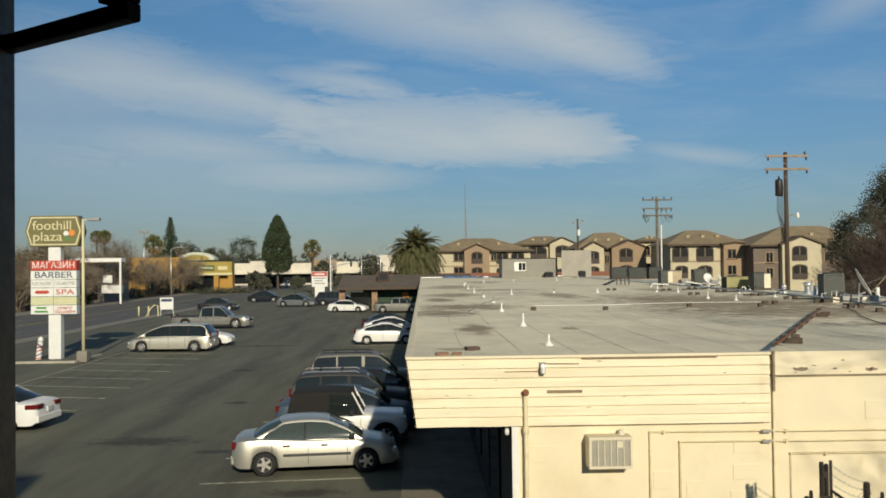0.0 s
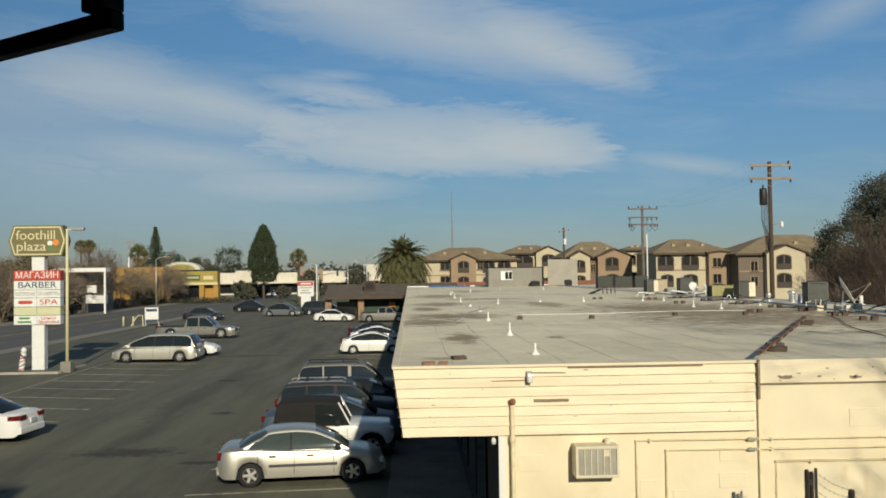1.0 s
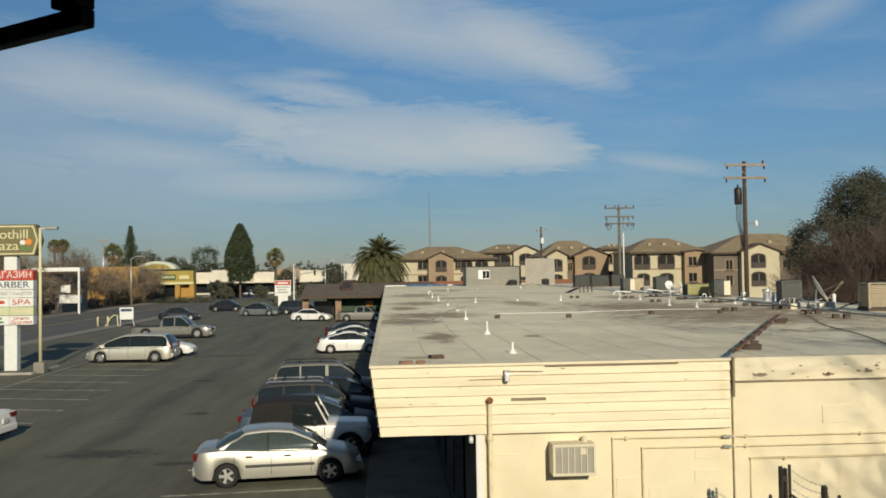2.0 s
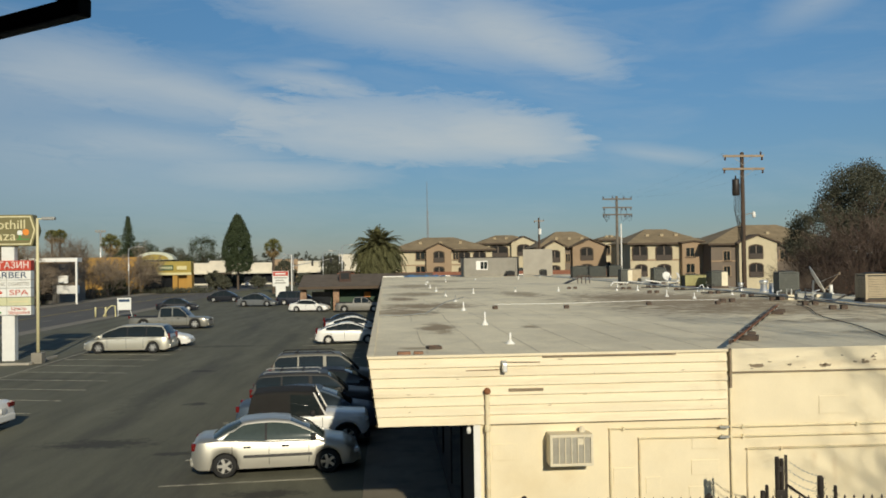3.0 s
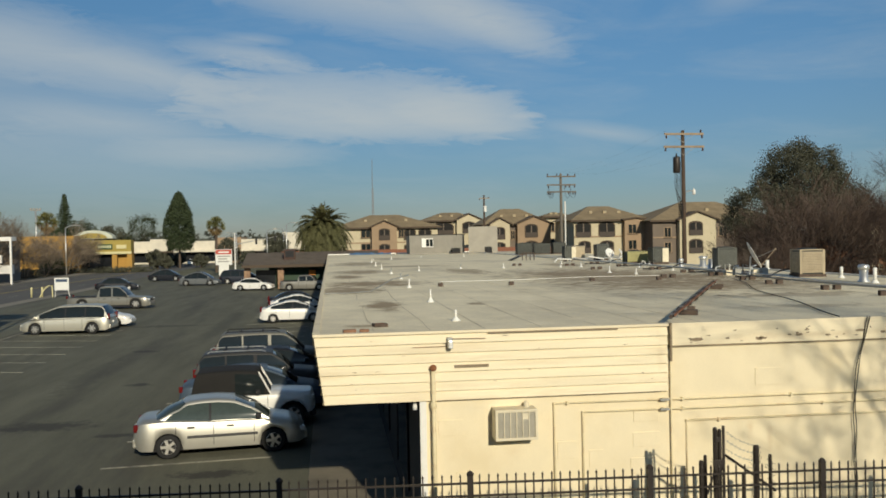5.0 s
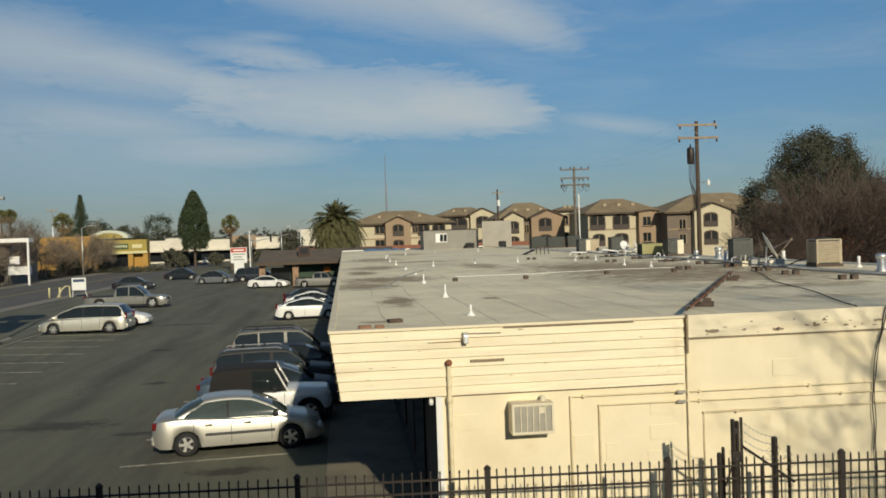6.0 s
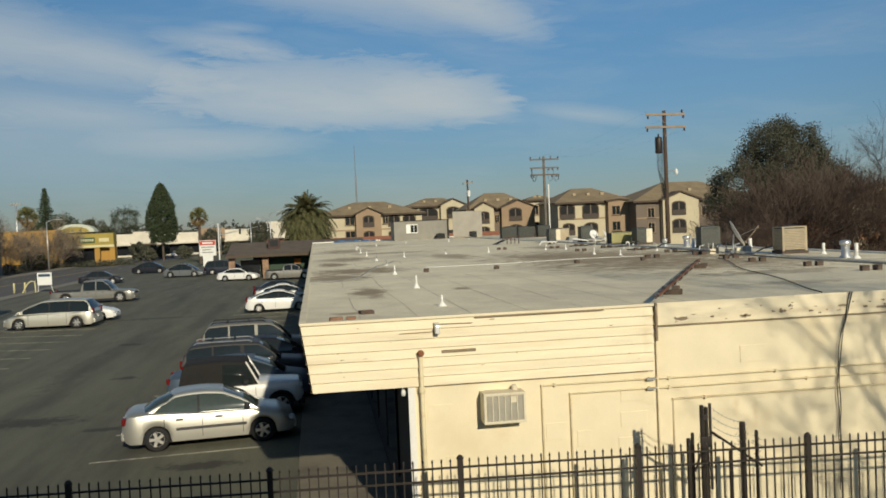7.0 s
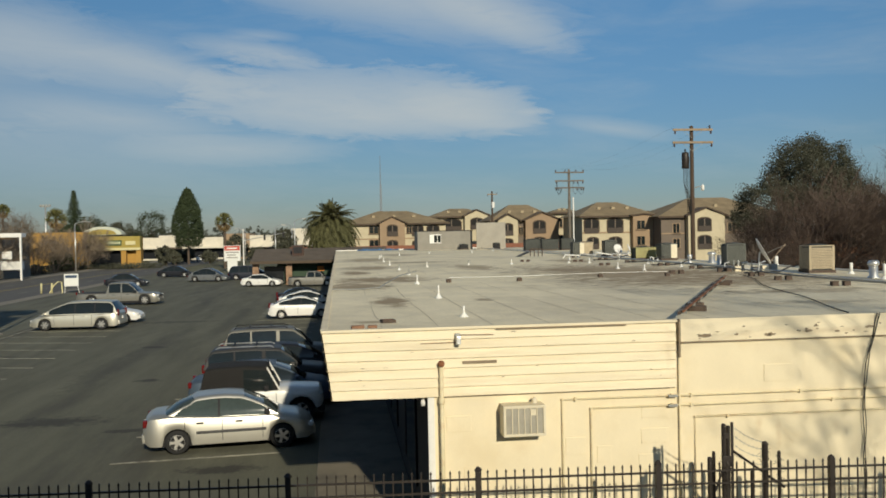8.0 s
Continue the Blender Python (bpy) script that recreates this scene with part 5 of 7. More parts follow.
def condenser(x, y, w, d, h, mat, label, slats=9, rz=0.0, panel=None):
    c = thing("condenser_unit", label, "air conditioner", at=pose(x, y, ROOF + 0.10, 0, 0, rz), group="roof units")
    part("base", Mesh().box(-w / 2 - 0.03, w / 2 + 0.03, -d / 2 - 0.03, d / 2 + 0.03, -0.10, 0), BLOCKM, c)
    part("core", Mesh().box(-w / 2 + 0.05, w / 2 - 0.05, -d / 2 + 0.05, d / 2 - 0.05, 0, h - 0.03), COIL, c)
    for sx in (-1, 1):
        for sy in (-1, 1):
            part("corner_post", Mesh().box(sx * (w / 2 - 0.03) - 0.035, sx * (w / 2 - 0.03) + 0.035, sy * (d / 2 - 0.03) - 0.035, sy * (d / 2 - 0.03) + 0.035, 0, h - 0.02), mat, c)
    for k in range(slats):
        z = 0.05 + (h - 0.12) * k / slats
        part("louvre", Mesh().box(-w / 2 + 0.04, w / 2 - 0.04, -d / 2 - 0.005, -d / 2 + 0.03, z, z + (h - 0.12) / slats * 0.74), mat, c)
        part("louvre", Mesh().box(-w / 2 - 0.005, -w / 2 + 0.03, -d / 2 + 0.04, d / 2 - 0.04, z, z + (h - 0.12) / slats * 0.74), mat, c)
    if not slats:
        part("front_panel", Mesh().box(-w / 2 + 0.04, w / 2 - 0.04, -d / 2 - 0.004, -d / 2 + 0.03, 0.02, h - 0.05), mat, c, bevel=0.01)
        for k in range(7):
            part("louvre", Mesh().box(-w * 0.38, w * 0.38, -d / 2 - 0.016, -d / 2 - 0.004, 0.08 + (h - 0.2) * k / 7, 0.10 + (h - 0.2) * k / 7), mat, c)
    if panel:
        part("service_panel", Mesh().box(w * 0.12, w / 2 + 0.01, -d / 2 - 0.02, -d / 2 + 0.02, 0.02, h - 0.04), panel, c)
    part("top", Mesh().box(-w / 2, w / 2, -d / 2, d / 2, h - 0.04, h), mat, c, bevel=0.012)
    part("fan_guard", Mesh().lathe([(min(w, d) * 0.40, h), (min(w, d) * 0.38, h + 0.03), (0.1, h + 0.05), (0, h + 0.05)], seg=16), COIL, c)
    return c

condenser(16.75, 28.9, 0.86, 0.9, 0.86, TANM, "tan louvred rooftop condenser", 13, -8)
condenser(16.55, 35.0, 0.78, 0.8, 0.88, GREENM, "dark green louvred rooftop condenser", 12, -8)
condenser(17.7, 45.5, 0.85, 0.8, 0.80, GREENM, "dark grey rooftop condenser with a pale side panel", 10, 0, ACM)
condenser(17.0, 47.2, 1.15, 0.9, 0.60, OLIVE, "olive rooftop unit with a dark coil", 0, 0)
condenser(17.7, 55.5, 0.8, 0.8, 0.95, GREENM, "dark louvred rooftop condenser", 10)
condenser(16.2, 58.0, 0.75, 0.8, 0.85, GREENM, "dark rooftop condenser with a tan service panel", 10, 0, ACM)
condenser(16.9, 58.0, 0.6, 0.8, 0.85, TANM, "tan rooftop service cabinet", 0)
condenser(18.0, 80.0, 1.4, 1.0, 1.0, COIL, "dark mesh rooftop unit", 5)
condenser(19.9, 81.0, 1.6, 1.0, 0.95, COIL, "dark mesh rooftop unit", 5)
condenser(21.6, 81.0, 1.2, 1.0, 1.0, COIL, "dark mesh rooftop unit", 5)
condenser(13.9, 96.2, 0.9, 0.6, 0.5, BLACKPLAST, "dark rooftop fan unit", 4)
condenser(17.0, 93.0, 0.7, 0.6, 0.6, BLACKPLAST, "dark rooftop fan unit beside the grey screen", 4)

def flue(x, y, r, h, cap=True):
    f = thing("flue_pipe", "shiny galvanised flue pipe with a round cap", "flue", at=(x, y, ROOF), group="flues")
    part("pipe", Mesh().lathe([(r * 1.5, 0), (r * 1.45, 0.03), (r, 0.08), (r, h)], seg=18), GALV, f, smooth=True)
    if cap:
        part("cap", Mesh().lathe([(r * 0.9, h - 0.02), (r * 1.32, h), (r * 1.32, h + 0.1), (r * 0.9, h + 0.14), (0, h + 0.15)], seg=18), GALV, f, smooth=True)

for x, y, r, h, c in ((16.14, 24.69, 0.125, 0.40, 1), (17.57, 39.43, 0.15, 0.40, 1), (16.85, 37.0, 0.12, 0.46, 0), (16.5, 39.5, 0.09, 0.3, 1)):
    flue(x, y, r, h, c)
for x, y, r, h in ((16.05, 24.0, 0.055, 0.46), (17.02, 27.26, 0.05, 0.38), (18.2, 34.5, 0.07, 0.42), (16.8, 36.6, 0.06, 0.44)):
    v = thing("roof_vent", "white painted vent pipe with a broad flashing skirt", "roof vent", at=(x, y, ROOF + 0.002), group="roof vents")
    part("flashing", Mesh().lathe([(r * 2.4, 0), (r * 2.2, 0.015), (r * 1.25, 0.09), (r * 1.15, 0.10)], seg=16), FLASH, v, smooth=True)
    part("pipe", Mesh().lathe([(r, 0.06), (r, h), (r * 0.85, h), (r * 0.8, h - 0.04)], seg=14), FLASH, v, smooth=True)
# dishes
def dish(x, y, r, tilt, turn, h, label):
    d = thing("satellite_dish", label, "satellite dish", at=pose(x, y, ROOF, 0, 0, turn), group="satellite dishes")
    part("mast", Mesh().tube((0, 0.1, 0), (0, 0.05, h), 0.03, seg=8).tube((-0.5, 0.3, 0.02), (0.5, 0.3, 0.02), 0.03, seg=6).tube((0, 0.1, 0.05), (0.35, 0.35, 0.02), 0.02, seg=6), GALV, d)
    rings = [(r * k / 6, 0.16 * r * (k / 6) ** 2) for k in range(7)]
    rot = Matrix.Translation((0, 0, h)) @ Matrix.Rotation(radians(tilt), 4, "X")
    m = Mesh().lathe([(max(q, 0.001), z) for q, z in rings] + [(r, 0.16 * r + 0.015)] + [(max(q, 0.001), z + 0.015) for q, z in reversed(rings)], seg=24)
    m.v = [tuple(rot @ Vector((v[0], v[1] * 1.12, v[2]))) for v in m.v]
    part("reflector", m, WHITE, d, "pale grey reflector", smooth=True)
    end = rot @ Vector((0, -r * 0.35, r * 1.75))
    part("feed_arm", Mesh().path([rot @ Vector((0, -r, 0.15 * r)), end], 0.018, 6), ARMWOOD, d)
    part("feed_strut", Mesh().path([rot @ Vector((r * 0.5, -r * 0.3, 0.06 * r)), end], 0.008, 5), DULLMETAL, d)
    part("receiver", Mesh().lathe([(0.02, -0.05), (0.035, 0), (0.02, 0.05)], origin=tuple(end), seg=8), ARMWOOD, d)

dish(15.55, 30.6, 0.48, 62, 68, 0.72, "pale satellite dish seen edge on with a long feed arm")
dish(17.6, 53.5, 0.29, 60, 10, 0.50, "white satellite dish on the roof")
dish(18.0, 52.5, 0.28, 60, 60, 0.5, "white satellite dish on the roof")
rack = thing("equipment_rack", "low grey pipe rack and valve boxes on the roof", "rack", at=(15.3, 31.2, ROOF))
for i in range(6):
    part("box", Mesh().box(-0.9 + i * 0.36, -0.66 + i * 0.36, -0.12, 0.12, 0, 0.14 + 0.05 * (i % 3)), (BLOCKM, ACM, DULLMETAL)[i % 3], rack, bevel=0.01)
    part("pipe", Mesh().path([(-0.8 + i * 0.36, 0.2, 0), (-0.8 + i * 0.36, 0.2, 0.3 + 0.1 * (i % 2)), (-0.6 + i * 0.36, 0.25, 0.34)], 0.025, 6), (GALV, DULLMETAL)[i % 2], rack)
for x, y, h in ((15.1, 40.5, 0.26), (15.9, 33.2, 0.24), (15.2, 46.0, 0.3)):
    gn = thing("gooseneck_pipe", "white gooseneck pipe bent over on the roof", "pipe", at=pose(x, y, ROOF, 0, 0, 40 * y), group="gooseneck pipes")
    part("pipe", Mesh().path([(0, 0, 0), (0, 0, h), (0.05, 0, h + 0.07), (0.10, 0, h + 0.08), (0.15, 0, h + 0.05), (0.17, 0, h - 0.03)], 0.024, 8), FLASH, gn, smooth=True)
for i in range(5):
    rc = thing("refrigerant_line", "black insulated pipe looping between roof units", "pipe", group="refrigerant lines")
    x, y = 15.6 + 0.3 * (i % 2), 29.5 + 4.6 * i
    part("pipe", Mesh().path([(x + 0.8, y, ROOF + 0.25), (x + 0.4, y - 0.1, ROOF + 0.2), (x, y - 0.2, ROOF + 0.05), (x - 0.6, y - 0.5, ROOF + 0.04), (x - 1.4, y - 0.3, ROOF + 0.04)], 0.03, 6), BLACKRUB, rc)
rack2 = thing("equipment_rack", "jumble of white pipes between roof units", "rack", at=(17.0, 51.5, ROOF))
for i in range(7):
    part("pipe", Mesh().path([(-3.5 + i, 0.3 * (i % 3), 0.05), (-3.3 + i, 0.2, 0.25 + 0.05 * (i % 3)), (-2.4 + i, 0.1, 0.2)], 0.04, 6), (FLASH, GALV)[i % 2], rack2)
hatch = thing("roof_hatch", "grey propped roof hatch frame", "hatch", at=(13.2, 60, ROOF))
part("lid", Mesh().box(-0.9, 0.0, -0.5, 0.5, -0.02, 0.02, Matrix.Translation((0, 0, 0.3)) @ Matrix.Rotation(radians(-22), 4, "Y")), BLACKPLAST, hatch)
for i in range(4):
    part("leg", Mesh().box(0.1 + i * 0.28, 0.16 + i * 0.28, -0.3, -0.24, 0, 0.55), BLOCKM, hatch)
part("rail", Mesh().box(0.08, 1.0, -0.3, -0.24, 0.5, 0.56), BLOCKM, hatch)
# shed and screen near the far end
SHEDM = material("grey_shed_metal", (0.27, 0.255, 0.22), 0.65, 0.2, var=0.12, scale=1, fine=15, bump=0.1)
SCREENM = material("grey_screen_panel", (0.34, 0.315, 0.265), 0.7, 0.1, var=0.1, scale=1, fine=15, bump=0.1)
shed = thing("roof_shed", "grey ribbed metal shed with a small white window", "shed", at=(0, 0, ROOF))
part("body", Mesh().box(8.8, 15.0, 97, 101, 0, 2.10), SHEDM, shed)
for i in range(26):
    part("rib", Mesh().box(8.85 + i * 0.24, 8.89 + i * 0.24, 96.95, 97, 0, 2.08), SHEDM, shed)
part("cornice", Mesh().box(8.75, 15.05, 96.93, 101.05, 2.10, 2.18), BLACKPLAST, shed)
w = part("window", Mesh().box(10.15, 11.45, 96.90, 96.95, 0.75, 1.75), WHITE, shed, "white framed window")
part("pane", Mesh().box(10.65, 10.85 + 0.15, 96.88, 96.90, 0.85, 1.65), CARGLASS, w)
part("pane", Mesh().box(11.06, 11.40, 96.88, 96.90, 0.85, 1.65), CARGLASS, w)
screen = thing("roof_screen", "plain grey equipment screen panel", "screen", at=(0, 0, ROOF))
part("panel", Mesh().box(15.15, 18.4, 94.9, 95.0, 0, 2.95), SCREENM, screen)
for i in range(4):
    part("stud", Mesh().box(15.2 + i * 1.04, 15.28 + i * 1.04, 95.0, 95.1, 0, 2.9), DULLMETAL, screen)
TARP = material("blue_tarp", (0.10, 0.22, 0.40), 0.6, var=0.3, scale=2, fine=10, bump=0.4)
m = Mesh()
for i in range(24):
    for j in range(5):
        P = lambda a, b: (2.2 + a * 0.2, 101 + b * 0.5, ROOF + 0.03 + 0.28 * max(0, noise.noise((a * 0.35, b * 0.6, 2.0)) + 0.25) * min(1, b, 5 - b))
        m.quad(P(i, j), P(i + 1, j), P(i + 1, j + 1), P(i, j + 1))
solid("tarpaulin", m, TARP, "crumpled blue tarpaulin lying on the far roof", "tarpaulin", smooth=True)


# ---------------------------------------------------------------- signs, lamps and street furniture
def flat(name, color, rough=0.6):
    return material(name, color, rough, var=0.06, scale=2, fine=20, bump=0.05)

def lettering(text, size, x, y, z, mat, parent, width=None):
    """Raised letters that face the viewer, centred on x, z."""
    cu = bpy.data.curves.new("lettering", "FONT")
    cu.body, cu.size, cu.extrude, cu.align_x, cu.align_y = text, size, 0.01, "CENTER", "CENTER"
    tmp = bpy.data.objects.new("lettering", cu)
    scene.collection.objects.link(tmp)
    bpy.context.view_layer.update()
    me = bpy.data.meshes.new_from_object(tmp)
    bpy.data.objects.remove(tmp)
    me.materials.clear()
    me.materials.append(mat)
    w0 = max(v.co.x for v in me.vertices) - min(v.co.x for v in me.vertices)
    s = (width / w0) if width else 1
    ob = part("lettering", me, mat, parent)
    ob.matrix_basis = Matrix.Translation((x, y, z)) @ Matrix.Rotation(radians(90), 4, "X") @ Matrix.Diagonal((s, 1, 1, 1))
    return ob

OLIVEB = flat("olive_brown_sign", (0.17, 0.15, 0.06))
CREAMP = flat("cream_sign", (0.66, 0.60, 0.36))
REDS, NAVYS, WHITES = flat("red_sign", (0.50, 0.06, 0.035)), flat("navy_sign", (0.03, 0.06, 0.12)), flat("white_sign", (0.74, 0.74, 0.70))
GREENS, GREYS, PALEG = flat("green_sign", (0.08, 0.25, 0.06)), flat("grey_letters", (0.32, 0.31, 0.28)), flat("pale_green_sign", (0.58, 0.58, 0.36))
DEEPGREEN = flat("deep_green_sign", (0.03, 0.075, 0.025))
ORANGE = flat("orange_sign", (0.75, 0.25, 0.03))
sign = thing("plaza_sign", "tall plaza sign with olive head over white tenant panels", "sign", at=(-22.3, 53.1, 0))
part("post", Mesh().box(-0.37, 0.37, 0.05, 0.55, 0, 6.9), WHITES, sign, "white square post", bevel=0.02)
def hexagon(x0, x1, z0, z1, e, y0, y1):
    zm = (z0 + z1) / 2
    return Mesh().prism([(x0, zm), (x0 + e, z0), (x1 - e, z0), (x1, zm), (x1 - e, z1), (x0 + e, z1)], "y", y0, y1)
head = part("head", hexagon(-1.68, 1.75, 6.80, 8.66, 0.28, -0.10, 0.62), OLIVEB, sign, "olive brown sign head", bevel=0.03)
part("border", hexagon(-1.58, 1.65, 6.88, 8.58, 0.26, -0.115, -0.10), CREAMP, head)
part("face", hexagon(-1.50, 1.57, 6.96, 8.50, 0.24, -0.13, -0.115), OLIVEB, head)
lettering("foothill", 0.78, -0.05, -0.135, 8.05, CREAMP, head, 2.30)
lettering("plaza", 0.78, -0.33, -0.135, 7.38, CREAMP, head, 1.72)
for x, z, r, mt in ((1.12, 7.62, 0.19, ORANGE), (0.78, 7.58, 0.16, WHITES)):
    part("fruit_mark", Mesh().lathe([(r, 0), (r, 0.012)], (0, -1, 0), (x, -0.13, z), 16), mt, head)
part("leaf_mark", Mesh().box(0.72, 0.84, -0.145, -0.13, 7.22, 7.46).box(0.60, 1.35, -0.142, -0.13, 7.17, 7.23), GREENS, head)
for z0, z1, lm, rm in ((5.36, 5.95, REDS, REDS), (4.81, 5.33, WHITES, WHITES), (4.33, 4.78, WHITES, WHITES), (3.79, 4.30, WHITES, WHITES), (3.28, 3.76, PALEG, PALEG), (2.72, 3.25, WHITES, WHITES)):
    part("panel", Mesh().box(-1.38, -0.04, -0.06, 0.46, z0, z1), lm, sign, bevel=0.012)
    part("panel", Mesh().box(-0.02, 1.36, -0.06, 0.46, z0, z1), rm, sign, bevel=0.012)
lettering("МАГАЗИН", 0.55, -0.01, -0.075, 5.655, WHITES, sign, 2.5)
lettering("BARBER", 0.52, -0.01, -0.075, 5.07, NAVYS, sign, 2.25)
lettering("ELECTRONIC", 0.30, -0.70, -0.075, 4.555, GREYS, sign, 1.2)
lettering("CIGARETTES", 0.30, 0.67, -0.075, 4.555, GREYS, sign, 1.24)
lettering("SPA", 0.44, 0.67, -0.075, 4.045, REDS, sign, 1.08)
part("logo_bar", Mesh().lathe([(0.17, -0.42), (0.19, -0.3), (0.19, 0.3), (0.17, 0.42)], (1, 0, 0), (-0.70, 0.10, 4.05), 14), REDS, sign)
lettering("Центр", 0.26, 0.67, -0.075, 3.10, REDS, sign, 0.85)
lettering("Здоровья", 0.26, 0.67, -0.075, 2.87, REDS, sign, 1.22)
for z, a, b in ((3.10, -1.05, -0.45), (2.88, -1.15, -0.35)):
    part("writing_bar", Mesh().box(a, b, -0.07, -0.06, z - 0.06, z + 0.06), GREENS, sign)
for z, a, b in ((3.52, 0.1, 1.2),):
    part("writing_bar", Mesh().box(a, b, -0.07, -0.06, z - 0.05, z + 0.05), CREAMP, sign)
lot_lamp = thing("street_lamp", "pale steel lamp post with a box head on a concrete base", "street lamp", at=(-19.98, 51.6, 0))
part("base", Mesh().box(-0.30, 0.30, -0.30, 0.30, 0, 0.62), CONCRETE, lot_lamp, "square concrete base", bevel=0.03)
part("pole", Mesh().tube((0, 0, 0.6), (0, 0, 8.35), 0.10, 0.075, 10), CREAMP, lot_lamp, smooth=True)
part("arm", Mesh().tube((0, 0, 8.3), (0.35, 0, 8.33), 0.035, seg=6), CREAMP, lot_lamp)
part("lamp_head", Mesh().box(0.30, 1.0, -0.17, 0.17, 8.25, 8.42), DULLMETAL, lot_lamp, bevel=0.03)
bp_ = thing("barber_pole", "painted barber pole post with red, white and blue spiral bands", "barber pole", at=pose(-23.3, 53.2, 0, 0, 7, 0))
part("post", Mesh().lathe([(0.17, 0), (0.17, 1.05)], seg=14), WHITES, bp_)
for k in range(6):
    mt = (REDS, NAVYS)[k % 2]
    m = Mesh()
    for i in range(14):
        a0, a1 = 2 * math.pi * i / 14, 2 * math.pi * (i + 1) / 14
        z = 0.02 + k * 0.15
        f = lambda a, dz: (0.178 * math.cos(a), 0.178 * math.sin(a), z + dz + 0.12 * (1 + math.sin(a + k)))
        m.quad(f(a0, 0), f(a1, 0), f(a1, 0.07), f(a0, 0.07))
    part("stripe", m, mt, bp_)
part("globe", Mesh().lathe([(0.10, 1.05), (0.16, 1.12), (0.17, 1.22), (0.10, 1.34), (0, 1.38)], seg=14), WHITES, bp_, smooth=True)
red = thing("street_sign", "white and red pylon sign beside the street", "sign", at=(-18.4, 155, 0))
part("post", Mesh().box(-0.85, 0.85, -0.2, 0.2, 0, 1.8), WHITES, red)
part("cabinet", Mesh().box(-1.4, 1.4, -0.25, 0.25, 1.8, 4.5), WHITES, red, bevel=0.04)
part("red_panel", Mesh().box(-1.32, 1.32, -0.28, -0.25, 3.65, 4.42), REDS, red)
for i, (a, b) in enumerate(((-1.1, 1.1), (-0.9, 0.6), (-1.0, 0.9))):
    part("writing_bar", Mesh().box(a, b, -0.27, -0.25, 3.2 - 0.45 * i, 3.42 - 0.45 * i), GREYS, red)
part("writing_bar", Mesh().box(-0.9, 0.9, -0.30, -0.28, 3.9, 4.15), WHITES, red)
small = thing("sandwich_sign", "white lettered board on a stand by the pavement", "sign", at=(-29.0, 99, 0))
part("board", Mesh().box(-0.75, 0.75, -0.05, 0.05, 0.75, 2.1), WHITES, small, bevel=0.02)
part("writing_bar", Mesh().box(-0.6, 0.6, -0.07, -0.05, 1.65, 1.95), NAVYS, small)
for sx in (-0.65, 0.65):
    part("leg", Mesh().tube((sx, 0, 0.75), (sx * 1.2, 0.2, 0), 0.04, seg=6), WHITES, small)
YELP = flat("pale_yellow_paint", (0.62, 0.56, 0.30))
for x in (-32.3, -31.2):
    b_ = thing("bollard", "pale yellow steel bollard", "bollard", at=(x, 99.5, 0), group="bollards")
    part("post", Mesh().lathe([(0.10, 0), (0.10, 1.05), (0.06, 1.12), (0, 1.13)], seg=12), YELP, b_, smooth=True)
hr = thing("handrail", "bent pale yellow pipe barrier", "barrier", at=(-30.6, 99.3, 0))
part("pipe", Mesh().path([(-0.8, 0, 0), (-0.3, 0, 0.9), (0.1, 0, 1.25), (0.5, 0, 1.2), (0.55, 0, 0)], 0.07, 6), YELP, hr)

def street_lamp(x, y, h, arm, label="tall grey street lamp with a curved arm"):
    s = thing("street_lamp", label, "street lamp", at=(x, y, 0), group="street lamps")
    part("pole", Mesh().tube((0, 0, 0), (0, 0, h), 0.13, 0.08, 8), GALV, s, smooth=True)
    part("arm", Mesh().path([(0, 0, h - 0.1), (arm * 0.4, 0, h + 0.35), (arm, 0, h + 0.45)], 0.06, 6), GALV, s)
    part("lamp_head", Mesh().box(arm - 0.2 * (1 if arm > 0 else -1), arm + 0.6 * (1 if arm > 0 else -1), -0.15, 0.15, h + 0.34, h + 0.5), DULLMETAL, s)

for x, y, h, arm in ((-49.5, 172, 9.1, 2.0), (-9.8, 200, 9.6, 2.0), (-14.5, 205, 8.2, 1.8), (-11.2, 215, 8.6, -2.0), (-30, 260, 8, 2), (-24, 230, 8, -2), (-5, 235, 9, -2)):
    street_lamp(x, y, h, arm)
flood = thing("floodlight_mast", "tall pale mast with a crossbar of floodlights", "floodlight", at=(-76.4, 240, 0))
part("pole", Mesh().tube((0, 0, 0), (0, 0, 15.2), 0.28, 0.18, 8), GALV, flood, smooth=True)
part("crossbar", Mesh().box(-1.3, 1.3, -0.1, 0.1, 15.1, 15.3), DULLMETAL, flood)
for k in range(4):
    part("floodlight", Mesh().box(-1.4 + k * 0.75, -0.9 + k * 0.75, -0.3, 0.1, 15.3, 15.8), DULLMETAL, flood, bevel=0.05)
sig = thing("traffic_signal", "grey traffic signal mast with a long arm over the street", "traffic signal", at=(-20.2, 190, 0))
part("pole", Mesh().tube((0, 0, 0), (0, 0, 7.8), 0.16, 0.12, 8), WHITE, sig)
part("arm", Mesh().tube((0, 0, 5.3), (9.0, 0, 6.9), 0.10, 0.06, 6), GALV, sig)
for x, z in ((4.5, 5.9), (8.5, 6.5)):
    part("signal_head", Mesh().box(x - 0.2, x + 0.2, -0.3, -0.1, z - 0.6, z + 0.5), BLACKPLAST, sig)

# ---------------------------------------------------------------- buildings round about
def wallmat(name, c):
    return material(name, c, 0.9, var=0.08, scale=0.6, fine=8, bump=0.15, space="World")
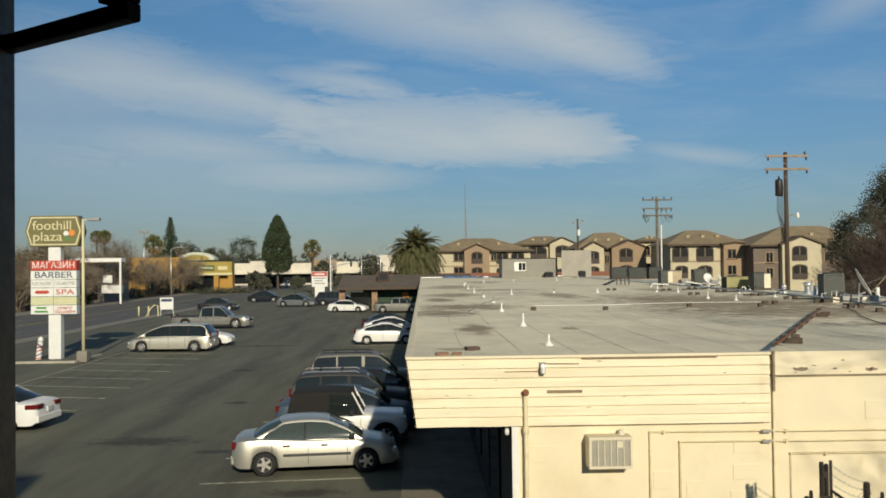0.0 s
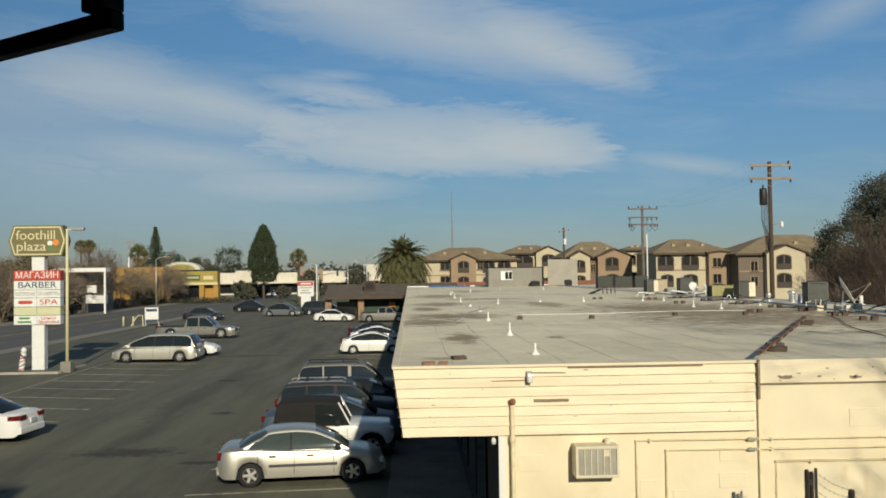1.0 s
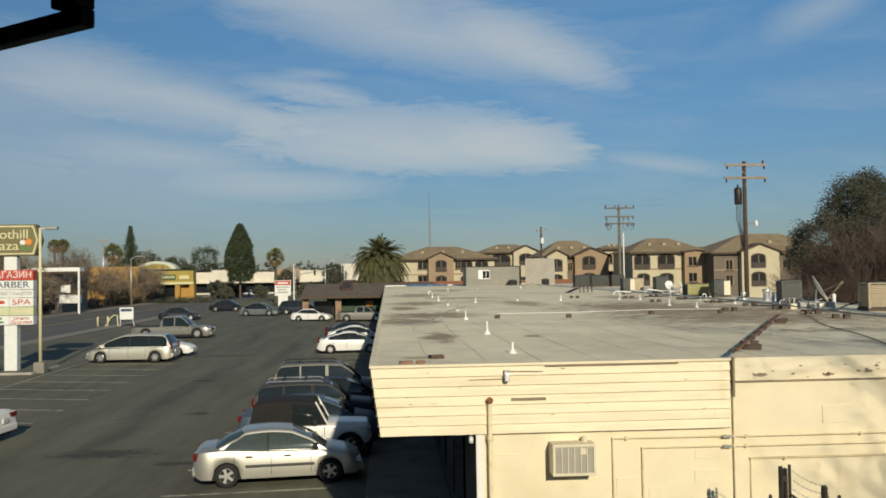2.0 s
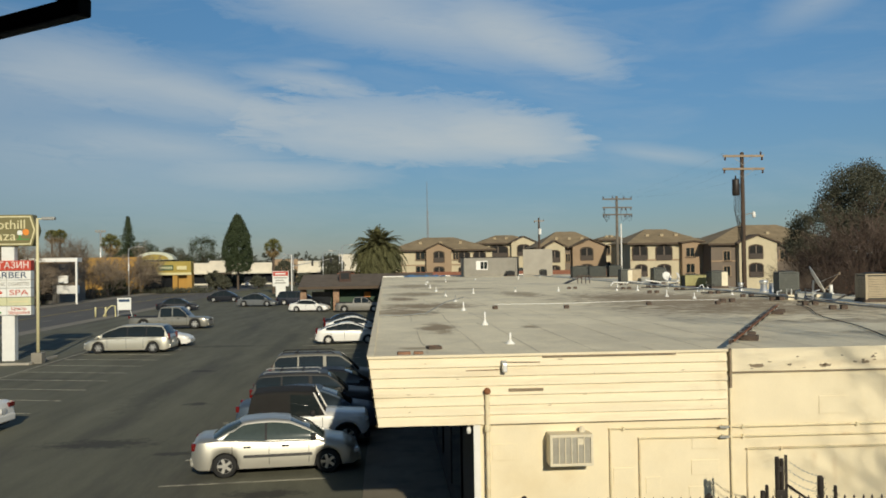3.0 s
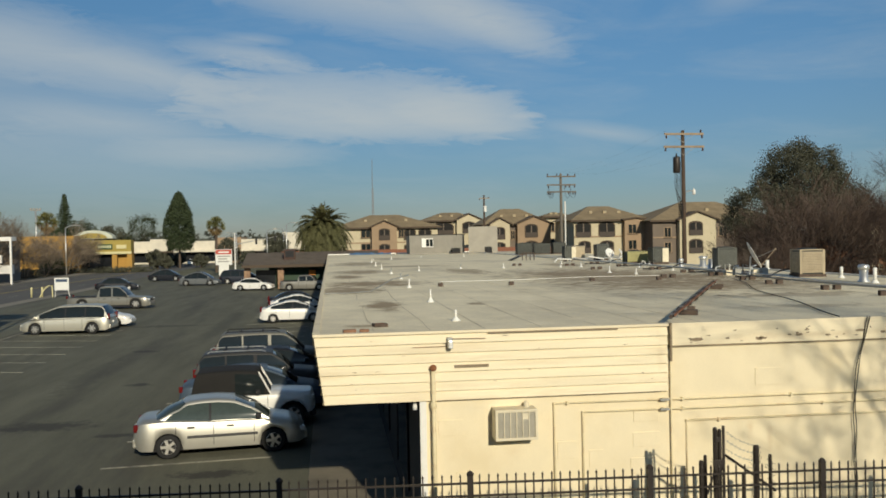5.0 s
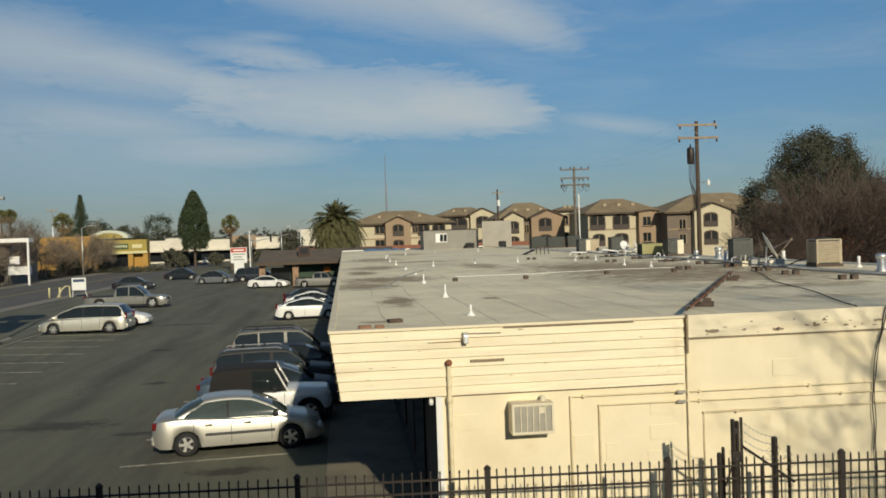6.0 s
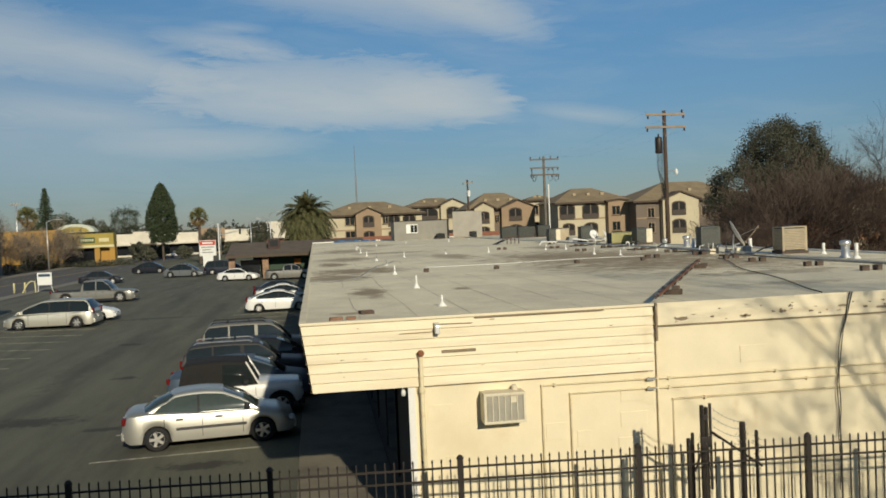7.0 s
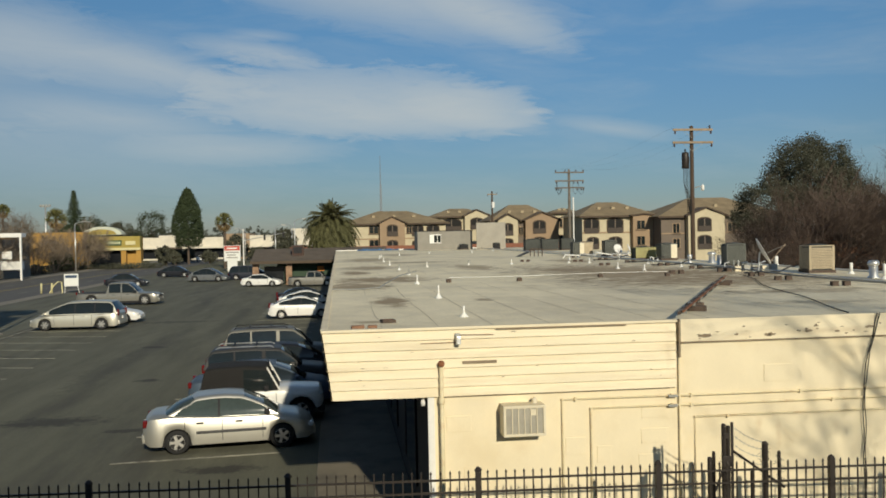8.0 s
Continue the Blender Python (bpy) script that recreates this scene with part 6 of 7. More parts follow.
APCREAM, APTAN, APBROWN, APWHITE = wallmat("apartment_cream", (0.53, 0.46, 0.315)), wallmat("apartment_tan", (0.33, 0.235, 0.15)), wallmat("apartment_brown", (0.17, 0.135, 0.105)), wallmat("apartment_white", (0.70, 0.66, 0.55))
TILE = material("roof_tiles", (0.26, 0.20, 0.12), 0.9, var=0.2, scale=0.5, fine=6, bump=0.3, space="World")
EAVE = wallmat("dark_eave", (0.09, 0.065, 0.045))
# Near-black stand-in for the shade inside the balconies.
RECESS_SHADE = wallmat("painted_recess_shade", (0.014, 0.013, 0.012))
BALCV = wallmat("vent_tan", (0.38, 0.31, 0.20))
BALC = wallmat("balcony_rail", (0.075, 0.06, 0.05))

def arch_outline(w, h, n=8):
    pts = [(-w / 2, 0), (w / 2, 0)]
    for k in range(n + 1):
        a = math.pi * k / n
        pts.append((w / 2 * math.cos(a), h - w * 0.22 + w * 0.22 * math.sin(a)))
    return pts

def apartment(label, x0, x1, y, depth, eave, ridge, mat, bays, windows, arches, hip=0.35):
    """A storeyed block with a hipped tile roof; bays: (x0, x1, mat, peak); windows: (x, z, w, h); arches: (x, z, w, h)."""
    a = thing("apartment_building", label, "apartment building", at=(0, y, 0), group="apartment buildings")
    part("wall", Mesh().box(x0, x1, 0, depth, 0, eave), mat, a)
    o, inset = 0.8, (x1 - x0) * hip
    m = Mesh()
    lo = [(x0 - o, -o, eave), (x1 + o, -o, eave), (x1 + o, depth + o, eave), (x0 - o, depth + o, eave)]
    r0, r1 = (x0 + inset, depth / 2, ridge), (x1 - inset, depth / 2, ridge)
    m.quad(lo[0], lo[1], r1, r0).quad(lo[2], lo[3], r0, r1).quad(lo[1], lo[2], r1).quad(lo[3], lo[0], r0).quad(*lo[::-1])
    roof_ = part("roof", m, TILE, a, "brown tiled hip roof")
    part("eave_board", Mesh().box(x0 - o, x1 + o, -o - 0.06, -o, eave - 0.28, eave + 0.04), EAVE, roof_)
    for k in range(3):
        part("roof_vent", Mesh().box(-0.3, 0.3, -0.2, 0.2, -0.3, 0.35, Matrix.Translation((x0 + (x1 - x0) * (0.3 + 0.2 * k), depth * 0.22, eave + (ridge - eave) * 0.5))), BALCV, roof_)
    part("belt_course", Mesh().box(x0, x1, -0.08, 0, eave - 3.1, eave - 2.85), APTAN, a)
    for bx0, bx1, bm, peak in bays:
        b = part("bay", Mesh().prism([(bx0, 0), (bx1, 0), (bx1, eave), ((bx0 + bx1) / 2, peak), (bx0, eave)], "y", -1.2, 0), bm, a)
        xm, e = (bx0 + bx1) / 2, 0.5
        t = 0.22
        part("gable_roof", Mesh().prism([(bx0 - e, eave - 0.15), (xm, peak + 0.12), (bx1 + e, eave - 0.15), (bx1 + e, eave + t - 0.1), (xm, peak + 0.12 + t), (bx0 - e, eave + t - 0.1)], "y", -1.6, depth * 0.45), EAVE, b)
    depth_at = lambda x: -1.2 if any(b0 <= x <= b1 for b0, b1, _, _ in bays) else 0.0
    for x, z, w, h in windows:
        f = depth_at(x)
        wn = part("window", Mesh().box(x - w / 2 - 0.1, x + w / 2 + 0.1, f - 0.06, f + 0.02, z - 0.1, z + h + 0.1), APTAN, a)
        for sx in (-1, 1):
            part("pane", Mesh().box(x + sx * w / 4 - w / 4 + 0.05, x + sx * w / 4 + w / 4 - 0.05, f - 0.08, f - 0.06, z, z + h), CARGLASS, wn)
        part("sill", Mesh().box(x - w / 2 - 0.2, x + w / 2 + 0.2, f - 0.16, f - 0.06, z - 0.22, z - 0.1), EAVE, wn)
    for x, z, w, h in arches:
        f = depth_at(x)
        ar = part("balcony", Mesh().prism([(x + u, z + v) for u, v in arch_outline(w + 0.4, h + 0.2)], "y", f - 0.07, f), EAVE, a)
        # Flat plate before the wall; the balcony's inner shade is only its colour.
        part("recess", Mesh().prism([(x + u, z + v) for u, v in arch_outline(w, h)], "y", f - 0.10, f - 0.07), RECESS_SHADE, ar)
        part("railing", Mesh().box(x - w / 2, x + w / 2, f - 0.16, f - 0.10, z, z + 0.95), BALC, ar)
        part("post", Mesh().box(x - 0.09, x + 0.09, f - 0.15, f - 0.10, z + 0.95, z + h - 0.1), APBROWN, ar)
    return a

apartment("cream apartment block with a brown centre gable and tiled roof", 1.0, 21.0, 170, 13, 8.1, 10.7, APCREAM, ((8.0, 12.9, APTAN, 9.2),), ((6.9, 6.2, 1.8, 1.5), (6.9, 3.4, 1.8, 1.5), (13.8, 6.2, 1.0, 1.4)), ((10.45, 5.6, 1.8, 2.1), (10.45, 2.6, 1.8, 2.1), (15.5, 5.5, 2.0, 2.1), (18.5, 5.5, 2.2, 2.1), (15.4, 2.6, 1.8, 2.0)))
apartment("cream apartment block set back behind another with a low tiled roof", 20.5, 33.5, 190, 12, 9.7, 11.6, APCREAM, ((27.6, 33.0, APCREAM, 10.9),), ((21.6, 8.3, 1.0, 0.9),), ((24.8, 6.6, 4.2, 2.6), (30.3, 6.8, 2.6, 2.4)))
apartment("tan apartment block with two gabled bays and arched balconies", 29.6, 42.2, 165, 13, 8.2, 11.4, APBROWN, ((30.4, 34.2, APCREAM, 9.2), (35.7, 42.2, APTAN, 9.5)), ((35.0, 5.4, 0.9, 1.5),), ((32.2, 5.3, 1.8, 2.2), (32.2, 2.4, 1.8, 2.2), (38.4, 5.6, 2.2, 2.4), (38.4, 2.6, 2.2, 2.2)))
apartment("cream stair tower of the apartments with a flat hip roof", 43.2, 48.4, 172, 6, 9.75, 10.7, APCREAM, (), ((44.5, 6.8, 1.2, 1.6), (44.5, 3.6, 1.2, 1.6)), (), 0.45)
apartment("cream apartment block with wide pillared balconies and tiled roof", 42.9, 56.0, 150, 13, 8.45, 11.1, APCREAM, ((51.8, 55.9, APTAN, 8.5),), ((53.2, 6.0, 1.5, 1.5), (53.2, 3.2, 1.5, 1.5)), ((44.6, 5.4, 2.5, 2.6), (48.9, 5.4, 2.7, 2.6), (44.8, 2.6, 1.9, 2.0), (48.9, 2.6, 2.2, 2.0)))
apartment("white linking block of the apartments with a flat parapet", 55.6, 63.0, 168, 10, 9.6, 10.0, APWHITE, (), ((57.0, 6.2, 1.2, 1.6), (57.0, 3.4, 1.2, 1.6)), (), 0.45)
apartment("cream apartment block with arched windows and a dark side wing", 55.5, 78.0, 145, 14, 8.1, 11.5, APBROWN, ((59.9, 66.5, APCREAM, 9.3),), ((58.2, 5.2, 1.2, 1.6), (58.2, 2.6, 1.2, 1.6), (68.3, 5.3, 1.5, 1.5)), ((62.8, 5.4, 2.2, 2.3), (62.8, 2.3, 2.2, 2.3)))
solid("yard_wall", Mesh().box(-8, 42, 146, 146.3, 0, 4.0), wallmat("red_brown_wall", (0.24, 0.10, 0.06)), "long red-brown yard wall before the apartments", "wall", "structure")

green = thing("green_building", "low dark green shop with brown shingle roof and stone piers", "building")
DKGREEN = wallmat("dark_green_wall", (0.045, 0.075, 0.05))
SHING = material("brown_shingles", (0.13, 0.105, 0.08), 0.95, var=0.2, scale=0.8, fine=6, bump=0.4, space="World")
STONE = material("rubble_stone", (0.30, 0.19, 0.12), 0.9, var=0.35, scale=3, fine=10, bump=0.5, space="World")
part("wall", Mesh().box(-7.4, 6, 106.4, 116, 0, 2.7), DKGREEN, green)
part("roof", Mesh().prism([(104.0, 2.62), (104.0, 2.85), (111.0, 4.25), (118.5, 2.85), (118.5, 2.62)], "x", -10.3, 6), SHING, green, "brown shingle roof")
part("fascia", Mesh().box(-10.35, 6, 103.93, 104.0, 2.55, 2.86), EAVE, green)
for x in (-9.8, -5.9):
    part("stone_pier", Mesh().box(x - 0.35, x + 0.35, 104.8, 105.6, 0, 2.6), STONE, green)
part("door", Mesh().box(-8.9, -6.6, 106.3, 106.4, 0, 2.2), SHOPGLASS, green)
part("notice", Mesh().box(-2.6, -1.8, 106.33, 106.4, 1.5, 2.1), ORANGE, green)
part("notice", Mesh().box(-0.4, 0.2, 106.33, 106.4, 1.0, 1.6), WHITES, green)
vent_ = thing("rooftop_cooler", "rusty dark cooler box on the shingle roof", "roof unit", at=(-4.9, 107.2, 3.5))
part("box", Mesh().box(-0.7, 0.7, -0.6, 0.6, -0.4, 1.15), PORCELAIN, vent_, bevel=0.04)
part("grille", Mesh().box(-0.5, 0.5, -0.64, -0.6, 0.2, 0.95), BLACKPLAST, vent_)
for sx in (-0.65, 0.65):
    part("leg", Mesh().box(sx - 0.05, sx + 0.05, -0.55, 0.55, -0.6, -0.4), BLACKPLAST, vent_)

YELW, LIME, DOME = wallmat("ochre_wall", (0.42, 0.24, 0.055)), wallmat("lime_fascia", (0.36, 0.28, 0.07)), wallmat("pale_dome", (0.55, 0.58, 0.48))
yel = thing("ochre_store", "ochre yellow store with a lime fascia and an arched entrance roof", "building")
part("wall", Mesh().box(-72, -51.8, 186, 189.9, 0, 7.7), YELW, yel, "tall ochre side wall")
part("wall", Mesh().box(-51.8, -41.4, 190, 192, 0, 6.6), YELW, yel)
part("fascia", Mesh().box(-56.0, -41.2, 188.2, 190, 4.2, 6.7), LIME, yel, "lime green fascia")
part("fascia_band", Mesh().box(-56.1, -41.1, 188.1, 188.2, 3.8, 4.3), YELP, yel)
part("entrance", Mesh().box(-51.5, -44.2, 189.85, 189.95, 0, 3.7), SHOPGLASS, yel)
for x in (-51.9, -44.6, -41.6):
    part("pier", Mesh().box(x - 0.5, x + 0.5, 188.4, 189.4, 0, 4.0), YELW, yel)
part("shop_letters", Mesh().box(-47.9, -44.9, 188.0, 188.2, 4.8, 5.9), DEEPGREEN, yel)
for i in range(6):
    part("shop_letter", Mesh().box(-47.65 + i * 0.45, -47.38 + i * 0.45, 187.93, 188.0, 5.08, 5.62), PALEG, yel)
part("shop_letters", Mesh().box(-44.1, -42.1, 188.0, 188.2, 4.9, 5.7), YELP, yel)
part("arched_roof", Mesh().prism([(-49.0 + 4.0 * math.cos(math.pi * k / 14), 7.1 + 1.7 * math.sin(math.pi * k / 14)) for k in range(15)], "y", 189, 192), DOME, yel)
part("arch_window", Mesh().prism([(-49.0 + 2.9 * math.cos(math.pi * k / 14), 7.15 + 1.1 * math.sin(math.pi * k / 14)) for k in range(15)], "y", 188.95, 189), LIME, yel)
STOREW = wallmat("white_store_wall", (0.66, 0.61, 0.50))
ws = thing("long_store", "long low white store across the street", "building")
for i, (x0, x1, h, mt) in enumerate(((-66, -52, 6.6, STOREW), (-52, -45, 7.2, STOREW), (-45, -33, 6.5, STOREW), (-33, -26, 7.4, APTAN), (-26, -14, 6.8, STOREW), (-14, -9, 8.6, STOREW), (-9, 0, 6.2, STOREW))):
    part("wall", Mesh().box(x0, x1, 262, 280, 0, h), mt, ws)
    part("awning", Mesh().box(x0, x1, 259.5, 262, 3.3, 3.7), (STOREW, EAVE)[i % 2], ws)
    part("shop_window", Mesh().box(x0 + 0.5, x1 - 0.5, 261.9, 262, 0.5, 3.2), SHOPGLASS, ws)
cn = thing("corner_store", "dark store with a white portal frame across the street", "building")
part("wall", Mesh().box(-66, -51, 140, 152, 0, 6.2), wallmat("slate_wall", (0.17, 0.16, 0.145)), cn)
part("portal", Mesh().box(-67, -46.8, 136, 138, 6.5, 7.1).box(-47.1, -46.84, 136, 136.3, 0, 6.5).box(-60.15, -59.9, 136, 136.3, 0, 6.5), WHITE, cn)
part("low_wall", Mesh().box(-50.6, -47.3, 138, 138.4, 1.6, 2.9).box(-50.4, -49.0, 138.1, 138.4, 3.2, 4.4), WHITE, cn)
part("shop_window", Mesh().box(-64, -52, 139.9, 140, 0.5, 3.6), SHOPGLASS, cn)
FARCAR = [BLACKP, NAVY, WHITEP, TAN, GREYP]
for i in range(12):
    car(pose(-46 + i * 4.4, 236 + 3 * (i % 3), 0, 0, 0, 90 + 8 * (i % 2)), "distant parked car before the white store", "car", FARCAR[i % 5], 4.6, 1.8, 1.5, 2.7, 0.95, 0.33, group="far parked cars", **(SEDAN, SUV)[i % 2])

# ---------------------------------------------------------------- trees
def foliage(name, color, spread=0.45):
    m = bpy.data.materials.new(name)
    m.use_nodes = True
    nt = m.node_tree
    b = nt.nodes["Principled BSDF"]
    g, r, h = nt.nodes.new("ShaderNodeNewGeometry"), nt.nodes.new("ShaderNodeMapRange"), nt.nodes.new("ShaderNodeHueSaturation")
    nt.links.new(g.outputs["Random Per Island"], r.inputs[0])
    r.inputs[3].default_value, r.inputs[4].default_value = 1 - spread, 1 + spread
    h.inputs["Color"].default_value = (*color, 1)
    nt.links.new(r.outputs[0], h.inputs["Value"])
    nt.links.new(h.outputs[0], b.inputs["Base Color"])
    b.inputs["Roughness"].default_value = 0.75
    b.inputs["Specular IOR Level"].default_value = 0.25
    return m

DARKLEAF, OLIVELEAF, CEDARLEAF, PALMLEAF = foliage("dark_leaves", (0.045, 0.055, 0.025)), foliage("olive_leaves", (0.082, 0.084, 0.058), 0.2), foliage("cedar_needles", (0.05, 0.068, 0.032), 0.12), foliage("palm_leaves", (0.10, 0.098, 0.042), 0.5)
HAZELLEAF = foliage("dry_hazel_leaves", (0.15, 0.125, 0.08), 0.3)
FANLEAF = foliage("fan_palm_leaves", (0.15, 0.15, 0.055), 0.2)
DRYPALM = foliage("dry_palm_leaves", (0.24, 0.17, 0.08))
BARKM = material("bark", (0.10, 0.075, 0.055), 0.95, var=0.3, scale=2, fine=12, bump=0.5)
TWIG = foliage("brown_twigs", (0.082, 0.058, 0.046), 0.55)

def leaf(m, p, s, rnd):
    a = Vector((rnd.gauss(0, 1), rnd.gauss(0, 1), rnd.gauss(0, 1))).normalized()
    b = a.orthogonal().normalized()
    c = a.cross(b)
    u, v = b * s * rnd.uniform(0.7, 1.3), c * s * rnd.uniform(0.4, 0.8)
    m.quad(p - u, p - u * 0.2 + v, p + u, p - u * 0.1 - v)

def clumps(m, centre, rad, clump_n, leaf_n, clump_r, s, rnd, keep=None):
    """Leaf clumps through an egg-shaped space, most of them near its skin."""
    c = Vector(centre)
    for _ in range(clump_n):
        d = Vector((rnd.gauss(0, 1), rnd.gauss(0, 1), rnd.gauss(0, 1))).normalized()
        q = rnd.uniform(0.35, 1.0) ** 0.5
        p = c + Vector((d.x * rad[0], d.y * rad[1], d.z * rad[2])) * q
        if keep and not keep(p):
            continue
        r = clump_r * rnd.uniform(0.6, 1.35)
        for _ in range(leaf_n):
            e = Vector([max(-1.7, min(1.7, rnd.gauss(0, 1))) for _ in range(3)]) * r * 0.40
            leaf(m, p + e, s, rnd)

def limbs(m, h0, top, spread, n, r, rnd):
    for k in range(n):
        a = 2 * math.pi * k / n + rnd.uniform(-0.4, 0.4)
        p = Vector((0, 0, h0 * rnd.uniform(0.8, 1.1)))
        rr = r
        for j in range(3):
            q = p + Vector((math.cos(a) * spread / 3, math.sin(a) * spread / 3, (top - h0) / 3)) * rnd.uniform(0.7, 1.1)
            m.tube(p, q, rr, rr * 0.6, 6, False)
            p, rr = q, rr * 0.6
            a += rnd.uniform(-0.5, 0.5)

def broad_tree(x, y, h, rx, rz, label, lm, seed, clump_n=90, leaf_n=26, s=0.30, trunk=0.25, name="tree"):
    rnd = random.Random(seed)
    t = thing(name, label, "tree", at=(x, y, 0))
    m = Mesh().tube((0, 0, 0), (0, 0, h - rz * 1.3), trunk, trunk * 0.7, 8, False)
    limbs(m, max(0.5, h - 1.9 * rz), h - 0.5 * rz, rx * 0.8, 6, trunk * 0.5, rnd)
    part("trunk", m, BARKM, t)
    m = Mesh()
    clumps(m, (0, 0, h - rz), (rx, rx, rz), clump_n, leaf_n, min(rx, rz) * 0.34, s, rnd)
    part("crown", m, lm, t)
    return t

def conifer(x, y, h, r, label, seed, wide=1.0):
    rnd = random.Random(seed)
    t = thing("conifer_tree", label, "tree", at=(x, y, 0))
    part("trunk", Mesh().tube((0, 0, 0), (0, 0, h * 0.95), r * 0.1, 0.05, 8, False), BARKM, t)
    m = Mesh()
    if wide <= 1:
        # dense flame-shaped crown: short sprays over a closed inner body
        n = 1700
        for k in range(n):
            f = rnd.uniform(0, 1) ** 0.85
            a = rnd.uniform(0, 6.283)
            lobe = 1 + 0.10 * math.sin(3 * a + 9 * f) + 0.09 * noise.noise((3 * math.cos(a), 3 * math.sin(a), 7 * f))
            rad = r * lobe * (math.sin(math.pi * (1 - f) * 0.76) ** 0.85) * (1.0 if k % 3 else rnd.uniform(0.3, 0.95)) + 0.08
            z = h * (0.24 + 0.76 * f)
            p = Vector((rad * math.cos(a), rad * math.sin(a), z))
            for _ in range(15):
                leaf(m, p + Vector((rnd.gauss(0, 0.24), rnd.gauss(0, 0.24), rnd.gauss(0, 0.26))), 0.17, rnd)
    else:
        # thin spire with separate tiers of boughs
        for k in range(26):
            f = k / 25
            z = h * (0.22 + 0.78 * f)
            reach = r * (1 - f) ** wide * rnd.uniform(0.75, 1.1) + 0.12
            for b in range(9):
                a = 6.283 * b / 9 + rnd.uniform(-0.3, 0.3)
                for q in range(6):
                    g = (q + 1) / 6 * reach * rnd.uniform(0.85, 1.05)
                    p = Vector((g * math.cos(a), g * math.sin(a), z - 0.10 * g))
                    for _ in range(9):
                        leaf(m, p + Vector((rnd.gauss(0, 0.16), rnd.gauss(0, 0.16), rnd.gauss(0, 0.12))), 0.16, rnd)
    part("crown", m, CEDARLEAF, t)

def feather_palm(x, y, zc, length, n, label, seed):
    rnd = random.Random(seed)
    t = thing("palm_tree", label, "tree", at=(x, y, 0))
    part("trunk", Mesh().lathe([(0.65, 0), (0.55, zc * 0.5), (0.75, zc - 0.6), (0.6, zc), (0, zc + 0.1)], seg=12), BARKM, t)
    m = Mesh()
    for k in range(n):
        a = 2.39996 * k
        el = radians(88 - 132 * (k / n) ** 0.72 + rnd.uniform(-9, 9))
        L = length * rnd.uniform(0.82, 1.1) * (0.62 + 0.38 * min(1.0, max(0.0, 1.35 - abs(el))))
        p, d = Vector((0, 0, zc)), Vector((math.cos(a) * math.cos(el), math.sin(a) * math.cos(el), math.sin(el)))
        side = Vector((-math.sin(a), math.cos(a), 0))
        steps = 14
        for j in range(steps):
            q = p + d * L / steps
            m.tube(p, q, 0.035 * (1 - j / steps) + 0.012, None, 3, False)
            if j > 0:
                ll = 0.85 * math.sin(math.pi * (j / steps) ** 0.7 * 0.92) + 0.15
                for sg in (-1, 1):
                    for off in (0, 0.33, 0.67):
                        o = p.lerp(q, off)
                        tip = o + side * sg * ll * rnd.uniform(0.55, 0.8) + d * ll * 0.6 + Vector((0, 0, -ll * rnd.uniform(0.05, 0.4)))
                        w = d * 0.05
                        m.quad(o - w, o + w, tip)
            d = (d + Vector((0, 0, -0.15 * (0.45 + 0.7 * math.cos(el))))).normalized()
            p = q
    part("crown", m, PALMLEAF, t, "arching green fronds")
    m = Mesh()
    for k in range(60):
        a, r = rnd.uniform(0, 6.283), rnd.uniform(0.3, 0.8)
        m.tube((0.4 * math.cos(a), 0.4 * math.sin(a), zc - 0.2), (r * math.cos(a), r * math.sin(a), zc - rnd.uniform(0.6, 1.5)), 0.05, 0.02, 4, False)
    part("frond_stubs", m, DRYPALM, t, "dry cut frond stubs")

def fan_palm(x, y, h, r, label, seed, skirt=True):
    rnd = random.Random(seed)
    t = thing("palm_tree", label, "tree", at=(x, y, 0))
    part("trunk", Mesh().tube((0, 0, 0), (0, 0, h - r), 0.32, 0.24, 8, False), BARKM, t)
    def fans(count, lo, hi, mt, name):
        m = Mesh()
        for k in range(count):
            a, el = rnd.uniform(0, 6.283), radians(rnd.uniform(lo, hi))
            d = Vector((math.cos(a) * math.cos(el), math.sin(a) * math.cos(el), math.sin(el)))
            o = Vector((0, 0, h - r))
            c = o + d * r * 0.55
            s1 = d.orthogonal().normalized()
            s2 = d.cross(s1)
            for j in range(9):
                b = (j - 4) / 4 * 1.1
                u = (d * math.cos(b) + (s1 if k % 2 else s2) * math.sin(b)) * r * 0.5
                n = d.cross(u).normalized() * 0.06
                m.quad(c - n, c + n, c + u - Vector((0, 0, 0.1)))
            m.tube(o, c, 0.02, None, 3, False)
        part(name, m, mt, t)
    fans(90, -15, 85, FANLEAF, "crown")
    if skirt:
        fans(45, -85, -25, DRYPALM, "dry_skirt")

def branch(m, p, d, length, r, level, rnd, spread, up, rmin=0.008):
    steps = 3
    for j in range(steps):
        d = (d + Vector((rnd.uniform(-1, 1), rnd.uniform(-1, 1), rnd.uniform(-0.5, 1) * up)) * 0.16).normalized()
        q = p + d * length / steps
        m.tube(p, q, r, r * 0.82, 3 if level < 3 else 5, False)
        p, r = q, r * 0.82
        if level > 0:
            for _ in range(1 if j < 2 else 3):
                e = (d + Vector((rnd.gauss(0, 1), rnd.gauss(0, 1), rnd.gauss(0, 0.6))) * spread).normalized()
                branch(m, p, e, length * rnd.uniform(0.55, 0.8), max(r * 0.62, rmin), level - 1, rnd, spread, up, rmin)

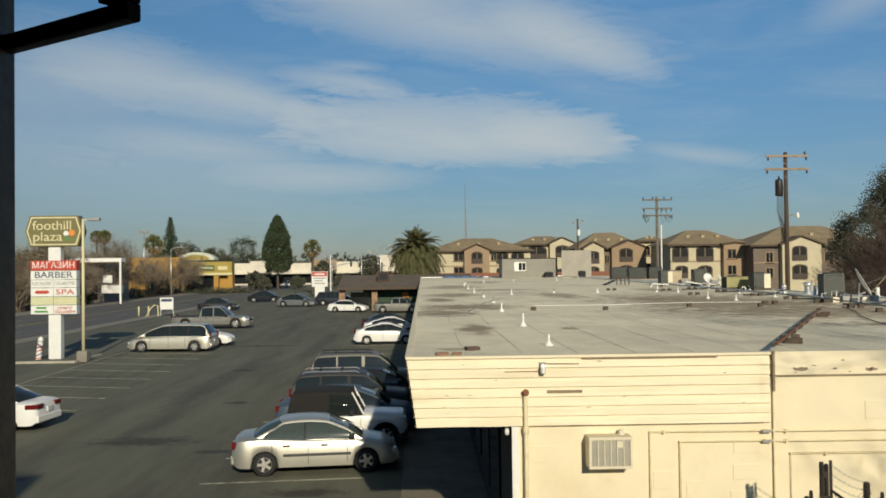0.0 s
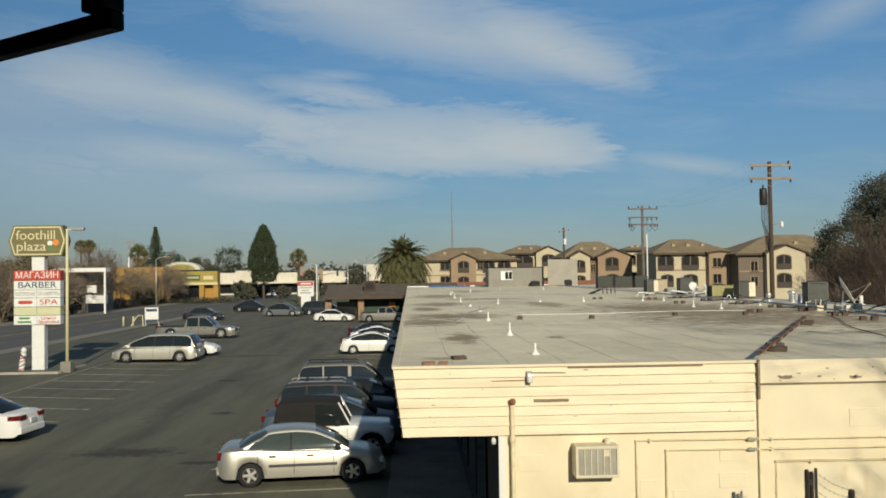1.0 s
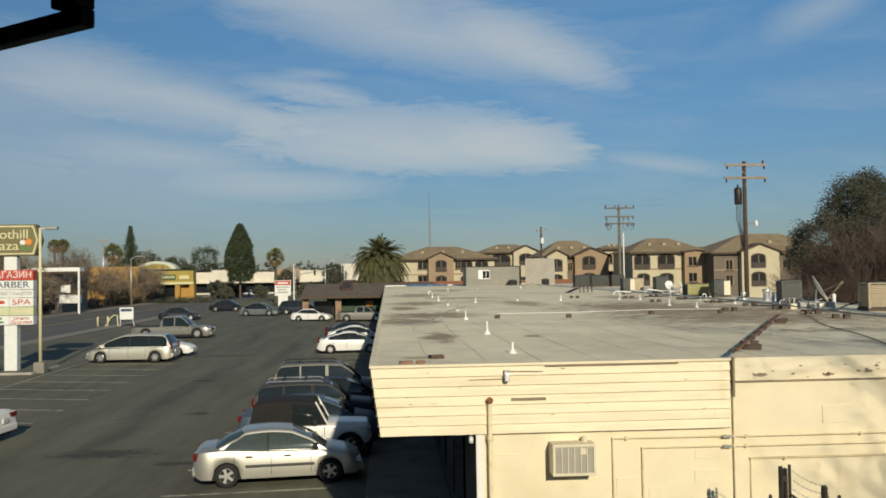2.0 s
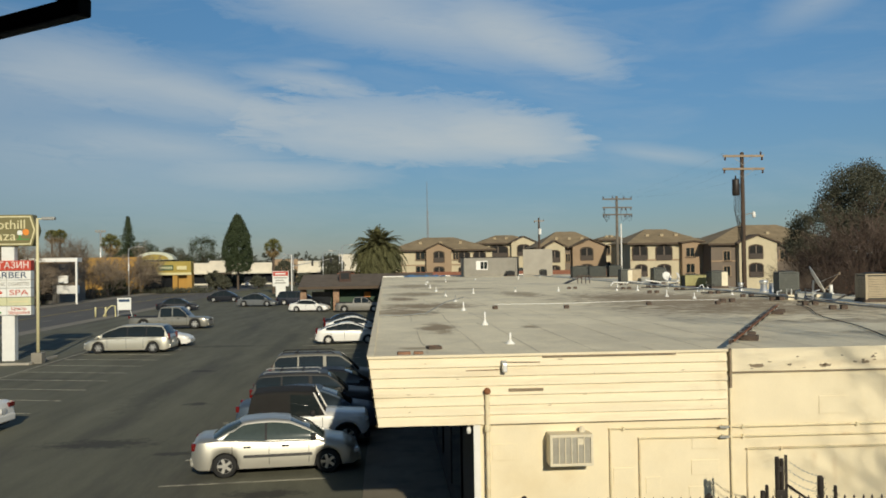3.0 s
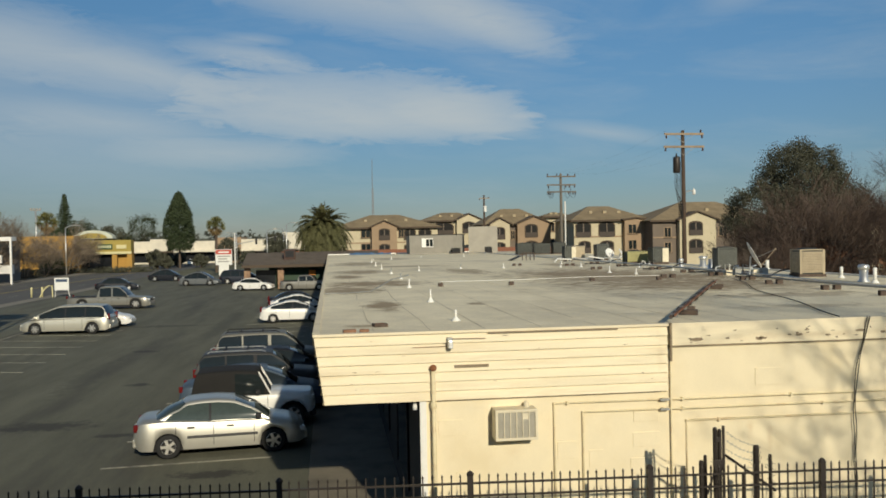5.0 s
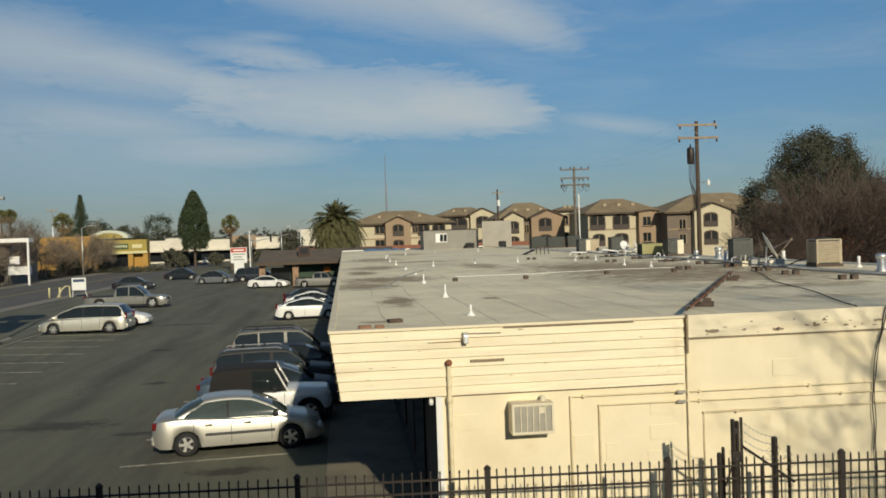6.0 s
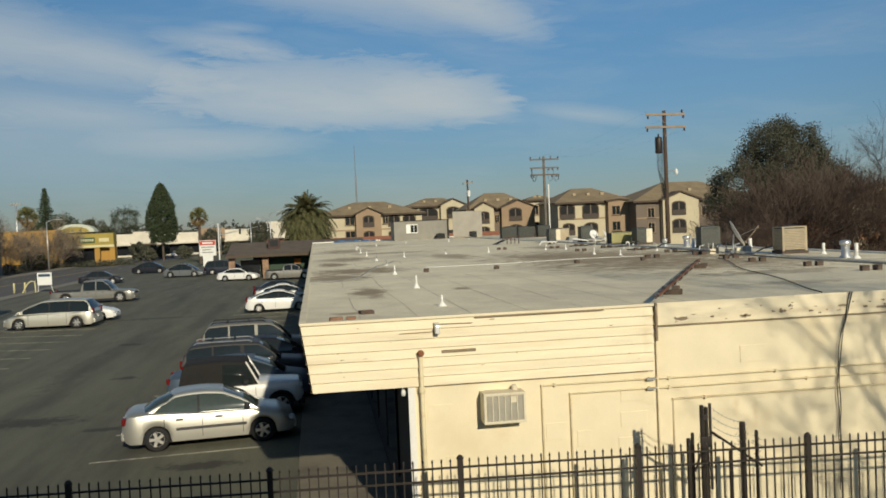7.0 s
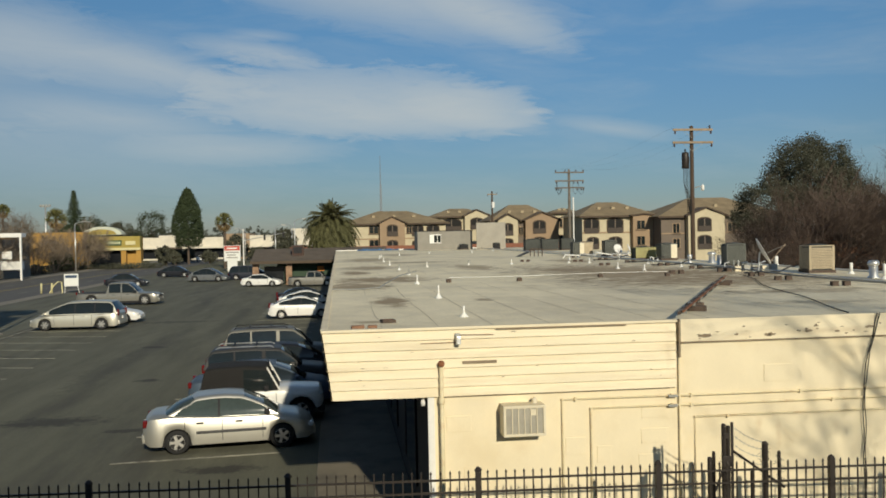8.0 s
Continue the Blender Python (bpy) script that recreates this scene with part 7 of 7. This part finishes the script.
def bare_mesh(stems, length, r, level, seed, spread=0.6, up=0.7, rmin=0.008):
    rnd = random.Random(seed)
    m = Mesh()
    for k in range(stems):
        a = 2 * math.pi * k / stems + rnd.uniform(-0.3, 0.3)
        t = 0.5 if stems > 1 else 0.02
        branch(m, Vector((0.15 * math.cos(a) * (stems > 1), 0.15 * math.sin(a) * (stems > 1), 0)), Vector((math.cos(a) * t, math.sin(a) * t, 1)).normalized(), length, r, level, rnd, spread, up, rmin)
    return m

# bare tree beside the building that shades its end wall
shade = thing("bare_tree", "tall thinly leaved tree that throws branch shadows on wall and roof", "tree", at=(13.4, 1.0, 0))
part("bare_crown", bare_mesh(1, 5.0, 0.20, 4, 11, 0.52, 0.6, 0.007), BARKM, shade)
rnd = random.Random(19)
m = Mesh()
for x, z, rx, rz, n in ((-1.6, 8.0, 1.2, 0.5, 5), (-2.2, 6.9, 1.2, 0.35, 3), (-0.4, 9.6, 1.6, 0.5, 12), (0.8, 11.4, 1.8, 0.6, 12), (-0.9, 11.6, 1.2, 0.3, 6), (0.6, 8.4, 1.4, 1.0, 6), (1.2, 6.8, 1.6, 0.6, 5)):
    clumps(m, (x, 0, z), (rx, 1.6, rz), n, 34, 1.25, 0.055, rnd)
part("leaves", m, TWIG, shade, "sparse dry leaves")
# Second tree, out of view, added to make the wall's branch shadows denser.
shade_two = thing("bare_tree", "unseen leafless tree added to thicken the branch shadows on the wall", "tree", at=(15.6, 2.3, 0))
part("bare_crown", bare_mesh(2, 3.4, 0.15, 4, 23, 0.62, 0.4, 0.010), BARKM, shade_two)

big = thing("tree", "large round dark green tree behind leafless shrubs", "tree", at=(42.0, 74, 0))
rnd = random.Random(31)
m = Mesh().tube((0, 0, 0), (0, 0, 6), 0.45, 0.32, 8, False)
limbs(m, 3.5, 11, 5, 9, 0.22, rnd)
part("trunk", m, BARKM, big)
m = Mesh()
for c, rad, n in (((0.3, 0, 9.6), (4.0, 4.0, 3.6), 130), ((-3.6, 0, 7.4), (3.0, 3.0, 2.6), 70), ((3.8, 0, 7.6), (3.0, 3.0, 3.0), 70), ((0.6, -1, 6.5), (5.5, 4, 3.0), 110), ((0.3, -1.5, 8.8), (3.0, 1.5, 2.4), 60), ((-1.6, 0, 11.4), (1.8, 1.8, 1.6), 26), ((2.4, 0, 11.6), (1.6, 1.6, 1.6), 26), ((0.5, 0, 12.6), (1.2, 1.2, 1.0), 14), ((-5.6, 0, 6.2), (1.6, 1.6, 1.6), 20), ((6.0, 0, 6.8), (1.6, 1.6, 1.8), 18)):
    clumps(m, c, rad, int(n * 1.3), 150, 1.0, 0.08, rnd)
part("crown", m, OLIVELEAF, big)
SH = [bare_mesh(6, 2.7, 0.06, 4, 41 + k, 0.46, 0.9).data("bare_crown", TWIG) for k in range(3)]
rnd = random.Random(77)
for i in range(17):
    x = 32.5 + i * 1.45 + rnd.uniform(-0.5, 0.5)
    y = rnd.uniform(58, 70)
    s = rnd.choice((0.5, 0.65, 0.85, 1.05, 1.25)) * (0.75 + 0.25 * (i > 3))
    sb = thing("leafless_shrub", "tall leafless shrub with dense reddish-brown twigs", "shrub", at=pose(x * y / 66, y, 0, 0, 0, rnd.uniform(0, 360)) @ Matrix.Diagonal((s, s, s * rnd.uniform(0.9, 1.15), 1)), group="leafless shrubs")
    part("bare_crown", SH[i % 3], TWIG, sb)
RUSSET = foliage("russet_leaves", (0.22, 0.105, 0.06))
m = Mesh()
for i in range(110):
    y = rnd.uniform(60, 72)
    clumps(m, (rnd.uniform(0.55, 0.80) * y, y, rnd.uniform(1.5, 4.5)), (1.2, 1.0, 0.9), 5, 14, 0.6, 0.10, rnd)
solid("dry_undergrowth", m, RUSSET, "dry russet undergrowth among the shrubs", "undergrowth", "stuff")
tall_ = bare_mesh(1, 5.2, 0.16, 4, 57, 0.5, 0.9).data("bare_crown", TWIG)
for x, y, s in ((50.5, 71, 0.98), (47.6, 72, 0.85), (53.5, 69, 1.0)):
    sb = thing("bare_tree", "tall leafless tree with upright branches", "tree", at=pose(x, y, 0, 0, 0, x * 40) @ Matrix.Diagonal((s, s, s, 1)), group="leafless trees")
    part("bare_crown", tall_, TWIG, sb)
house = thing("house", "tan house half hidden behind leafless trees", "house", at=(0, 100, 0))
part("wall", Mesh().box(66, 80, 0, 8, 0, 6.2), APCREAM, house)
part("roof", Mesh().prism([(65, 6.1), (81, 6.1), (73, 8.6)], "y", -0.6, 8.6), TILE, house)
part("window", Mesh().box(68, 69.4, -0.05, 0, 3.6, 5.0), CARGLASS, house)

feather_palm(-1.0, 120, 7.4, 5.5, 300, "large date palm with arching fronds behind the green shop", 5)
conifer(-35.0, 210, 17.4, 3.0, "dense dark cedar beside the street", 9)
fan_palm(-21.8, 172, 11.0, 2.0, "fan palm with a dry brown skirt", 15)
conifer(-66.3, 230, 18.5, 5.2, "tall thin conifer far across the street", 10, 1.05)
fan_palm(-57.8, 188, 13.0, 2.4, "fan palm with a ragged crown", 16)
fan_palm(-80.5, 222, 15.5, 1.9, "distant fan palm beyond the street", 17)
fan_palm(-84.0, 226, 15.6, 1.9, "distant fan palm beyond the street", 18)
for x, y, h, rx, rz, lm, sd in ((-65.5, 242, 12.6, 4.2, 4.0, DARKLEAF, 61), (-59, 246, 11.0, 4.0, 3.5, OLIVELEAF, 62), (-72, 240, 10.5, 4.0, 3.6, DARKLEAF, 63), (-62, 300, 15.6, 5.5, 4.8, DARKLEAF, 64), (-71, 300, 12.0, 5, 4, DARKLEAF, 65), (-54.5, 128, 9.0, 3.0, 3.4, HAZELLEAF, 66), (-52.8, 116, 3.6, 1.9, 1.5, OLIVELEAF, 81), (-53.0, 131, 3.2, 1.8, 1.4, DARKLEAF, 82), (-52.9, 146, 3.8, 2.0, 1.7, OLIVELEAF, 83), (-53.0, 176, 3.4, 2.0, 1.5, DARKLEAF, 84), (-38, 224, 3.6, 2.2, 1.6, OLIVELEAF, 85), (-20, 222, 3.4, 2.4, 1.5, OLIVELEAF, 86), (-60, 132, 8.0, 3.2, 3.0, HAZELLEAF, 67), (-26.5, 232, 6.8, 3.0, 2.6, OLIVELEAF, 68), (-40.5, 212, 4.2, 2.6, 1.9, OLIVELEAF, 69), (-37.5, 207, 2.6, 1.6, 1.1, OLIVELEAF, 70), (-30.5, 212, 3.0, 2.0, 1.3, OLIVELEAF, 71), (-12.5, 210, 6.4, 2.6, 2.2, OLIVELEAF, 73), (-15, 250, 8.5, 3.5, 3, OLIVELEAF, 74)):
    broad_tree(x, y, h, rx, rz, "round dark green tree across the street" if y < 280 else "distant round dark tree", lm, sd, 80, 46, 0.20)
TWIG_PALE = foliage("grey_brown_twigs", (0.21, 0.165, 0.12), 0.35)
bt = [bare_mesh(4, 3.2, 0.10, 4, 91 + k, 0.6, 0.7, 0.018).data("bare_crown", TWIG_PALE) for k in range(2)]
for i, (x, y, s) in enumerate(((-52.4, 147, 1.35), (-51.6, 179, 1.25), (-52.3, 169, 0.8), (-52.6, 159, 1.1), (-54, 138, 1.2), (-41.5, 118, 1.0), (-44.5, 121, 0.85), (-52.0, 124, 1.0), (-50.0, 142, 0.8), (-54.5, 150, 1.0), (-56, 118, 1.1), (-51, 112, 0.8), (-53.5, 190, 0.8), (-52.5, 198, 0.7), (-58, 136, 1.2), (-52.2, 133, 0.9), (-51.8, 186, 0.95), (-51.6, 194, 0.9), (-52.4, 197, 0.8))):
    x = min(x, -51.5)
    sb = thing("bare_tree", "leafless street tree with fine brown twigs", "tree", at=pose(x, y, 0, 0, 0, 70 * i) @ Matrix.Diagonal((s, s, s, 1)), group="leafless street trees")
    part("bare_crown", bt[i % 2], TWIG_PALE, sb)
# low planting on the far side of the street
rnd = random.Random(101)
m = Mesh()
for i in range(190):
    y = rnd.uniform(100, 245)
    clumps(m, (rnd.uniform(-60, -52.2), y, 0.6), (1.3, 1.3, 0.7), 5, 16, 0.7, 0.2, rnd)
for i in range(60):
    clumps(m, (rnd.uniform(-56, -36), rnd.uniform(183, 187), 0.45), (1.0, 0.8, 0.5), 4, 14, 0.6, 0.18, rnd)
solid("hedge_planting", m, OLIVELEAF, "low mixed shrubs along the far pavement", "shrubs", "stuff")
# woods on the skyline
m = Mesh()
for i in range(210):
    y = rnd.uniform(330, 430)
    az = rnd.uniform(-0.55, 0.75)
    h = rnd.uniform(5.0, 11.5) * (1.0 if az < 0.02 else 0.75)
    clumps(m, (az * y, y, h * 0.55), (6.5, 4, h * 0.5), 16, 12, 1.8, 0.75, rnd)
solid("far_woods", m, foliage("hazy_far_leaves", (0.075, 0.082, 0.065), 0.3), "dark woods along the skyline", "woods", "stuff")
iron_rail = thing("fence", "dark iron fence along the far pavement", "fence")
for i in range(46):
    part("picket_panel", Mesh().box(-51.1, -51.05, 112 + i * 1.6, 112.08 + i * 1.6, 0.12, 1.7).box(-51.09, -51.06, 112.08 + i * 1.6, 113.6 + i * 1.6, 1.5, 1.56).box(-51.09, -51.06, 112.8 + i * 1.6, 112.84 + i * 1.6, 0.2, 1.6), IRON, iron_rail)
